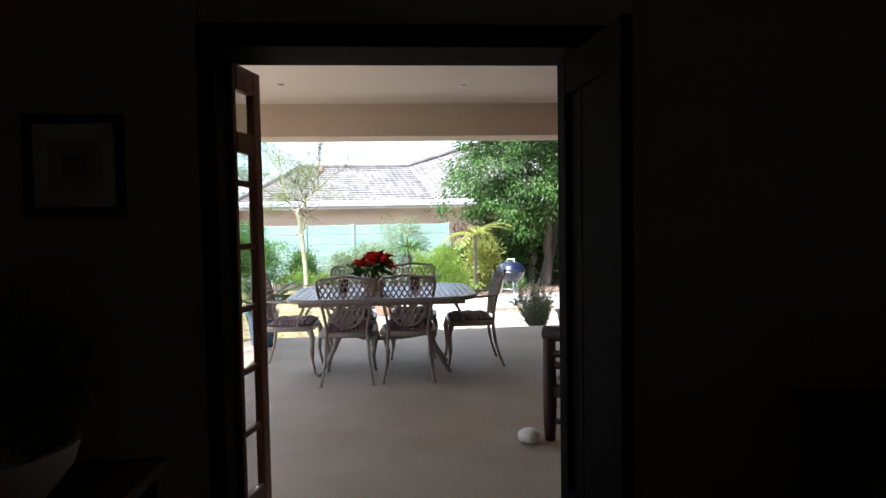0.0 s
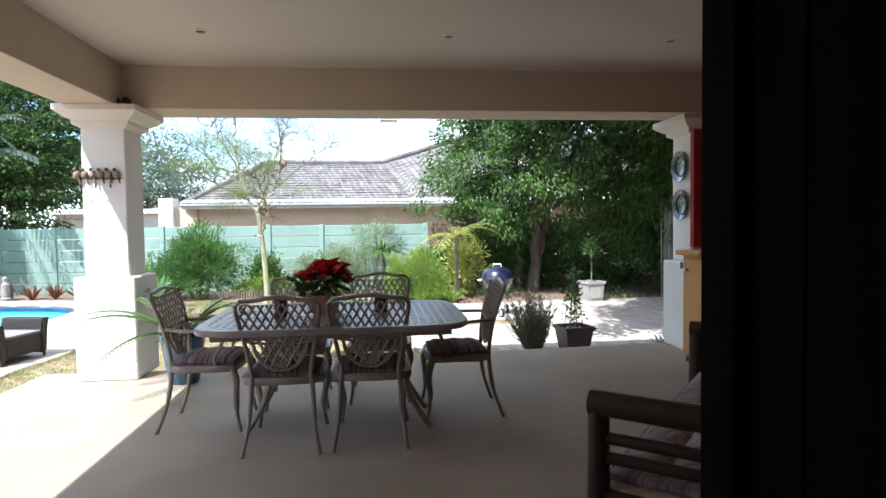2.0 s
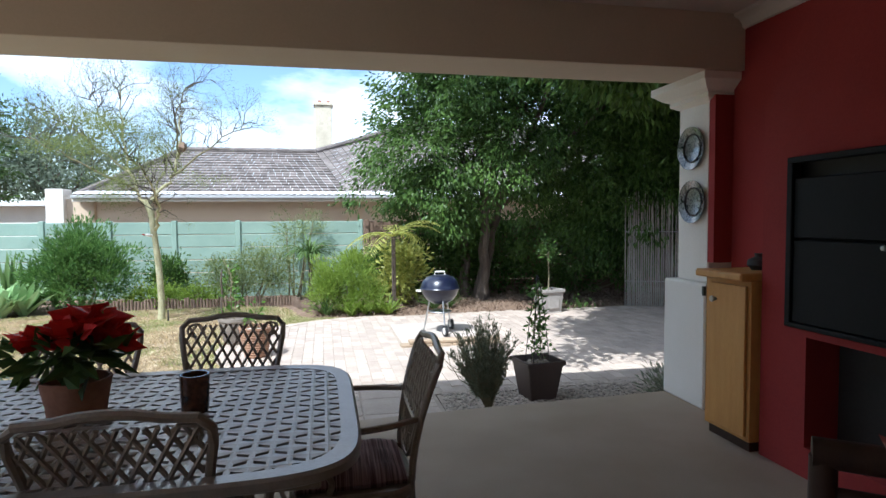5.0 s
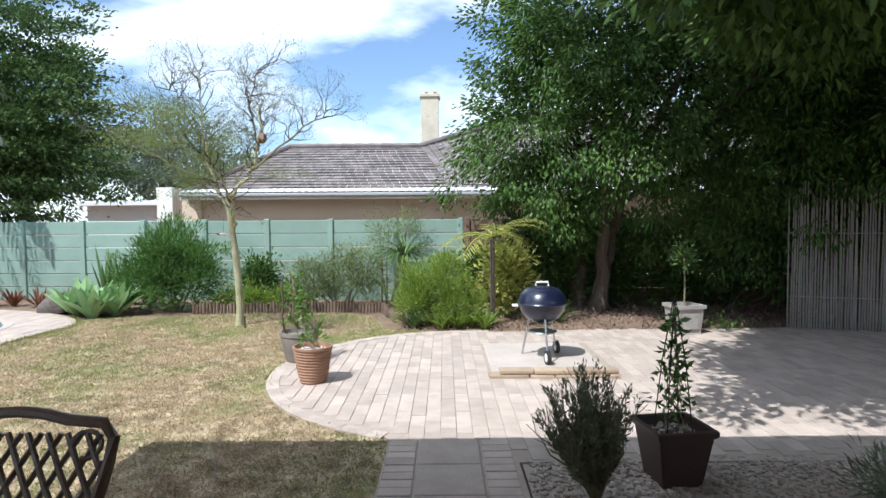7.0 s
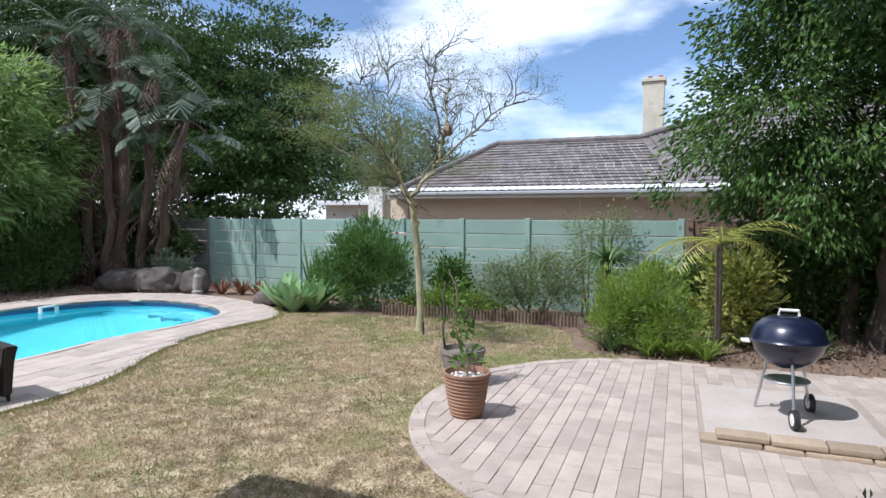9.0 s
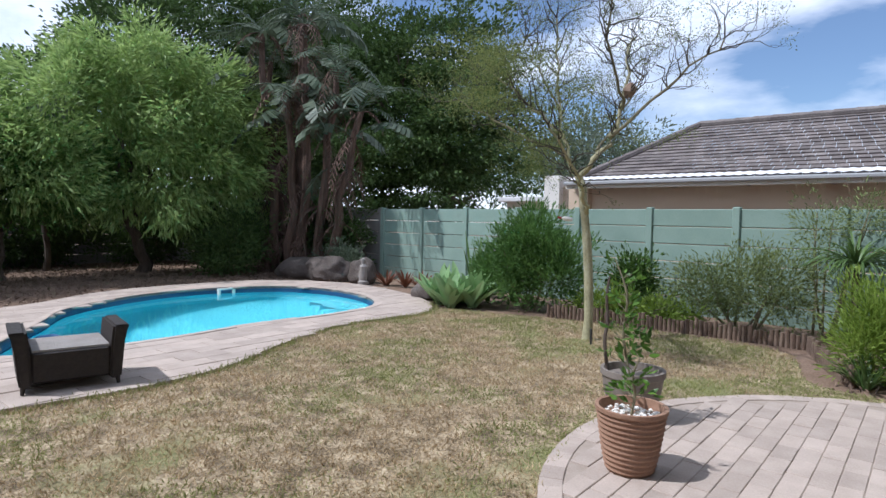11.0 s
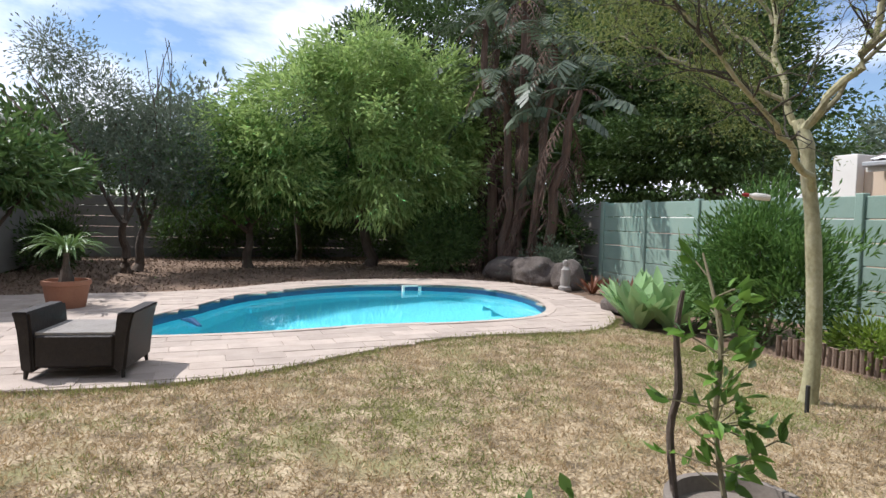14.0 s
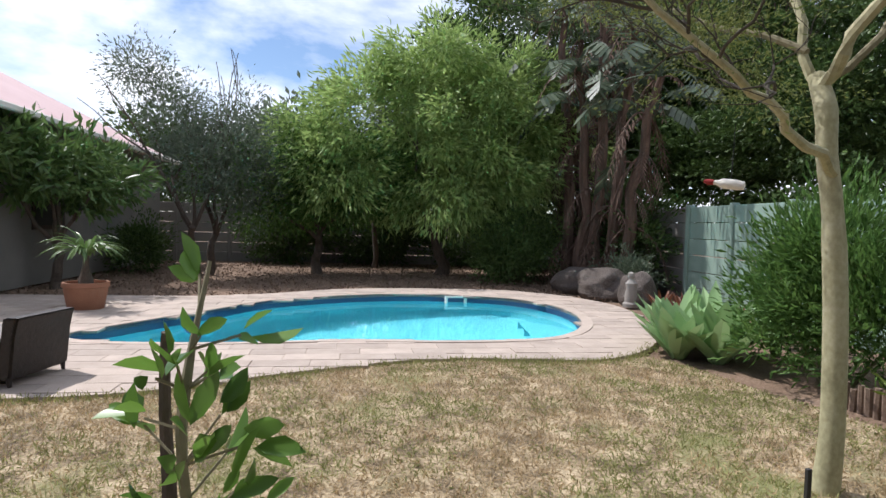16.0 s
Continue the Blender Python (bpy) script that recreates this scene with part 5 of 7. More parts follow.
def leafy_tree(name, label, x, y, trunk_h, trunk_r, blobs, n, leaf, lsize, material, bark=M_BARK, seed=1, clumps=600, clump=0.22, lean=(0, 0), limbs=4, droop=0.0, shell=0.5, tilt=0.6, stems=1, flat=0.7):
    t = thing(name, label, "tree", x, y, G)
    rng, nr = random.Random(seed), np.random.default_rng(seed)
    bm = bmesh.new()
    for s in range(stems):
        a = s * 2.4
        base = Vector((0.28 * math.cos(a) * (s > 0), 0.28 * math.sin(a) * (s > 0), -0.05))
        top = Vector((lean[0] + 0.5 * math.cos(a) * (stems > 1), lean[1] + 0.5 * math.sin(a) * (stems > 1), trunk_h))
        pts = [base.lerp(top, k / 6) + Vector((rng.gauss(0, 0.04), rng.gauss(0, 0.04), 0)) * (k > 0) for k in range(7)]
        tube(bm, pts, [trunk_r * (1.35 if k == 0 else 1.05 - 0.07 * k) for k in range(7)], 10)
        for k in range(limbs):
            b = blobs[(k + s * limbs) % len(blobs)]
            tgt = Vector((b[0], b[1], b[2]))
            d = (tgt - top)
            tips = []
            branch(bm, rng, top - Vector((0, 0, rng.uniform(0, 0.3))), d.normalized(), d.length * 0.42 + 0.2, trunk_r * 0.5, 2, tips, 0.55, 0.15, 0.15)
    part("trunk", bm, bark, t)
    pts, u = crown_points(blobs, n, nr, shell, clump, clumps, flat)
    u = u + np.array([0, 0, -droop])
    leaves("crown", pts, u, leaf, lsize, material, t, nr, tilt)
    return t


leafy_tree("large_tree", "large dense dark green tree shading the paved yard", 3.9, 15.7, 2.2, 0.13,
           [(-1.3, -0.6, 3.2, 1.6, 1.7, 1.5), (-1.0, -0.2, 2.2, 1.2, 1.0, 0.8), (0.6, -1.2, 3.6, 2.1, 1.7, 2.0), (2.6, -1.2, 3.2, 2.2, 1.7, 2.1), (4.6, -1.2, 3.0, 2.2, 1.6, 2.1), (0.4, 0.0, 5.8, 2.4, 2.2, 1.8), (3.2, -1.0, 5.8, 2.6, 2.4, 1.8), (5.6, -2.4, 4.4, 1.8, 1.8, 2.0), (-0.5, -0.8, 4.7, 1.7, 1.6, 1.2), (1.0, -3.5, 7.4, 2.0, 1.7, 1.1), (3.0, -4.0, 7.2, 2.2, 2.0, 1.3), (4.8, -3.2, 7.0, 2.0, 2.0, 1.4), (1.2, -5.0, 7.6, 1.8, 1.5, 0.9), (3.2, -5.6, 7.6, 2.0, 1.6, 0.9)],
           200000, 0.10, 0.042, L_TREE, seed=21, clumps=2700, clump=0.15, limbs=4, shell=0.45, stems=3, droop=0.9, tilt=0.35)
leafy_tree("yard_tree", "dark leafy tree over the cane screen", 7.6, 13.9, 2.4, 0.12,
           [(0, 0, 3.2, 1.9, 1.6, 1.8), (1.0, -1.8, 3.4, 1.8, 1.7, 1.9), (-0.9, -0.6, 4.4, 1.6, 1.6, 1.2), (0.8, -3.2, 3.8, 1.5, 1.6, 1.7), (-0.6, 0.6, 1.9, 1.6, 0.7, 1.2)],
           60000, 0.12, 0.045, L_TREE, seed=22, clumps=1000, clump=0.17, shell=0.35, droop=0.9, tilt=0.35)
leafy_tree("overhanging_tree", "airy tree with branches hanging over the paved yard", 8.4, 9.6, 2.8, 0.12,
           [(-5.8, -1.7, 3.9, 0.9, 0.8, 0.35), (-5.0, -0.7, 4.0, 1.0, 0.9, 0.4), (-4.0, 0.2, 4.1, 1.1, 1.0, 0.45), (-3.1, 1.2, 4.2, 1.2, 1.1, 0.5), (-3.8, -1.3, 4.1, 1.1, 0.9, 0.45), (-2.6, -0.4, 4.3, 1.3, 1.2, 0.6), (-1.6, 0.6, 4.6, 1.5, 1.4, 1.0), (-0.4, -0.6, 4.4, 1.6, 1.6, 1.2), (-3.4, 0.6, 7.4, 2.4, 2.0, 0.9), (-0.6, 0.6, 7.0, 2.6, 2.4, 1.4), (-1.6, 2.6, 6.6, 2.4, 2.0, 1.2), (-3.6, 1.6, 7.9, 1.9, 1.9, 0.7), (-2.0, 1.0, 8.2, 2.2, 2.2, 0.8), (-2.4, -1.0, 8.0, 2.0, 2.0, 0.7), (-3.0, 3.0, 8.0, 1.7, 1.6, 0.7), (-1.5, -2.5, 7.8, 2.4, 2.2, 0.8), (0.6, -3.0, 7.4, 2.2, 2.2, 1.0), (1.6, -0.5, 6.2, 2.0, 2.6, 2.0), (-5.2, -2.0, 4.3, 1.0, 0.9, 0.3), (-4.4, -0.4, 4.4, 1.1, 0.9, 0.35), (-3.4, -0.6, 4.6, 1.3, 1.1, 0.4), (-5.9, 2.1, 7.9, 1.4, 1.5, 0.5), (-4.7, 2.4, 8.0, 1.5, 1.6, 0.6), (-4.6, 0.6, 7.9, 1.4, 1.4, 0.5)] + 3 * [(-5.0, -0.7, 4.1, 1.0, 0.9, 0.4), (-4.0, 0.2, 4.2, 1.1, 1.0, 0.45), (-3.1, 1.2, 4.3, 1.2, 1.1, 0.5), (-3.8, -1.3, 4.2, 1.1, 0.9, 0.45), (-2.6, -0.4, 4.4, 1.3, 1.2, 0.6)],
           175000, 0.16, 0.08, L_TREE, seed=29, clumps=2300, clump=0.2, shell=0.2, limbs=8)
leafy_tree("tall_ficus", "tall dark spreading tree beyond the garden wall", -13.5, 24.5, 3.0, 0.35,
           [(-1.2, 0, 6.8, 3.6, 3.0, 3.2), (0.6, -0.6, 5.2, 2.5, 2.4, 2.4), (-3.8, -0.6, 6.4, 3.4, 2.6, 3.2), (0.0, -1.6, 4.0, 2.8, 2.0, 2.2), (-6.0, -1.0, 7.0, 3.2, 2.6, 3.2), (-9.0, -1.5, 6.6, 3.0, 2.6, 3.4), (-2.9, -2.4, 3.0, 3.2, 1.6, 2.2), (-6.5, -2.6, 3.2, 3.2, 1.6, 2.4)],
           130000, 0.17, 0.085, L_FICUS, seed=23, clumps=900, clump=0.42, shell=0.6, flat=0.2)
leafy_tree("tall_dark_tree", "tall dark spreading tree behind the garden wall", -20.8, 17.5, 3.0, 0.3,
           [(0.2, -3.0, 5.8, 1.9, 1.8, 1.4), (0, -1.6, 7.2, 2.2, 2.0, 1.7), (0, 0.8, 8.0, 2.4, 2.4, 2.2), (0.6, 3.2, 8.2, 2.6, 2.4, 2.4), (0.8, 5.6, 8.0, 2.6, 2.6, 2.6), (0, 1.0, 5.4, 2.2, 3.0, 2.0), (0.6, 4.4, 5.2, 2.2, 2.6, 2.0)],
           60000, 0.19, 0.09, L_FICUS, seed=30, clumps=460, clump=0.42, shell=0.6, flat=0.22)
leafy_tree("pepper_tree", "feathery light green pepper tree behind the pool", -15.2, 13.9, 1.5, 0.16,
           [(0.2, 0.7, 3.5, 2.0, 2.2, 1.9), (0.6, -1.6, 3.5, 1.7, 1.9, 1.6), (0.5, 2.2, 2.9, 1.6, 1.6, 1.9), (0.4, -0.4, 4.9, 1.3, 1.4, 1.1), (0.8, 1.2, 4.5, 1.2, 1.3, 1.0), (0.6, -3.0, 2.4, 1.3, 1.4, 1.2), (0.9, 0.3, 2.4, 1.3, 2.4, 1.2), (0.5, 2.3, 4.5, 1.2, 1.3, 1.0)],
           52000, 0.23, 0.05, L_PEPPER, seed=24, clumps=330, clump=0.21, droop=0.6, shell=0.75, tilt=0.4, lean=(0.1, -0.4), flat=0.85)
leafy_tree("garden_tree", "bushy mid-green tree with pale flowers beside the pool", -15.0, 10.7, 1.1, 0.12,
           [(0, 0, 2.3, 1.6, 1.7, 1.2), (0.3, -1.0, 2.1, 1.3, 1.4, 1.0), (0.2, 1.0, 2.4, 1.3, 1.3, 1.1)],
           22000, 0.12, 0.05, L_BUSH, seed=25, clumps=700, clump=0.2, shell=0.4)
leafy_tree("slim_tree", "slim pale green feathery tree behind the pool", -17.0, 12.2, 2.0, 0.08,
           [(0, 0, 3.6, 1.0, 1.0, 1.3), (0.2, 0.5, 4.6, 0.8, 0.8, 0.8), (0, -0.7, 3.4, 0.8, 0.9, 1.0)],
           7000, 0.14, 0.035, L_OLIVE, seed=26, clumps=260, clump=0.22, droop=0.6, shell=0.3)
leafy_tree("olive_tree", "grey-green airy olive tree beside the pool", -13.9, 8.1, 1.1, 0.10,
           [(0.2, 0.2, 2.5, 1.3, 1.3, 1.1), (0.1, -0.5, 3.6, 0.9, 1.0, 1.0), (0.0, -1.3, 4.6, 0.55, 0.6, 0.7), (0.2, 0.9, 3.4, 0.6, 0.7, 0.8), (0.3, 1.0, 2.2, 1.0, 1.0, 0.9)],
           17000, 0.10, 0.028, L_OLIVE, seed=27, clumps=420, clump=0.2, shell=0.3, stems=2)
leafy_tree("frangipani", "low frangipani tree with broad leaves and pale flowers", -11.2, 6.4, 0.9, 0.09,
           [(0.2, 0, 2.1, 1.3, 1.0, 0.6), (0.9, -0.6, 2.3, 1.1, 0.9, 0.6), (-0.5, 0.4, 2.0, 0.9, 0.8, 0.5)],
           4200, 0.22, 0.07, L_PALM, seed=28, clumps=260, clump=0.1, shell=0.5, tilt=0.8)
for i, (tx, ty, sc, nm) in enumerate(((-21.5, 9.5, 1.0, 1), (-22.5, 15.0, 1.15, 2), (-24.0, 5.0, 1.0, 3), (-14.5, 40.0, 1.5, 4), (-22.0, 36.0, 1.4, 5), (-19.0, 44.0, 1.7, 6), (13.0, 20.5, 1.2, 7))):
    leafy_tree("distant_tree", "dark green tree in the distance", tx, ty, 2.0 * sc, 0.2,
               [(0, 0, 3.6 * sc, 2.2 * sc, 2.2 * sc, 1.7 * sc), (1.5 * sc, 0.4, 3.0 * sc, 1.7 * sc, 1.7 * sc, 1.3 * sc), (-1.6 * sc, 0.2, 3.1 * sc, 1.7 * sc, 1.7 * sc, 1.3 * sc)],
               7000, 0.28, 0.12, L_OLIVE if i % 3 == 0 else L_FICUS, seed=40 + i, clumps=300, clump=0.3, shell=0.4)


M_TWIGDARK = mat("dark_twig", [(0.045, 0.038, 0.03), (0.10, 0.085, 0.06)], 8, 0.9, bump=0.2)


def fever_tree():
    t = thing("fever_tree", "pale-barked acacia with a sparse flat crown", "tree", -2.5, 13.97, G)
    rng, nr = random.Random(4), np.random.default_rng(4)
    bm = bmesh.new()
    trunk = spline([(0, 0, -0.05), (0.01, 0.02, 0.3), (-0.02, 0.03, 0.9), (-0.06, 0.02, 1.4), (-0.10, 0.0, 1.72), (-0.12, 0.0, 1.95), (-0.22, 0.02, 2.15)], 3, False)
    tube(bm, trunk, [0.08, 0.067, 0.061] + [0.057] * 6 + [0.051] * 6 + [0.055, 0.052, 0.049, 0.045][:len(trunk) - 15], 12)
    part("trunk", bm, M_FEVER, t)
    bm = bmesh.new()
    tips = []
    limbs = [([(-0.17, 0, 2.08), (0.16, 0.05, 2.5), (0.36, 0.1, 3.0), (0.42, 0.1, 3.75)], 0.036), ([(0.2, 0.06, 2.56), (0.85, 0.1, 3.1), (1.5, 0.15, 3.55)], 0.024),
             ([(-0.2, 0.01, 2.12), (-0.45, 0.05, 2.6), (-0.58, 0.1, 3.4), (-0.56, 0.0, 4.15)], 0.03), ([(-0.46, 0.05, 2.62), (-1.15, 0.2, 3.2), (-1.8, 0.3, 3.75)], 0.022),
             ([(-0.05, 0, 1.62), (0.1, -0.42, 1.86), (0.26, -1.0, 2.15), (0.1, -1.6, 2.7)], 0.03), ([(-0.3, 0.02, 2.3), (-1.1, -0.3, 2.75), (-1.8, -0.5, 3.2)], 0.022),
             ([(-0.18, 0, 2.1), (0.0, 0.7, 2.85), (0.1, 1.35, 3.6)], 0.024), ([(0.34, 0.1, 2.92), (0.5, -0.6, 3.4), (0.8, -1.2, 3.9)], 0.02), ([(-0.54, 0.08, 3.0), (-0.95, 0.1, 3.7), (-1.1, 0.0, 4.0)], 0.016)]
    starts = []
    for ctrl, r in limbs:
        bm = bmesh.new()
        pts = [p + Vector((rng.gauss(0, 0.025), rng.gauss(0, 0.025), rng.gauss(0, 0.015))) * (i > 0) for i, p in enumerate(spline(ctrl, 5, False))]
        k = len(pts)
        tube(bm, pts, [r * (1 - 0.72 * i / k) for i in range(k)], 8)
        part("branch", bm, M_FEVER if r > 0.028 else M_TWIG, t)
        for i in range(int(k * 0.42), k):
            starts.append((pts[i], (pts[i] - pts[i - 1]).normalized()))
    bm = bmesh.new()
    for p, d in starts:
        for k in range(2):
            a = rng.uniform(0, 6.28)
            branch(bm, rng, p, (d * 0.6 + Vector((math.cos(a), math.sin(a), 0.25)) * 0.8).normalized(), 0.31, 0.0095, 3, tips, 0.75, 0.12, 0.28, 0.74, (2, 3), 6)
    tw = part("twig", bm, M_TWIGDARK, t, "fine dark twigs")
    tw["kind"] = "stuff"
    pts, dirs = [], []
    for p, d in tips:
        for k in range(3):
            pts.append(p + Vector((rng.gauss(0, 0.04), rng.gauss(0, 0.04), rng.gauss(0, 0.025))))
            dirs.append(d)
    pts, dirs = np.array(pts), np.array(dirs)
    leaves("crown", pts, dirs, 0.026, 0.010, L_ACACIA, t, nr, 0.8)
    # denser feathery growth low round the fork
    b = [(-0.75, -0.1, 2.35, 0.42, 0.5, 0.22), (-0.5, -0.5, 2.45, 0.5, 0.5, 0.2), (0.1, -1.3, 2.6, 0.6, 0.6, 0.25), (-0.9, 0.2, 2.2, 0.35, 0.4, 0.16), (0.75, 0.0, 2.55, 0.45, 0.4, 0.14), (-0.3, -1.5, 2.9, 0.7, 0.6, 0.22), (-0.2, -2.0, 3.15, 0.7, 0.7, 0.2), (0.2, -0.9, 3.0, 0.6, 0.6, 0.18), (-0.6, -1.2, 3.4, 0.7, 0.7, 0.2), (-1.2, -0.9, 3.0, 0.6, 0.6, 0.18)]
    pts, u = crown_points(b, 14000, nr, 0.1, 0.1, 300, 0.4)
    leaves("feathery_spray", pts, u, 0.034, 0.010, L_ACACIA, t, nr, 0.7)
    bm = bmesh.new()
    lathe(bm, [(0.0, -0.09), (0.05, -0.07), (0.085, 0.0), (0.06, 0.06), (0.02, 0.1), (0.0, 0.1)], 12, pose(0.42, 0.1, 3.12, 10, 15, 0), wave=lambda a, z: 0.15 * math.sin(a * 40 + z * 90))
    part("weaver_nest", bm, M_DEADLEAF, t, "brown hanging grass bird nest")
    return t


fever_tree()


def feeder():
    f = thing("bird_feeder", "white bottle bird feeder with a red tip hung on the tree", "bird feeder", -2.5, 13.37, 1.12, 50)
    bm = bmesh.new()
    f.scale = (0.65, 0.65, 0.65)
    lathe(bm, [(0.0, -0.10), (0.032, -0.09), (0.038, -0.04), (0.038, 0.06), (0.018, 0.1), (0.016, 0.13), (0.0, 0.13)], 14, pose(0, 0, 0, 0, -82, 0))
    part("bottle", bm, M_WHITE, f)
    bm = bmesh.new()
    lathe(bm, [(0.02, 0.12), (0.022, 0.16), (0.012, 0.19), (0.0, 0.19)], 12, pose(0, 0, 0, 0, -82, 0))
    part("spout", bm, M_RED, f, "red spout")
    bm = bmesh.new()
    tube(bm, [(0, 0, 0.03), (0.01, 0.02, 0.45)], 0.003, 5)
    part("hanger", bm, M_BLACK, f)


feeder()


def frond(bm, base, d, length, droop, n, leaf, width, rng, up=0.0):
    """A feather frond: a midrib with leaflets on both sides."""
    p, pts = Vector(base), []
    d = Vector(d).normalized()
    for i in range(n):
        pts.append(p.copy())
        p = p + d * (length / n)
        d = (d + Vector((0, 0, -droop / n))).normalized()
    tube(bm, pts, [0.016 * (1 - i / n) + 0.004 for i in range(n)], 4)
    for i in range(2, n):
        t = (pts[i] - pts[i - 1]).normalized()
        s = t.cross(Vector((0, 0, 1)))
        s = s.normalized() if s.length > 0.01 else Vector((1, 0, 0))
        L = leaf * math.sin(math.pi * (0.12 + 0.85 * i / n)) ** 0.6
        for sd in (-1, 1):
            e = (s * sd + t * 0.7 + Vector((0, 0, up - 0.25 + rng.gauss(0, 0.1)))).normalized()
            q = pts[i] + e * L
            m_ = pts[i] + e * L * 0.45
            w = t * width * 0.5
            v = [bm.verts.new(c) for c in (pts[i], m_ + w, q, m_ - w)]
            bm.faces.new(v)


def strelitzia_clump():
    t = thing("palm_clump", "tall clump of palms with grey fronds and dead brown leaves", "palm", -12.6, 17.0, G)
    rng = random.Random(8)
    for k, (x, y, h) in enumerate(((-1.3, 0.0, 6.0), (-0.4, 0.3, 7.2), (0.3, -0.1, 6.6), (1.1, 0.1, 5.4), (0.1, -0.5, 4.8), (-2.0, -0.2, 5.2), (-0.8, -0.6, 6.6), (1.7, 0.2, 4.2))):
        bm = bmesh.new()
        top = Vector((x * 1.3, y, h))
        pts = [Vector((x * 0.6, y * 0.6, -0.05)).lerp(top, i / 6) + Vector((rng.gauss(0, 0.08), rng.gauss(0, 0.08), 0)) for i in range(7)]
        tube(bm, pts, [0.16, 0.13, 0.12, 0.11, 0.10, 0.09, 0.07], 9)
        part("trunk", bm, M_PALMBARK, t)
        for i in range(7):
            bm = bmesh.new()
            a = rng.uniform(0, 6.28)
            frond(bm, top, (math.cos(a), math.sin(a), rng.uniform(0.2, 1.5)), rng.uniform(1.4, 2.3), rng.uniform(1.2, 2.6), 18, 0.42, 0.055, rng)
            part("frond", bm, L_STREL, t, smooth=False)
        for i in range(5):
            bm = bmesh.new()
            a = rng.uniform(0, 6.28)
            p, d = pts[rng.randint(4, 6)].copy(), Vector((math.cos(a), math.sin(a), rng.uniform(0.3, 1.8))).normalized()
            L, droop = rng.uniform(1.3, 2.0), rng.uniform(1.4, 2.6)
            side = d.cross(Vector((0, 0, 1))).normalized()
            mid = []
            for q in range(15):
                mid.append((p.copy(), d.copy()))
                p = p + d * (L / 14)
                d = (d + Vector((0, 0, -droop / 14))).normalized()
            tube(bm, [c for c, _ in mid], [0.02 - 0.001 * q for q in range(15)], 5)
            for q in range(5, 14):
                w = 0.30 * math.sin(math.pi * min(1.0, (q - 4) / 10.5)) ** 0.6
                for sd in (-1, 1):
                    c, e = mid[q][0], mid[q][0].lerp(mid[q + 1][0], 0.9)
                    tip = side * sd * w + Vector((0, 0, -0.10 - rng.uniform(0, 0.16))) + mid[q][1] * 0.05
                    bm.faces.new([bm.verts.new(v) for v in (c, e, e + tip * 0.96, c + tip)])
            part("broad_leaf", bm, L_STREL, t, "grey-green torn broad leaf", smooth=False)
        bm = bmesh.new()
        for i in range(26):
            b = pts[rng.randint(1, 6)]
            a = rng.uniform(0, 6.28)
            frond(bm, b, (math.cos(a), math.sin(a), rng.uniform(-0.8, 0.3)), rng.uniform(0.8, 1.7), 2.8, 10, 0.26, 0.055, rng, -0.6)
        o = part("dead_fronds", bm, M_PALMBARK, t, "hanging dead brown fronds", smooth=False)
        o["kind"] = "stuff"


strelitzia_clump()


def feather_palm(name, label, x, y, z, trunk, n, length, leaf, material, seed, lift=0.9, droop=1.2, cat="palm"):
    t = thing(name, label, cat, x, y, z)
    rng = random.Random(seed)
    bm = bmesh.new()
    tube(bm, [(0, 0, -0.03), (0, 0, trunk)], [0.045, 0.04], 9)
    part("trunk", bm, M_BARK, t)
    bm = bmesh.new()
    for i in range(n):
        a = i * 2.4 + rng.uniform(-0.2, 0.2)
        frond(bm, (0, 0, trunk), (math.cos(a), math.sin(a), lift * rng.uniform(0.3, 1.6)), length * rng.uniform(0.8, 1.1), droop, 18, leaf, 0.025, rng)
    part("frond_crown", bm, material, t, smooth=False)
    return t


feather_palm("yellow_palm", "yellowing feather palm under the large tree", 1.75, 14.05, G, 1.45, 9, 1.0, 0.34, L_YELLOW, 5, 0.7, 1.5)


def bush(name, label, x, y, blobs, n, leaf, w, material, seed, clumps=200, clump=0.09, droop=-0.4, tilt=0.5, shell=0.35, stem=M_TWIG, cat="bush"):
    t = thing(name, label, cat, x, y, G)
    rng, nr = random.Random(seed), np.random.default_rng(seed)
    bm = bmesh.new()
    for b in blobs:
        for k in range(3):
            e = Vector(b[:3]) + Vector((rng.gauss(0, b[3] * 0.4), rng.gauss(0, b[4] * 0.4), rng.gauss(0, b[5] * 0.3)))
            s = Vector((b[0] * 0.25 + rng.gauss(0, 0.05), b[1] * 0.25 + rng.gauss(0, 0.05), -0.04))
            tube(bm, [s, s.lerp(e, 0.5) + Vector((rng.gauss(0, 0.05), rng.gauss(0, 0.05), 0)), e], [0.022, 0.014, 0.006], 5)
    part("woody_framework", bm, stem, t)
    pts, u = crown_points(blobs, n, nr, shell, clump, clumps)
    keep = pts[:, 2] > 0.02
    leaves("foliage", pts[keep], (u + np.array([0, 0, -droop]))[keep], leaf, w, material, t, nr, tilt)
    return t


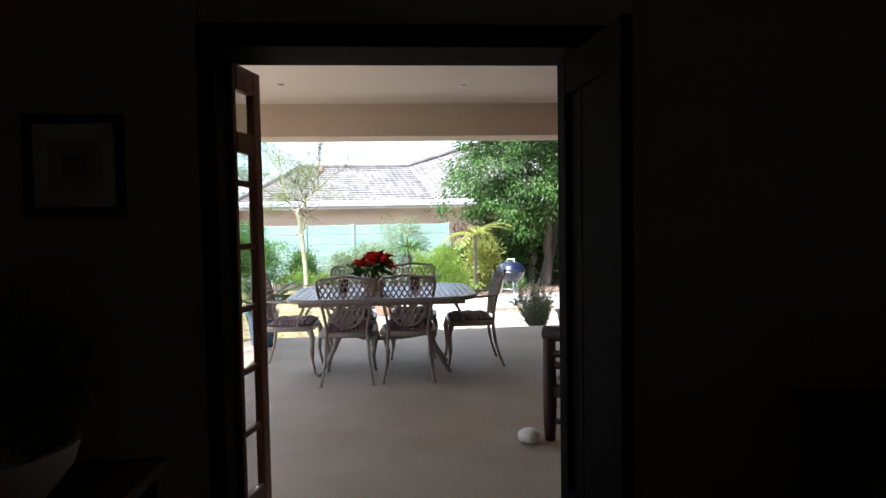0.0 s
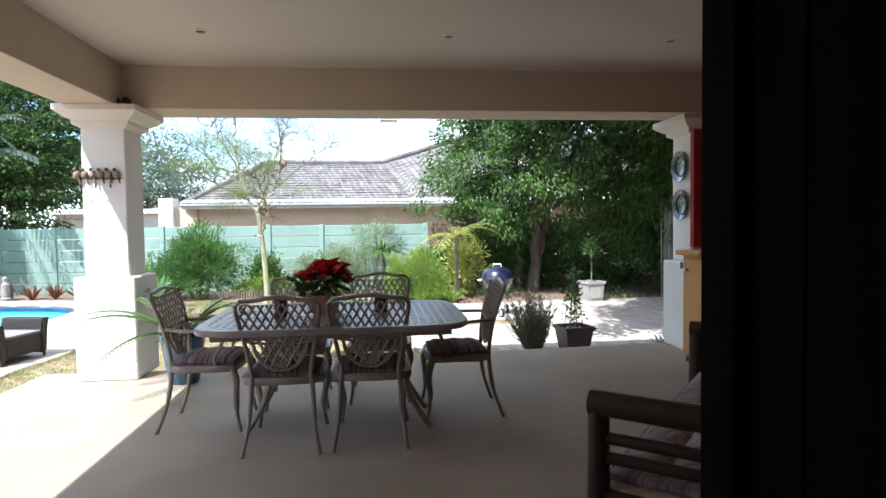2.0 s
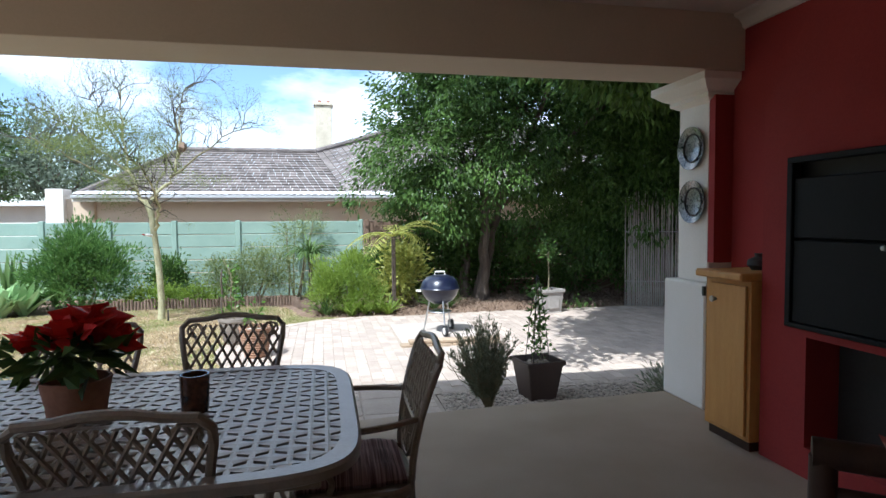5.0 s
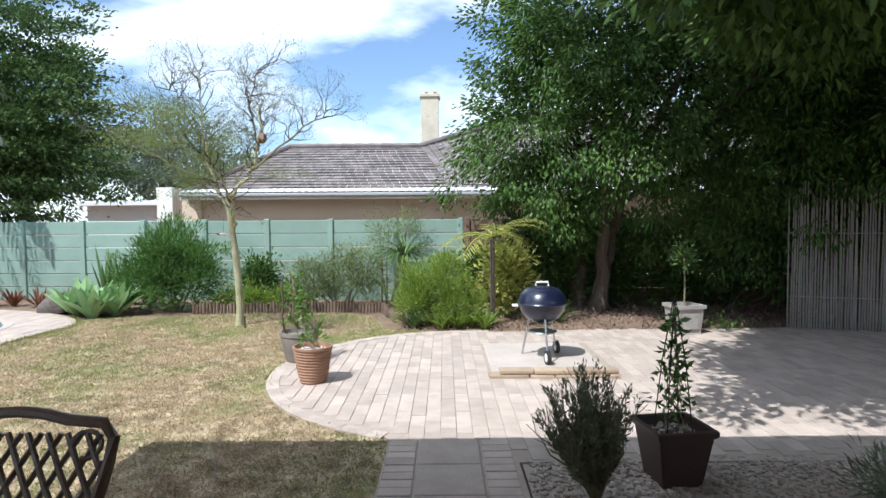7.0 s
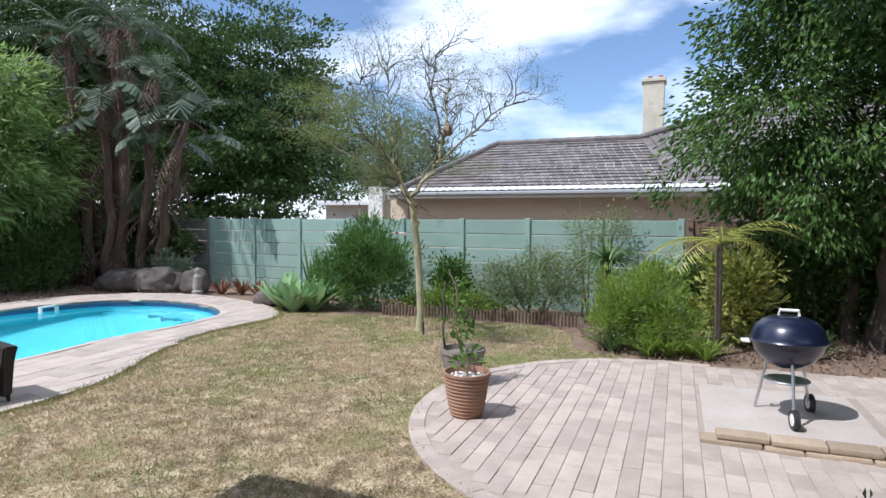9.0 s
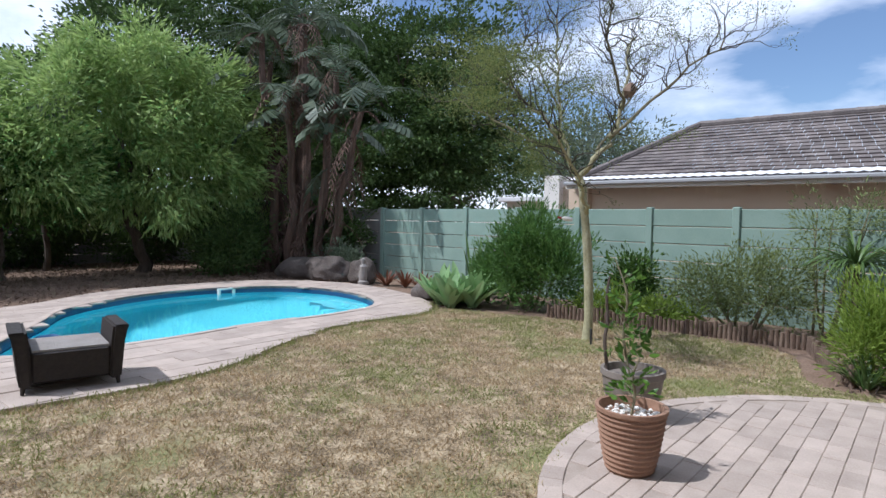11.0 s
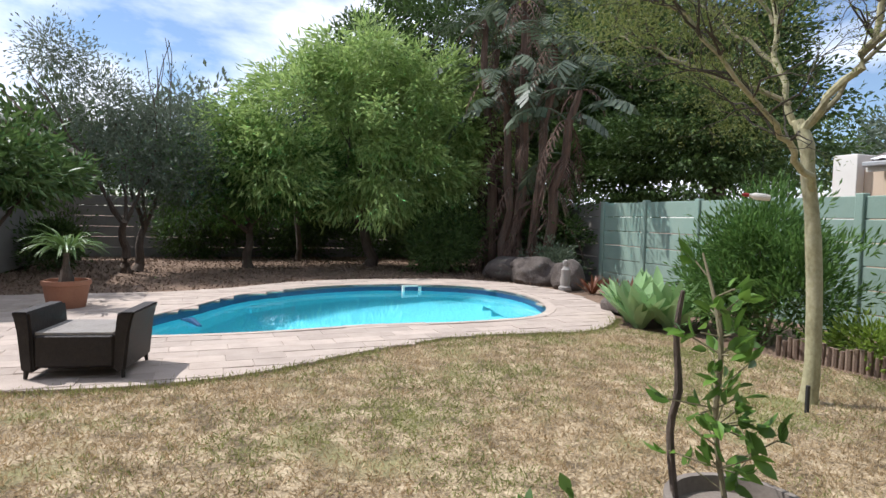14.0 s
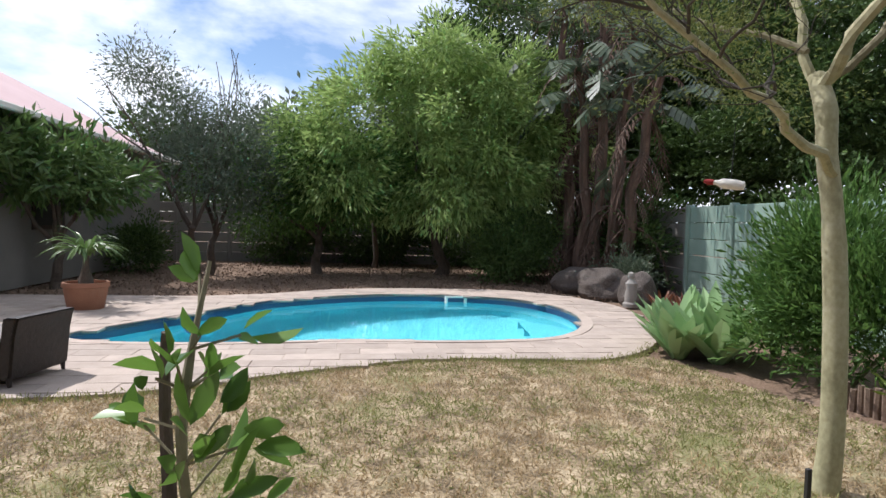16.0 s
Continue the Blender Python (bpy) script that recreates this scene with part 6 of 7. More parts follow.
bush("bottlebrush_bush", "large rounded mid-green bush by the garden wall", -4.5, 15.75, [(0, 0, 0.85, 0.75, 0.7, 0.75), (-0.5, 0.1, 0.7, 0.55, 0.6, 0.65), (0.55, 0, 0.7, 0.5, 0.55, 0.6), (0.05, 0, 1.3, 0.5, 0.5, 0.4)], 15000, 0.11, 0.022, L_BUSH, 31, 420, 0.09, -0.9, 0.45)
bush("small_bush", "small dark green bush beside the wall", -3.0, 16.7, [(0, 0, 0.5, 0.42, 0.4, 0.48)], 2600, 0.09, 0.035, L_TREE, 32, 110)
bush("grey_bush", "wide airy grey-green bush beside the wall", -1.2, 16.2, [(0, 0, 0.65, 0.75, 0.5, 0.55), (-0.55, 0, 0.5, 0.5, 0.45, 0.45), (0.5, 0.0, 0.7, 0.5, 0.45, 0.5)], 9000, 0.07, 0.018, L_GREY, 33, 380, 0.1, -0.4, 0.7)
bush("bright_bush", "bright yellow-green feathery bush beside the paving", 0.75, 14.1, [(0, 0, 0.55, 0.55, 0.5, 0.5), (-0.35, -0.1, 0.4, 0.35, 0.35, 0.38), (0.2, 0.1, 0.85, 0.36, 0.36, 0.32), (0.4, -0.1, 0.35, 0.35, 0.35, 0.33)], 10000, 0.10, 0.016, L_BRIGHT, 34, 320, 0.08, -0.9, 0.4)
bush("yellow_bush", "yellow variegated leafy shrub", 2.05, 14.9, [(0, 0, 0.7, 0.42, 0.38, 0.45), (-0.2, 0, 0.45, 0.32, 0.32, 0.35), (0.1, 0, 1.05, 0.28, 0.28, 0.2)], 1700, 0.15, 0.05, L_YELLOW, 35, 150, 0.08, -0.3, 0.6)
bush("low_bush", "low green plant between the wall plants", 1.75, 16.3, [(0, 0, 0.6, 0.5, 0.4, 0.6)], 2600, 0.12, 0.045, L_TREE, 36, 110)
bush("ground_cover", "low green ground cover by the log edging", -3.1, 15.75, [(0, 0, 0.22, 0.6, 0.25, 0.22), (0.9, 0.1, 0.2, 0.5, 0.25, 0.2)], 3000, 0.09, 0.03, L_BRIGHT, 37, 130)
bush("corner_plant", "small grey-green plant beside the patio column", 3.75, 7.55, [(0, 0, 0.18, 0.28, 0.26, 0.18)], 1400, 0.09, 0.014, L_LAV, 38, 60, 0.05, -0.9)
bush("wall_shrub", "dark green shrub behind the pool", -10.6, 16.9, [(0, 0, 0.4, 0.6, 0.4, 0.4)], 2600, 0.1, 0.03, L_STREL, 39, 120)
bush("understory_shrub", "dark green shrub in deep shade against the brown wall", 3.2, 16.2, [(0, 0, 1.0, 1.1, 0.5, 1.0), (1.3, 0, 0.9, 1.0, 0.5, 0.9)], 8000, 0.13, 0.05, L_TREE, 53, 300, 0.13)
bush("understory_shrub", "dark green shrub in deep shade against the brown wall", 6.2, 15.8, [(0, 0, 1.1, 1.2, 0.6, 1.1), (1.5, -0.2, 1.0, 1.0, 0.6, 1.0)], 8000, 0.13, 0.05, L_TREE, 54, 300, 0.13)
bush("palm_shrub", "dark shrub between the palm trunks", -12.6, 17.6, [(0, 0, 1.2, 2.2, 0.5, 1.2), (-2.2, 0, 1.1, 1.4, 0.5, 1.1)], 11000, 0.14, 0.05, L_FICUS, 55, 380, 0.15)
bush("shade_shrub", "dense dark shrub in the shade of the pepper tree", -13.8, 15.6, [(0, 0, 0.9, 1.2, 0.9, 0.9), (0.6, -0.6, 0.6, 0.9, 0.7, 0.6)], 12000, 0.1, 0.035, L_FICUS, 51, 420, 0.14)
for i, (hx, hy) in enumerate(((-18.2, 9.6), (-18.2, 12.4), (-18.0, 15.2))):
    bush("wall_hedge", "dense dark shrub against the grey wall", hx, hy, [(0, 0, 0.85, 0.6, 1.3, 0.85), (0.1, 0.9, 1.2, 0.5, 0.8, 0.8)], 7000, 0.13, 0.05, L_FICUS, 56 + i, 300, 0.14)
bush("hedge_shrub", "dark shrub in front of the cottage wall", -14.8, 6.6, [(0, 0, 0.6, 1.1, 0.5, 0.55)], 5000, 0.1, 0.035, L_FICUS, 52, 240, 0.12)


def blades(name, label, x, y, n, length, width, material, seed, spread=0.9, droop=0.6, cat="plant", z=G, base=0.06, seg=5, single=False):
    """A rosette of arching strap leaves; single: each leaf a part of its own."""
    t = thing(name, label, cat, x, y, z)
    rng = random.Random(seed)
    bm = bmesh.new()
    for i in range(n):
        a = rng.uniform(0, 6.283)
        d = Vector((math.cos(a) * spread * rng.uniform(0.2, 1.2), math.sin(a) * spread * rng.uniform(0.2, 1.2), 1)).normalized()
        L = length * rng.uniform(0.65, 1.1)
        p = Vector((math.cos(a) * base * rng.random(), math.sin(a) * base * rng.random(), -0.01))
        side = d.cross(Vector((0, 0, 1)))
        side = side.normalized() if side.length > 0.05 else Vector((1, 0, 0))
        prev = None
        for k in range(seg + 1):
            w = width * (0.55 + 0.9 * math.sin(math.pi * min(1, 0.15 + 0.85 * k / seg))) * 0.5 * (1 if k < seg else 0.08)
            cur = (bm.verts.new(p + side * w), bm.verts.new(p + Vector((0, 0, -w * 0.5))), bm.verts.new(p - side * w))
            if prev:
                bm.faces.new((prev[0], prev[1], cur[1], cur[0]))
                bm.faces.new((prev[1], prev[2], cur[2], cur[1]))
            prev = cur
            p = p + d * (L / seg)
            d = (d + Vector((0, 0, -droop / seg))).normalized()
        if single:
            part("leaf", bm, material, t)
            bm = bmesh.new()
    if single:
        bm.free()
        return t
    part("rosette", bm, material, t)
    return t


for i, (ax, ay, s) in enumerate(((-5.95, 15.15, 0.55), (-5.55, 14.95, 0.48), (-5.75, 15.5, 0.6), (-6.2, 15.5, 0.45), (-5.3, 15.25, 0.5))):
    blades("agave", "pale green foxtail agave rosette beside the pool paving", ax, ay, 34, s * 1.35, 0.12, L_AGAVE, 60 + i, 0.9, 0.5, single=True)
for i, (ax, ay) in enumerate(((-5.6, 16.1), (-5.2, 16.4), (-6.1, 16.4))):
    blades("spiky_plant", "tall upright spiky green leaves by the wall", ax, ay, 16, 1.25, 0.05, L_PALM, 70 + i, 0.28, 0.1)
for i, (ax, ay) in enumerate(((-7.6, 16.5), (-8.2, 16.6), (-7.0, 16.6), (-8.7, 16.5))):
    blades("bromeliad", "rusty brown bromeliad clump by the pool", ax, ay, 30, 0.42, 0.035, L_RUSTY, 80 + i, 1.0, 0.4)
for i, (ax, ay) in enumerate(((1.15, 13.7), (1.4, 13.85), (0.9, 13.65), (1.6, 13.7), (2.55, 14.1), (2.9, 14.3), (0.45, 13.75))):
    blades("agapanthus", "grassy strap-leaved clump at the paving edge", ax, ay, 46, 0.42, 0.018, L_BRIGHT if i < 4 else L_PALM, 90 + i, 1.0, 0.9)
cord = blades("cordyline", "fountain of narrow drooping green leaves on a stem", 0.1, 16.3, 110, 0.85, 0.022, L_PALM, 101, 1.3, 1.9, z=G + 0.95, seg=7)
bm = bmesh.new()
tube(bm, [(0, 0, -0.97), (0.02, 0, -0.4), (0, 0, 0.02)], [0.07, 0.05, 0.05], 9)
part("trunk", bm, M_BARK, cord)
bush("tall_wispy_shrub", "thin tall wispy shrub by the wall", -0.35, 16.75, [(0, 0, 1.5, 0.35, 0.3, 0.5), (0.5, 0.1, 1.7, 0.3, 0.3, 0.35)], 1500, 0.07, 0.016, L_GREY, 102, 110, 0.1)


def log_edging(x0, y0, x1, y1, sag):
    e = thing("log_edging", "low edging of short upright brown logs", "edging", 0, 0, G - 0.03)
    rng = random.Random(int(x0 * 7))
    L = math.hypot(x1 - x0, y1 - y0)
    n = int(L / 0.062)
    for i in range(n):
        t = i / n
        bm = bmesh.new()
        h, r = rng.uniform(0.17, 0.23), rng.uniform(0.024, 0.032)
        tube(bm, [(x0 + (x1 - x0) * t, y0 + (y1 - y0) * t + sag * math.sin(math.pi * t), 0), (x0 + (x1 - x0) * t + rng.gauss(0, 0.006), y0 + (y1 - y0) * t + sag * math.sin(math.pi * t), h)], r, 7)
        part("log", bm, M_DEADLEAF, e)


log_edging(-3.85, 15.35, -0.25, 15.45, 0.12)
log_edging(-0.25, 15.40, 0.35, 13.75, -0.12)


# ---- yard things ----
def kettle_grill():
    k = thing("kettle_grill", "dark blue-black kettle barbecue on a tripod", "barbecue", 2.15, 11.40, G + 0.034, 0)
    k.scale = (1.04, 1.04, 1.04)
    c = 0.66
    bm = bmesh.new()
    lathe(bm, [(0.02, c - 0.235), (0.10, c - 0.225), (0.19, c - 0.175), (0.255, c - 0.09), (0.282, c)], 36)
    part("bowl", bm, M_ENAMEL, k)
    bm = bmesh.new()
    lathe(bm, [(0.29, c - 0.012), (0.296, c), (0.29, c + 0.008), (0.282, c + 0.03), (0.26, c + 0.10), (0.20, c + 0.165), (0.10, c + 0.20), (0.0, c + 0.208)], 36)
    lid = part("lid", bm, M_ENAMEL, k, "glossy dark blue enamel lid")
    bm = bmesh.new()
    tube(bm, [(-0.075, 0, c + 0.2), (-0.07, 0, c + 0.245), (0.07, 0, c + 0.245), (0.075, 0, c + 0.2)], 0.013, 8)
    part("lid_handle", bm, M_WHITE, lid, "pale handle")
    bm = bmesh.new()
    tube(bm, [(-0.29, -0.04, c - 0.03), (-0.345, -0.04, c - 0.03), (-0.345, 0.04, c - 0.03), (-0.29, 0.04, c - 0.03)], 0.012, 8)
    part("side_handle", bm, M_WHITE, k)
    for i, a in enumerate((-88, 48, 132)):
        bm = bmesh.new()
        ca, sa = math.cos(radians(a)), math.sin(radians(a))
        tube(bm, [(0.19 * ca, 0.19 * sa, c - 0.17), (0.31 * ca, 0.31 * sa, 0.075 if i < 2 else 0.0)], 0.0125, 10)
        part("leg", bm, M_STEEL, k)
        if i < 2:
            w = pose(0.325 * ca, 0.325 * sa, 0.078, 90, 0, 100)
            bm = bmesh.new()
            lathe(bm, [(0.05, -0.02), (0.078, -0.02), (0.078, 0.02), (0.05, 0.02)], 22, w)
            wh = part("wheel", bm, M_BLACK, k, "black rubber wheel")
            bm = bmesh.new()
            lathe(bm, [(0.0, 0.024), (0.03, 0.024), (0.052, 0.018), (0.052, -0.018), (0.0, -0.024)], 18, w)
            part("hub", bm, M_WHITE, wh)
    bm = bmesh.new()
    lathe(bm, [(0.0, 0.30), (0.15, 0.305), (0.175, 0.32), (0.172, 0.326), (0.0, 0.31)], 24)
    part("ash_pan", bm, M_STEEL, k)


kettle_grill()
tagged(boxpart("cement_slab", (1.48, 2.80, 10.72, 12.3, G - 0.02, G + 0.033), M_CEMENT, None, 0.01), "pale flush cement slab under the barbecue", "slab", kind="structure")


def ledge():
    e = thing("stone_ledge", "low ledge of rough yellow sandstone blocks", "edging", 0, 0, G)
    rng = random.Random(2)
    for j, (y0, h0, h1) in enumerate(((10.50, 0.0, 0.05), (10.53, 0.05, 0.10))):
        x = 1.43 + 0.12 * j
        while x < 2.75:
            w = rng.uniform(0.26, 0.46)
            bm = bmesh.new()
            box(bm, x, min(x + w - 0.012, 2.86), y0 + rng.uniform(-0.015, 0.015), 10.71, h0 + 0.002, h1 - 0.002, 0.014, seg=2)
            for v in bm.verts:
                v.co += Vector((0, 0.012 * noise.noise(v.co * 9), 0.004 * noise.noise(v.co * 7)))
            part("stone", bm, M_SANDSTONE, e)
            x += w


ledge()


def planted_pot(name, label, x, y, prof, material, z=G, n=30, wave=None, rim_soil=0.9):
    t = thing(name, label, "plant pot", x, y, z)
    bm = bmesh.new()
    lathe(bm, prof, n, wave=wave)
    part("pot", bm, material, t)
    return t


def citrus_plant(t, z0, h, n_lv, seed, lean=0.06, leaf=0.11, wide=0.05, bushy=0.0, oy=0.0):
    rng, nr = random.Random(seed), np.random.default_rng(seed)
    bm = bmesh.new()
    stem = spline([(0, oy * 0.6, z0), (lean * 0.4, oy + 0.01, z0 + h * 0.35), (lean * 0.2, oy - 0.02, z0 + h * 0.7), (lean, oy, z0 + h)], 5, False)
    tube(bm, stem, [0.011] * (len(stem) - 4) + [0.008, 0.006, 0.005, 0.004], 6)
    pts, dirs = [], []
    for k in range(n_lv):
        i = min(rng.randint(2, len(stem) - 1), rng.randint(2, len(stem) + 3))
        a = rng.uniform(0, 6.28)
        d = Vector((math.cos(a), math.sin(a), rng.uniform(0.1, 0.9))).normalized()
        e = stem[i] + d * rng.uniform(0.02, 0.08 + bushy * (1 - i / len(stem)))
        tube(bm, [stem[i], e], 0.003, 4)
        for q in range(3):
            pts.append(e + Vector((rng.gauss(0, 0.012), rng.gauss(0, 0.012), rng.gauss(0, 0.012))))
            dirs.append(d)
    part("stem", bm, M_TWIG, t)
    leaves("foliage", np.array(pts), np.array(dirs), leaf, wide, L_CITRUS, t, nr, 0.5, 0.1, broad=True)


def pebbles(t, z, r, n, seed, material):
    rng = random.Random(seed)
    bm = bmesh.new()
    for i in range(n):
        a, q = rng.uniform(0, 6.28), r * math.sqrt(rng.random())
        bmesh.ops.create_icosphere(bm, subdivisions=1, radius=rng.uniform(0.012, 0.022), matrix=Matrix.Translation((q * math.cos(a), q * math.sin(a), z + rng.uniform(0, 0.02))) @ Matrix.Diagonal((1, 1, 0.7, 1)))
    part("pebble_layer", bm, material, t, "loose pebbles")["kind"] = "stuff"


wavy = planted_pot("wavy_pot", "brown ribbed tapering clay pot with white pebbles and a young citrus", -0.47, 10.42,
                   [(0.0, 0.0), (0.15, 0.0), (0.165, 0.03)] + [(0.165 + 0.085 * (k / 22) ** 0.8 + (0.006 if k % 2 else -0.006), 0.03 + 0.40 * k / 22) for k in range(23)] + [(0.262, 0.445), (0.262, 0.47), (0.235, 0.47), (0.225, 0.40), (0.0, 0.40)], M_CLAYPOT, n=40, wave=lambda a, z: 0.012 * math.sin(a * 6.283 * 2 + z * 9))
pebbles(wavy, 0.40, 0.21, 130, 6, M_WHITE)
citrus_plant(wavy, 0.40, 0.40, 26, 7, 0.05, 0.07, 0.026, 0.14)
wavy.scale = (0.82, 0.82, 0.88)
grey = planted_pot("grey_pot", "round taupe cement pot with a staked young citrus", -0.85, 11.38,
                   [(0.0, 0.0), (0.16, 0.0), (0.2, 0.06), (0.25, 0.25), (0.265, 0.34), (0.28, 0.35), (0.28, 0.395), (0.25, 0.395), (0.24, 0.34), (0.0, 0.34)], M_TAUPEPOT)
grey.scale = (0.86, 0.86, 1.0)
citrus_plant(grey, 0.33, 0.90, 46, 9, -0.16, 0.078, 0.036, 0.20, -0.085)
bm = bmesh.new()
tube(bm, spline([(-0.15, -0.17, 0.32), (-0.19, -0.185, 0.6), (-0.175, -0.165, 0.75), (-0.185, -0.18, 0.95), (-0.165, -0.175, 1.10)], 3, False), [0.016] * 6 + [0.018, 0.015, 0.014, 0.013, 0.012, 0.011, 0.008], 7)
part("stake", bm, M_BARK, grey, "rough wooden stake")
feat = thing("lawn_light", "small dark stake in the lawn by the tree", "stake", -2.32, 13.72, G)
boxpart("stake_body", (-0.012, 0.012, -0.012, 0.012, 0, 0.2), M_BLACK, feat, 0.003)


def box_pot():
    t = thing("square_pot", "dark brown square pot with a climbing plant on a frame", "plant pot", 2.47, 8.03, G, 8)
    bm = bmesh.new()
    rings = []
    for s, z in ((0.135, 0), (0.185, 0.34), (0.205, 0.345), (0.21, 0.39), (0.175, 0.39), (0.165, 0.33)):
        rings.append([bm.verts.new((a * s, b * s, z)) for a, b in ((-1, -1), (1, -1), (1, 1), (-1, 1))])
    for a, b in zip(rings, rings[1:]):
        for k in range(4):
            bm.faces.new((a[k], a[(k + 1) % 4], b[(k + 1) % 4], b[k]))
    bm.faces.new(rings[0][::-1])
    bm.faces.new(rings[-1])
    bmesh.ops.bevel(bm, geom=list(bm.edges), offset=0.006, segments=2, affect="EDGES")
    part("pot", bm, M_BROWNPOT, t)
    pebbles(t, 0.335, 0.13, 50, 12, M_GRAVEL)
    for a, b in ((-0.09, -0.09), (0.09, -0.09), (0.09, 0.09), (-0.09, 0.09)):
        bm = bmesh.new()
        tube(bm, [(a, b, 0.33), (a * 0.6, b * 0.6, 0.8), (a * 0.06, b * 0.06, 1.22)], 0.004, 6)
        part("frame_rod", bm, M_BLACK, t, "thin black obelisk rod")
    rng, nr = random.Random(13), np.random.default_rng(13)
    bm = bmesh.new()
    pts, dirs = [], []
    for s in range(5):
        q = [Vector((0.07 * math.cos(s * 1.3 + k * 0.8) * (1 - k / 11), 0.07 * math.sin(s * 1.3 + k * 0.8) * (1 - k / 11), 0.33 + k * 0.075)) for k in range(11)]
        tube(bm, q, 0.004, 5)
        for p in q[2:]:
            for z in range(5):
                v = Vector((rng.gauss(0, 1), rng.gauss(0, 1), rng.gauss(0, 0.6))).normalized()
                pts.append(p + v * rng.uniform(0.02, 0.11 * (1.15 - (p.z - 0.33))))
                dirs.append(v)
    part("vine", bm, M_TWIG, t)
    leaves("foliage", np.array(pts), np.array(dirs), 0.065, 0.032, L_BUSH, t, nr, 0.6)


box_pot()


def lavender():
    t = thing("dry_shrub", "grey-green spiky lavender-like shrub in gravel", "shrub", 1.86, 7.64, G)
    rng, nr = random.Random(14), np.random.default_rng(14)
    bm = bmesh.new()
    pts, dirs = [], []
    for i in range(120):
        a, q = rng.uniform(0, 6.28), rng.random() ** 0.6
        d = Vector((math.cos(a) * q * 0.5 - 0.16, math.sin(a) * q * 0.5 - 0.1, 1)).normalized()
        L = rng.uniform(0.55, 0.98) * (1 - 0.22 * q)
        s = [d * (L * k / 5) + Vector((rng.gauss(0, 0.008), rng.gauss(0, 0.008), 0)) * k + Vector((0, 0, 0.03 * math.sin(k))) for k in range(6)]
        tube(bm, s, [0.008, 0.006, 0.005, 0.004, 0.003, 0.002], 4)
        for k in range(80):
            t_ = 0.35 + 0.65 * rng.random()
            pts.append(d * (L * t_) + Vector((rng.gauss(0, 0.012), rng.gauss(0, 0.012), 0)))
            dirs.append(d)
    part("woody_framework", bm, M_TWIG, t)["kind"] = "stuff"
    leaves("foliage", np.array(pts), np.array(dirs), 0.042, 0.010, L_LAV, t, nr, 0.4)


lavender()


def square_planter():
    t = thing("square_planter", "grey moulded square planter with a slender standard tree", "planter", 4.55, 13.0, G, 12)
    bm = bmesh.new()
    rings = []
    for s, z in ((0.17, 0), (0.18, 0.03), (0.17, 0.05), (0.2, 0.40), (0.225, 0.41), (0.225, 0.46), (0.19, 0.46), (0.185, 0.38)):
        rings.append([bm.verts.new((a * s, b * s, z)) for a, b in ((-1, -1), (1, -1), (1, 1), (-1, 1))])
    for a, b in zip(rings, rings[1:]):
        for k in range(4):
            bm.faces.new((a[k], a[(k + 1) % 4], b[(k + 1) % 4], b[k]))
    bm.faces.new(rings[0][::-1])
    bm.faces.new(rings[-1])
    part("pot", bm, M_GREYPOT, t, smooth=False)
    boxpart("relief_panel", (-0.12, 0.12, -0.198, -0.18, 0.1, 0.34), M_GREYPOT, t, 0.008)
    rng, nr = random.Random(15), np.random.default_rng(15)
    bm = bmesh.new()
    tube(bm, [(0, 0, 0.36), (0.01, 0, 0.7), (0, 0.01, 1.15)], 0.012, 6)
    part("stem", bm, M_TWIG, t)
    pts, u = crown_points([(0, 0, 1.2, 0.22, 0.22, 0.24)], 220, nr, 0.2)
    leaves("foliage", pts, u, 0.07, 0.03, L_TREE, t, nr)


square_planter()


def blue_pot():
    t = planted_pot("blue_pot", "blue glazed pot with a pale oval motif holding a cycad", -1.68, 5.80,
                    [(0.0, 0.0), (0.14, 0.0), (0.16, 0.03), (0.2, 0.3), (0.225, 0.40), (0.235, 0.41), (0.235, 0.45), (0.2, 0.45), (0.19, 0.38), (0.0, 0.38)], M_BLUEGLAZE, z=0.0)
    t.scale = (0.78, 0.78, 0.88)
    bm = bmesh.new()
    m = pose(0.06, -0.185, 0.2, 83, 0, 16)
    lathe(bm, [(0.075, 0.012), (0.06, 0.02), (0.045, 0.012), (0.06, 0.004), (0.075, 0.012)], 20, m @ Matrix.Diagonal((0.8, 1.15, 1, 1)))
    part("motif", bm, M_BLUEPAINT, t, "pale blue painted oval")
    rng = random.Random(16)
    bm = bmesh.new()
    for i in range(15):
        a = i * 2.4
        frond(bm, (0, 0, 0.40), (math.cos(a), math.sin(a), rng.uniform(0.5, 1.6)), rng.uniform(0.85, 1.1), 1.1, 26, 0.17, 0.02, rng, 0.2)
    part("frond_crown", bm, L_PALM, t, smooth=False)


blue_pot()


def ponytail(x, y, scale=1.0, seed=17):
    t = planted_pot("terracotta_pot", "terracotta pot with a ponytail palm beside the pool", x, y,
                    [(0.0, 0.0), (0.2, 0.0), (0.22, 0.03), (0.27, 0.32), (0.29, 0.33), (0.29, 0.39), (0.25, 0.39), (0.24, 0.33), (0.0, 0.33)], M_TERRACOTTA)
    bm = bmesh.new()
    tube(bm, [(0, 0, 0.31), (0, 0, 0.42), (0.01, 0, 0.6), (0, 0, 0.75)], [0.1, 0.09, 0.04, 0.035], 10)
    part("trunk", bm, M_BARK, t)
    b = blades("x", "", 0, 0, 70, 0.62 * scale, 0.022, L_PALM, seed, 1.2, 2.0, seg=7)
    lv = b.children[0]
    lv.name = "rosette"
    lv.parent = t
    lv.matrix_local = Matrix.Translation((0, 0, 0.76))
    bpy.data.objects.remove(b)


ponytail(-8.5, 8.0)
ponytail(-8.0, 6.35, 1.5, 18)


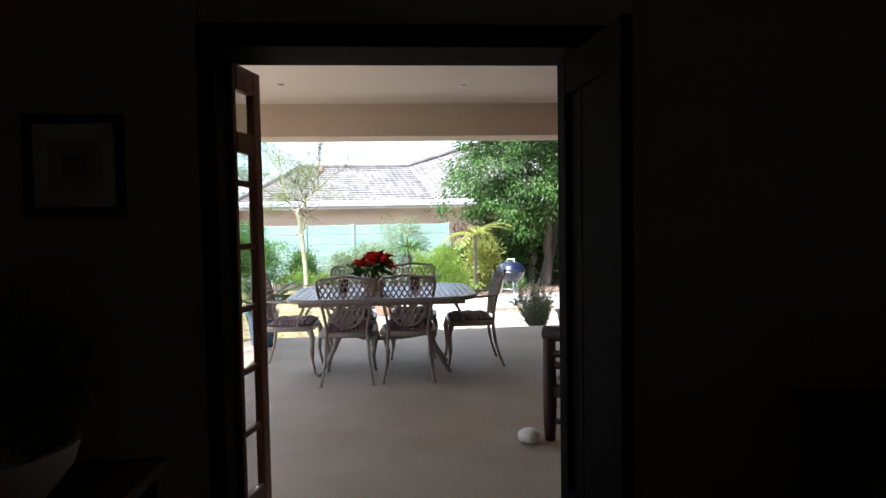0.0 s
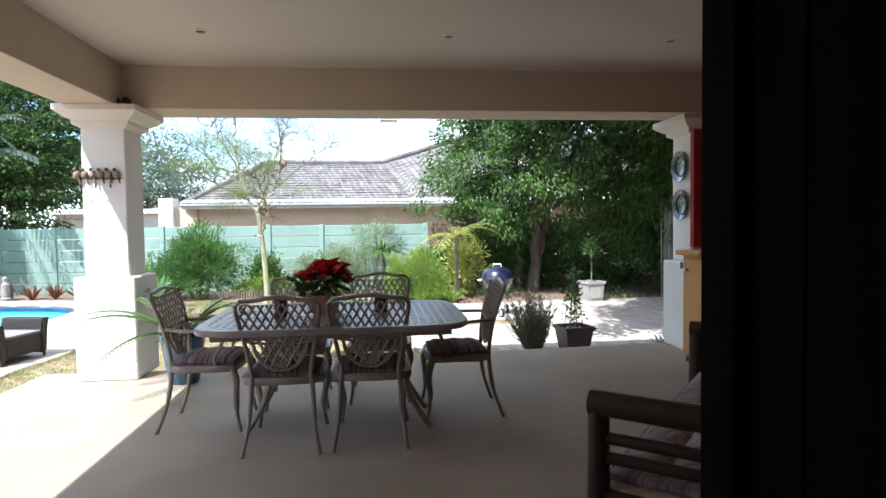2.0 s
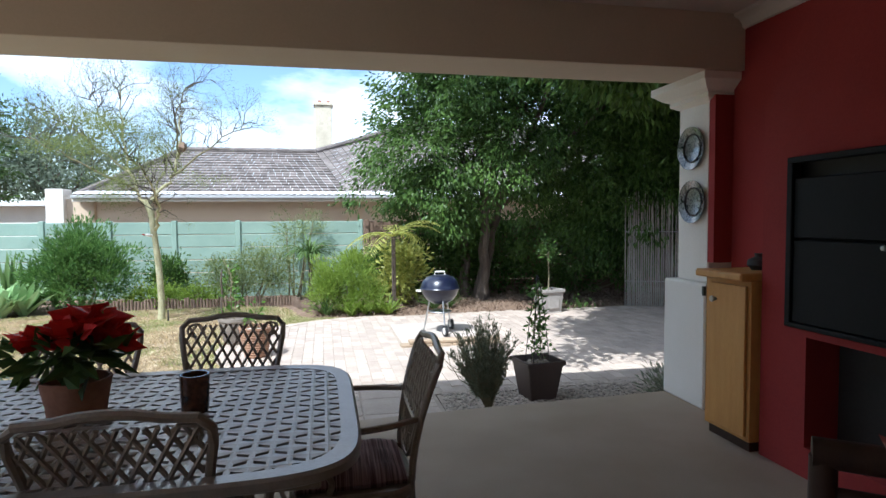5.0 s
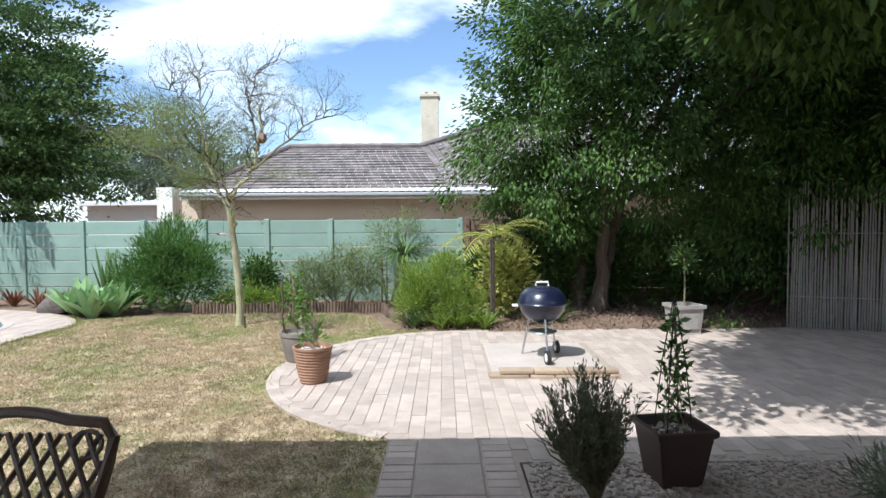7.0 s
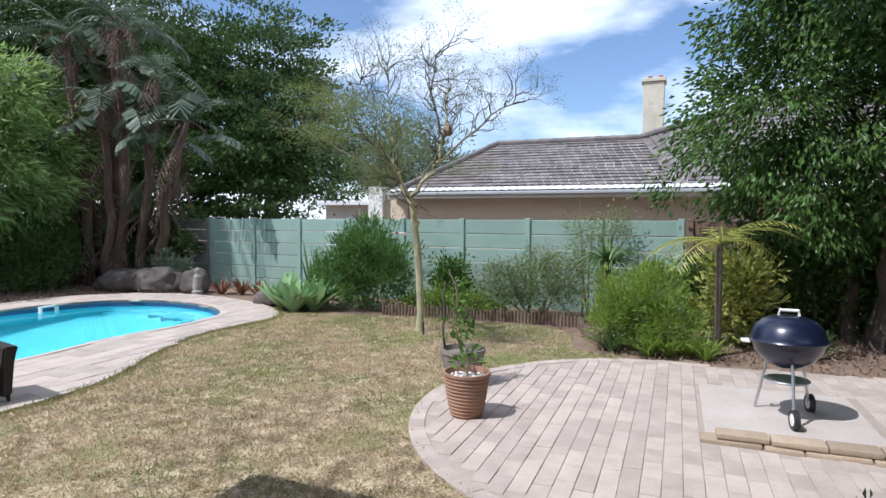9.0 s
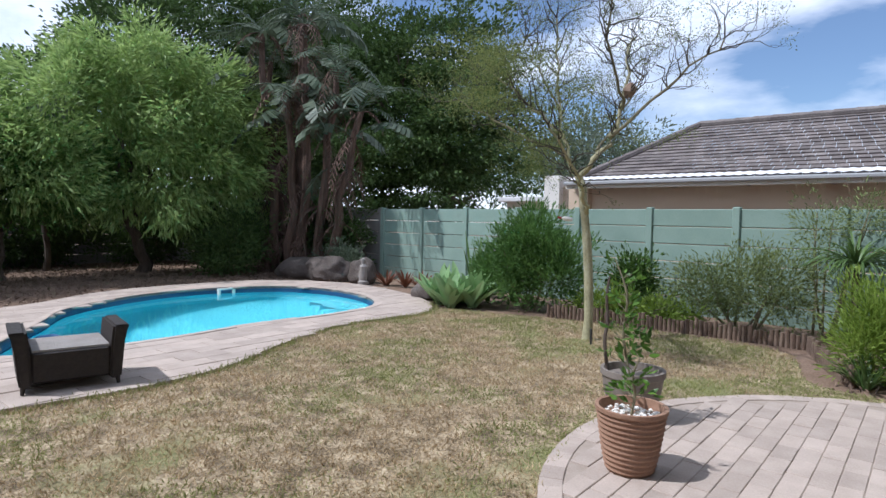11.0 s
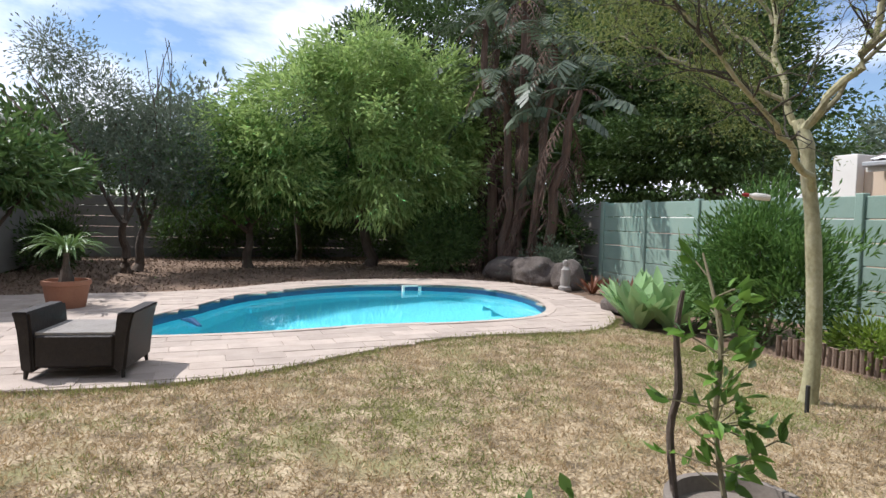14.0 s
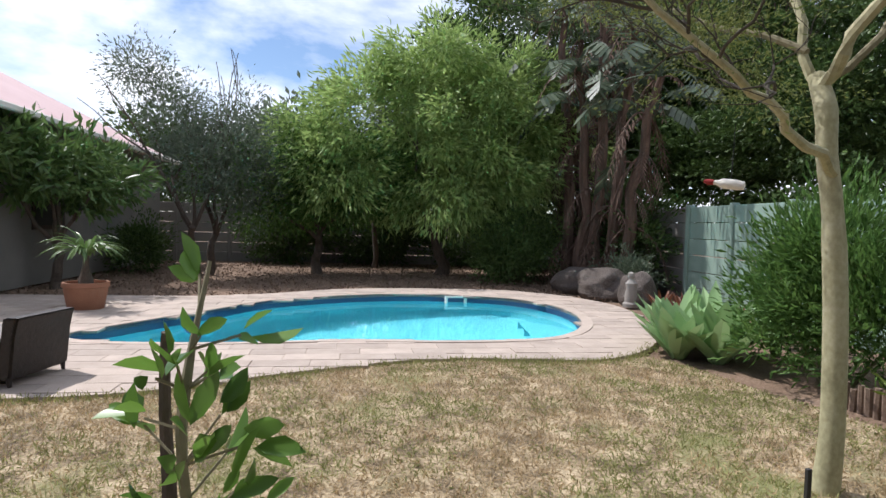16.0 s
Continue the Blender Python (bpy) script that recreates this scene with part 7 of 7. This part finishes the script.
def wicker_lounger():
    t = thing("wicker_seat", "dark woven wicker two-armed garden seat by the pool", "garden seat", -4.89, 8.84, G + 0.032, -12)
    W, D = 0.73, 0.62
    # two flared arms at the ends (along y), seat between
    for s in (-1, 1):
        bm = bmesh.new()
        rings = []
        for q, z in ((0.0, 0.05), (0.03, 0.36), (0.05, 0.46), (0.065, 0.50), (0.075, 0.51)):
            y0, y1 = s * (W / 2 - 0.09 + q * 0.5), s * (W / 2 + q)
            rings.append([bm.verts.new(p) for p in ((-D / 2, y0, z), (D / 2, y0, z), (D / 2, y1, z), (-D / 2, y1, z))])
        for a, b in zip(rings, rings[1:]):
            for k in range(4):
                bm.faces.new((a[k], a[(k + 1) % 4], b[(k + 1) % 4], b[k]))
        bm.faces.new(rings[0])
        bm.faces.new(rings[-1])
        bmesh.ops.recalc_face_normals(bm, faces=bm.faces)
        bmesh.ops.bevel(bm, geom=[e for e in bm.edges if e.calc_face_angle(0) > 0.8], offset=0.018, segments=2, affect="EDGES")
        part("arm", bm, M_WICKER, t)
    boxpart("seat_base", (-D / 2 + 0.01, D / 2 - 0.01, -W / 2 + 0.08, W / 2 - 0.08, 0.08, 0.34), M_WICKER, t, 0.02)
    for i in range(13):
        bm = bmesh.new()
        x = -D / 2 + 0.04 + i * (D - 0.08) / 12
        tube(bm, [(x, -W / 2 + 0.09, 0.342), (x, W / 2 - 0.09, 0.342)], 0.016, 6)
        part("woven_rib", bm, M_GREYPOT, t, "paler woven rib")
    for sx in (-1, 1):
        for sy in (-1, 1):
            bm = bmesh.new()
            tube(bm, [(sx * (D / 2 - 0.03), sy * (W / 2 - 0.02), 0.0), (sx * (D / 2 - 0.03), sy * (W / 2 - 0.03), 0.08)], [0.014, 0.022], 8)
            part("foot", bm, M_WICKER, t)


wicker_lounger()


def boulder(x, y, sx, sy, sz, seed, label="weathered grey boulder by the pool"):
    bm = bmesh.new()
    bmesh.ops.create_icosphere(bm, subdivisions=4, radius=1)
    for v in bm.verts:
        v.co *= 1 + 0.28 * noise.noise(v.co * 1.3 + Vector((seed, 0, 0))) + 0.08 * noise.noise(v.co * 4 + Vector((0, seed, 0)))
        v.co = Vector((v.co.x * sx, v.co.y * sy, v.co.z * sz))
    o = tagged(part("boulder", bm, M_STONE), label, "rock", "pool boulders")
    o.matrix_world = pose(x, y, G + sz * 0.55)


boulder(-9.5, 16.5, 0.35, 0.3, 0.36, 3)
boulder(-10.6, 16.35, 0.7, 0.5, 0.36, 5)
boulder(-11.6, 16.3, 0.7, 0.6, 0.3, 8)
boulder(-6.6, 15.55, 0.34, 0.3, 0.2, 9, "pale low boulder beside the agaves")


def garden_figure():
    bm = bmesh.new()
    lathe(bm, [(0.0, 0.0), (0.12, 0.0), (0.12, 0.06), (0.085, 0.09), (0.10, 0.18), (0.085, 0.32), (0.095, 0.40), (0.05, 0.45), (0.035, 0.47), (0.055, 0.51), (0.05, 0.57), (0.0, 0.6)], 18, wave=lambda a, z: 0.12 * math.sin(a * 19 + z * 14))
    o = tagged(part("garden_statue", bm, M_GREYPOT), "small weathered grey stone garden statue", "statue")
    o.matrix_world = pose(-9.15, 16.2, G)


garden_figure()


def pool_cleaner():
    t = thing("pool_cleaner", "floating pool hose float in the water", "pool cleaner", -7.6, 9.55, G - 0.10)
    bm = bmesh.new()
    tube(bm, [(-0.25, -0.12, 0.0), (0, 0, 0.03), (0.3, 0.1, 0.0)], [0.03, 0.05, 0.03], 8)
    part("float", bm, M_POOLTILE, t)


pool_cleaner()


def hooks():
    t = thing("bird_wall_hook", "row of small rusty metal birds on the column", "decoration", -2.40, 5.985, 1.73)
    bm = bmesh.new()
    tube(bm, [(-0.19, 0, 0.0), (0.19, 0, 0.0)], 0.007, 6)
    part("rail", bm, M_WOOD_DARK, t)
    for i in range(6):
        bm = bmesh.new()
        x = -0.16 + i * 0.064
        bmesh.ops.create_icosphere(bm, subdivisions=2, radius=0.03, matrix=pose(x, -0.01, 0.035, 0, 25, 0) @ Matrix.Diagonal((0.95, 0.7, 1.15, 1)))
        bmesh.ops.create_icosphere(bm, subdivisions=2, radius=0.016, matrix=pose(x - 0.012, -0.015, 0.075))
        tube(bm, [(x + 0.01, -0.01, 0.02), (x + 0.03, -0.01, -0.045)], [0.012, 0.004], 5)
        part("bird", bm, M_DEADLEAF, t)
    for i in range(3):
        bm = bmesh.new()
        x = -0.13 + i * 0.12
        tube(bm, [(x, 0, 0.0), (x, -0.02, -0.07), (x + 0.02, -0.05, -0.08), (x + 0.025, -0.055, -0.05)], 0.005, 6)
        part("hook", bm, M_BLACK, t)


hooks()

# ---- pavers, grass and gravel, last ----
def lay_pavers(owner, test, x0, x1, y0, y1, w, l, material, joined, near, z, seed, ang=0.0, limit=290):
    """Rows of clay pavers, long side along the row's way; the nearest as parts, the rest joined."""
    rng = random.Random(seed)
    bm = bmesh.new()
    box(bm, -w / 2 + 0.0025, w / 2 - 0.0025, -l / 2 + 0.0025, l / 2 - 0.0025, -0.03, 0.0, 0.004)
    me = bpy.data.meshes.new("paver")
    bm.to_mesh(me)
    bm.free()
    me.materials.append(material)
    src_v = np.array([v.co for v in me.vertices])
    src_f = [list(p.vertices) for p in me.polygons]
    V, F, cells = [], [], []
    ca, sa = math.cos(radians(ang)), math.sin(radians(ang))
    nx, ny = int((x1 - x0) / w), int((y1 - y0) / l) + 1
    for i in range(nx):
        off = (i % 2) * l / 2 + rng.uniform(-0.05, 0.05)
        for j in range(ny):
            px, py = x0 + (i + 0.5) * w, y0 + (j + 0.5) * l + off - l / 2
            qx, qy = (x0 + x1) / 2 + (px - (x0 + x1) / 2) * ca - (py - (y0 + y1) / 2) * sa, (y0 + y1) / 2 + (px - (x0 + x1) / 2) * sa + (py - (y0 + y1) / 2) * ca
            if test(qx, qy):
                cells.append((qx, qy))
    cells.sort(key=lambda c: (c[0] - near[0]) ** 2 + (c[1] - near[1]) ** 2)
    for k, (qx, qy) in enumerate(cells):
        m = pose(qx, qy, z + rng.uniform(-0.003, 0.003), rng.uniform(-0.4, 0.4), rng.uniform(-0.4, 0.4), ang + rng.uniform(-0.7, 0.7))
        if k < limit:
            o = new("paver", me)
            o.parent = owner
            o.matrix_world = m
        else:
            b = len(V) * len(src_v)
            V.append(src_v @ np.array(m.to_3x3()).T + np.array(m.translation))
            F += [[b + q for q in f_] for f_ in src_f]
    if V:
        o = raw("pavers", np.concatenate(V), F, joined, owner)
        o["kind"] = "stuff"


IN_PAVE = spline([(p[0] * 1.0, p[1] * 1.0, 0) for p in PAVING], 1)


def pave_test(x, y):
    if 1.40 < x < 2.88 and 10.46 < y < 12.36:
        return False
    if (x - CC[0]) ** 2 + (y - CC[1]) ** 2 < (CR - 0.10) ** 2:
        return True
    return inside(x, y, PAVING) and (x > CC[0]) and y > 8.42 and all(inside(x + a, y + b, PAVING) for a, b in ((0.07, 0.1), (-0.07, -0.1)))


lay_pavers(paving, pave_test, -1.2, 8.8, 6.2, 13.6, 0.132, 0.27, M_PAVER, M_PAVER_J, (0.2, 10.2), G + 0.022, 5)
# border of the round terrace
border = bmesh.new()
rngb = random.Random(9)
for i in range(46):
    t = radians(84 + i * 3.6)
    box(border, -0.068, 0.068, -0.09, 0.09, -0.03, 0.0, 0.004, m=pose(CC[0] + (CR - 0.01) * math.cos(t), CC[1] + (CR - 0.01) * math.sin(t), G + 0.024 + rngb.uniform(-0.003, 0.003), 0, 0, math.degrees(t)) )
ob_border = part("border_pavers", border, M_PAVER_J, paving)
ob_border["kind"] = "stuff"
# path to the patio: large pale tiles flanked by bricks
rngp = random.Random(4)
for j in range(5):
    y = 8.72 - j * 0.475
    o = boxpart("path_tile", (0.745, 1.205, y - 0.465, y, G - 0.02, G + 0.026), M_PAVER, paving, 0.006)
    for sx in (0.515, 1.225):
        for q in range(4):
            boxpart("path_brick", (sx, sx + 0.215, y - 0.465 + q * 0.117, y - 0.465 + q * 0.117 + 0.108, G - 0.02, G + 0.024 + rngp.uniform(-0.003, 0.003)), M_PAVER, paving, 0.005)
# pool deck rows
POOL_OUT = [(-8.1 + (p.x + 8.1) * 1.03, 11.8 + (p.y - 11.8) * 1.03) for p in POOL]
lay_pavers(deck, lambda x, y: inside(x, y, DECK) and not inside(x, y, POOL_OUT) and all(inside(x + a, y + b, DECK) for a, b in ((0.06, 0.16), (-0.06, -0.16), (0.06, -0.16), (-0.06, 0.16))), -11.6, -4.2, 5.2, 16.1, 0.24, 0.52, M_PAVER, M_PAVER_J, (-4.8, 10.5), G + 0.03, 6)
bm = bmesh.new()
n = len(POOL)
a_ = [bm.verts.new((p.x, p.y, G + 0.036)) for p in POOL]
b_ = [bm.verts.new((-8.1 + (p.x + 8.1) * 1.05, 11.8 + (p.y - 11.8) * 1.05, G + 0.036)) for p in POOL]
c_ = [bm.verts.new((v.co.x, v.co.y, G - 0.02)) for v in b_]
for k in range(n):
    j = (k + 1) % n
    bm.faces.new((a_[k], a_[j], b_[j], b_[k]))
    bm.faces.new((b_[k], b_[j], c_[j], c_[k]))
part("coping", bm, M_PAVER_J, deck, "smooth pale coping band", smooth=False)


def grass():
    rng = np.random.default_rng(77)
    n = 330000
    tufts = np.stack([rng.uniform(-5.3, 0.9, 30000), rng.uniform(6.0, 15.3, 30000)], 1)
    loose = np.stack([rng.uniform(-5.6, 0.9, n), rng.uniform(6.0, 15.3, n)], 1)
    tuft = tufts[rng.integers(0, len(tufts), n)] + rng.normal(0, 0.02, (n, 2))
    p = np.where(rng.random((n, 1)) < 0.5, tuft, loose)
    p = p[inside_many(p, LAWN) & ~inside_many(p, PAVING) & ~inside_many(p, DECK) & ~((p[:, 1] < 6.75) & (p[:, 0] > -3.1))]
    patch = np.array([noise.noise(Vector((x * 0.8, y * 0.8, 3.1))) + 0.6 * noise.noise(Vector((x * 2.6, y * 2.6, 9.4))) for x, y in p])
    patch = patch + rng.normal(0, 0.22, len(p)) + np.clip((p[:, 1] - 11.0) * 0.06, -0.15, 0.25)
    for nm, sel, mt, ln in (("dry_grass", patch <= 0.12, L_DRY, 0.034), ("green_grass", patch > 0.12, L_LAWN, 0.036)):
        q = p[sel]
        pts = np.concatenate([q, np.full((len(q), 1), G - 0.002)], 1)
        d = np.tile(np.array([[0, 0, 0.3]]), (len(q), 1))
        o = leaves(nm, pts, d, ln, 0.0065, mt, lawn, rng, 0.6, 0.05, vary=0.6)
        o["kind"] = "stuff"
    m = 2600
    e = []
    for q in range(0, len(DECK), 1):
        e.append((DECK[q].x, DECK[q].y))
    edge = np.array([c for c in e if c[0] > -6.3 and c[1] > 7.5])
    k = rng.integers(0, len(edge) - 1, m)
    s = rng.random((m, 1))
    q = edge[k] * (1 - s) + edge[k + 1] * s + rng.normal(0, 0.05, (m, 2)) + np.array([0.05, -0.02])
    far = np.linalg.norm(edge[k] - edge[k + 1], axis=1) < 1
    q = q[far]
    pts = np.concatenate([q, np.full((len(q), 1), G - 0.002)], 1)
    o = leaves("edge_grass", pts, np.tile(np.array([[0, 0, 0.9]]), (len(q), 1)), 0.055, 0.008, L_LAWN, lawn, rng, 0.5, 0.05)
    o["kind"] = "stuff"


grass()


def gravel():
    rng = random.Random(55)
    base = tagged(boxpart("gravel_bed", (1.5, 4.3, 6.2, 8.4, G - 0.06, G + 0.004), M_JOINT, None, 0), "bed of pale gravel below the patio edge", "gravel", kind="structure")
    bm = bmesh.new()
    bmesh.ops.create_icosphere(bm, subdivisions=1, radius=1)
    sv = np.array([v.co for v in bm.verts])
    sf = [[v.index for v in f_.verts] for f_ in bm.faces]
    bm.free()
    V, F = [], []
    for i in range(5200):
        s = rng.uniform(0.009, 0.02)
        b = len(V) * len(sv)
        V.append(sv * np.array([s * rng.uniform(0.8, 1.4), s * rng.uniform(0.8, 1.3), s * 0.7]) + np.array([rng.uniform(1.52, 4.25), rng.uniform(6.7, 8.38), G + 0.01]))
        F += [[b + q for q in f_] for f_ in sf]
    o = raw("gravel_stones", np.concatenate(V), F, M_GRAVEL, base)
    o["kind"] = "stuff"


gravel()


def litter():
    rng = np.random.default_rng(88)
    n = 14000
    x = rng.uniform(-18.5, -9.5, n)
    y = rng.uniform(5.5, 17.5, n)
    dk = [(q.x, q.y) for q in DECK]
    ok = ~inside_many(np.stack([x, y], 1), dk)
    pts = np.stack([x[ok], y[ok], np.full(ok.sum(), G - 0.025)], 1)
    bx = rng.uniform(0.2, 8.0, 6000)
    by = rng.uniform(13.4, 16.9, 6000)
    pts = np.concatenate([pts, np.stack([bx, by, np.full(6000, G - 0.025)], 1)])
    o = leaves("leaf_litter", pts, np.tile(np.array([[0, 0, 0.15]]), (len(pts), 1)), 0.07, 0.03, M_DEADLEAF, None, rng, 0.8, 0.1)
    tagged(o, "scattered dry brown fallen leaves on the soil", "leaf litter", kind="stuff")


litter()
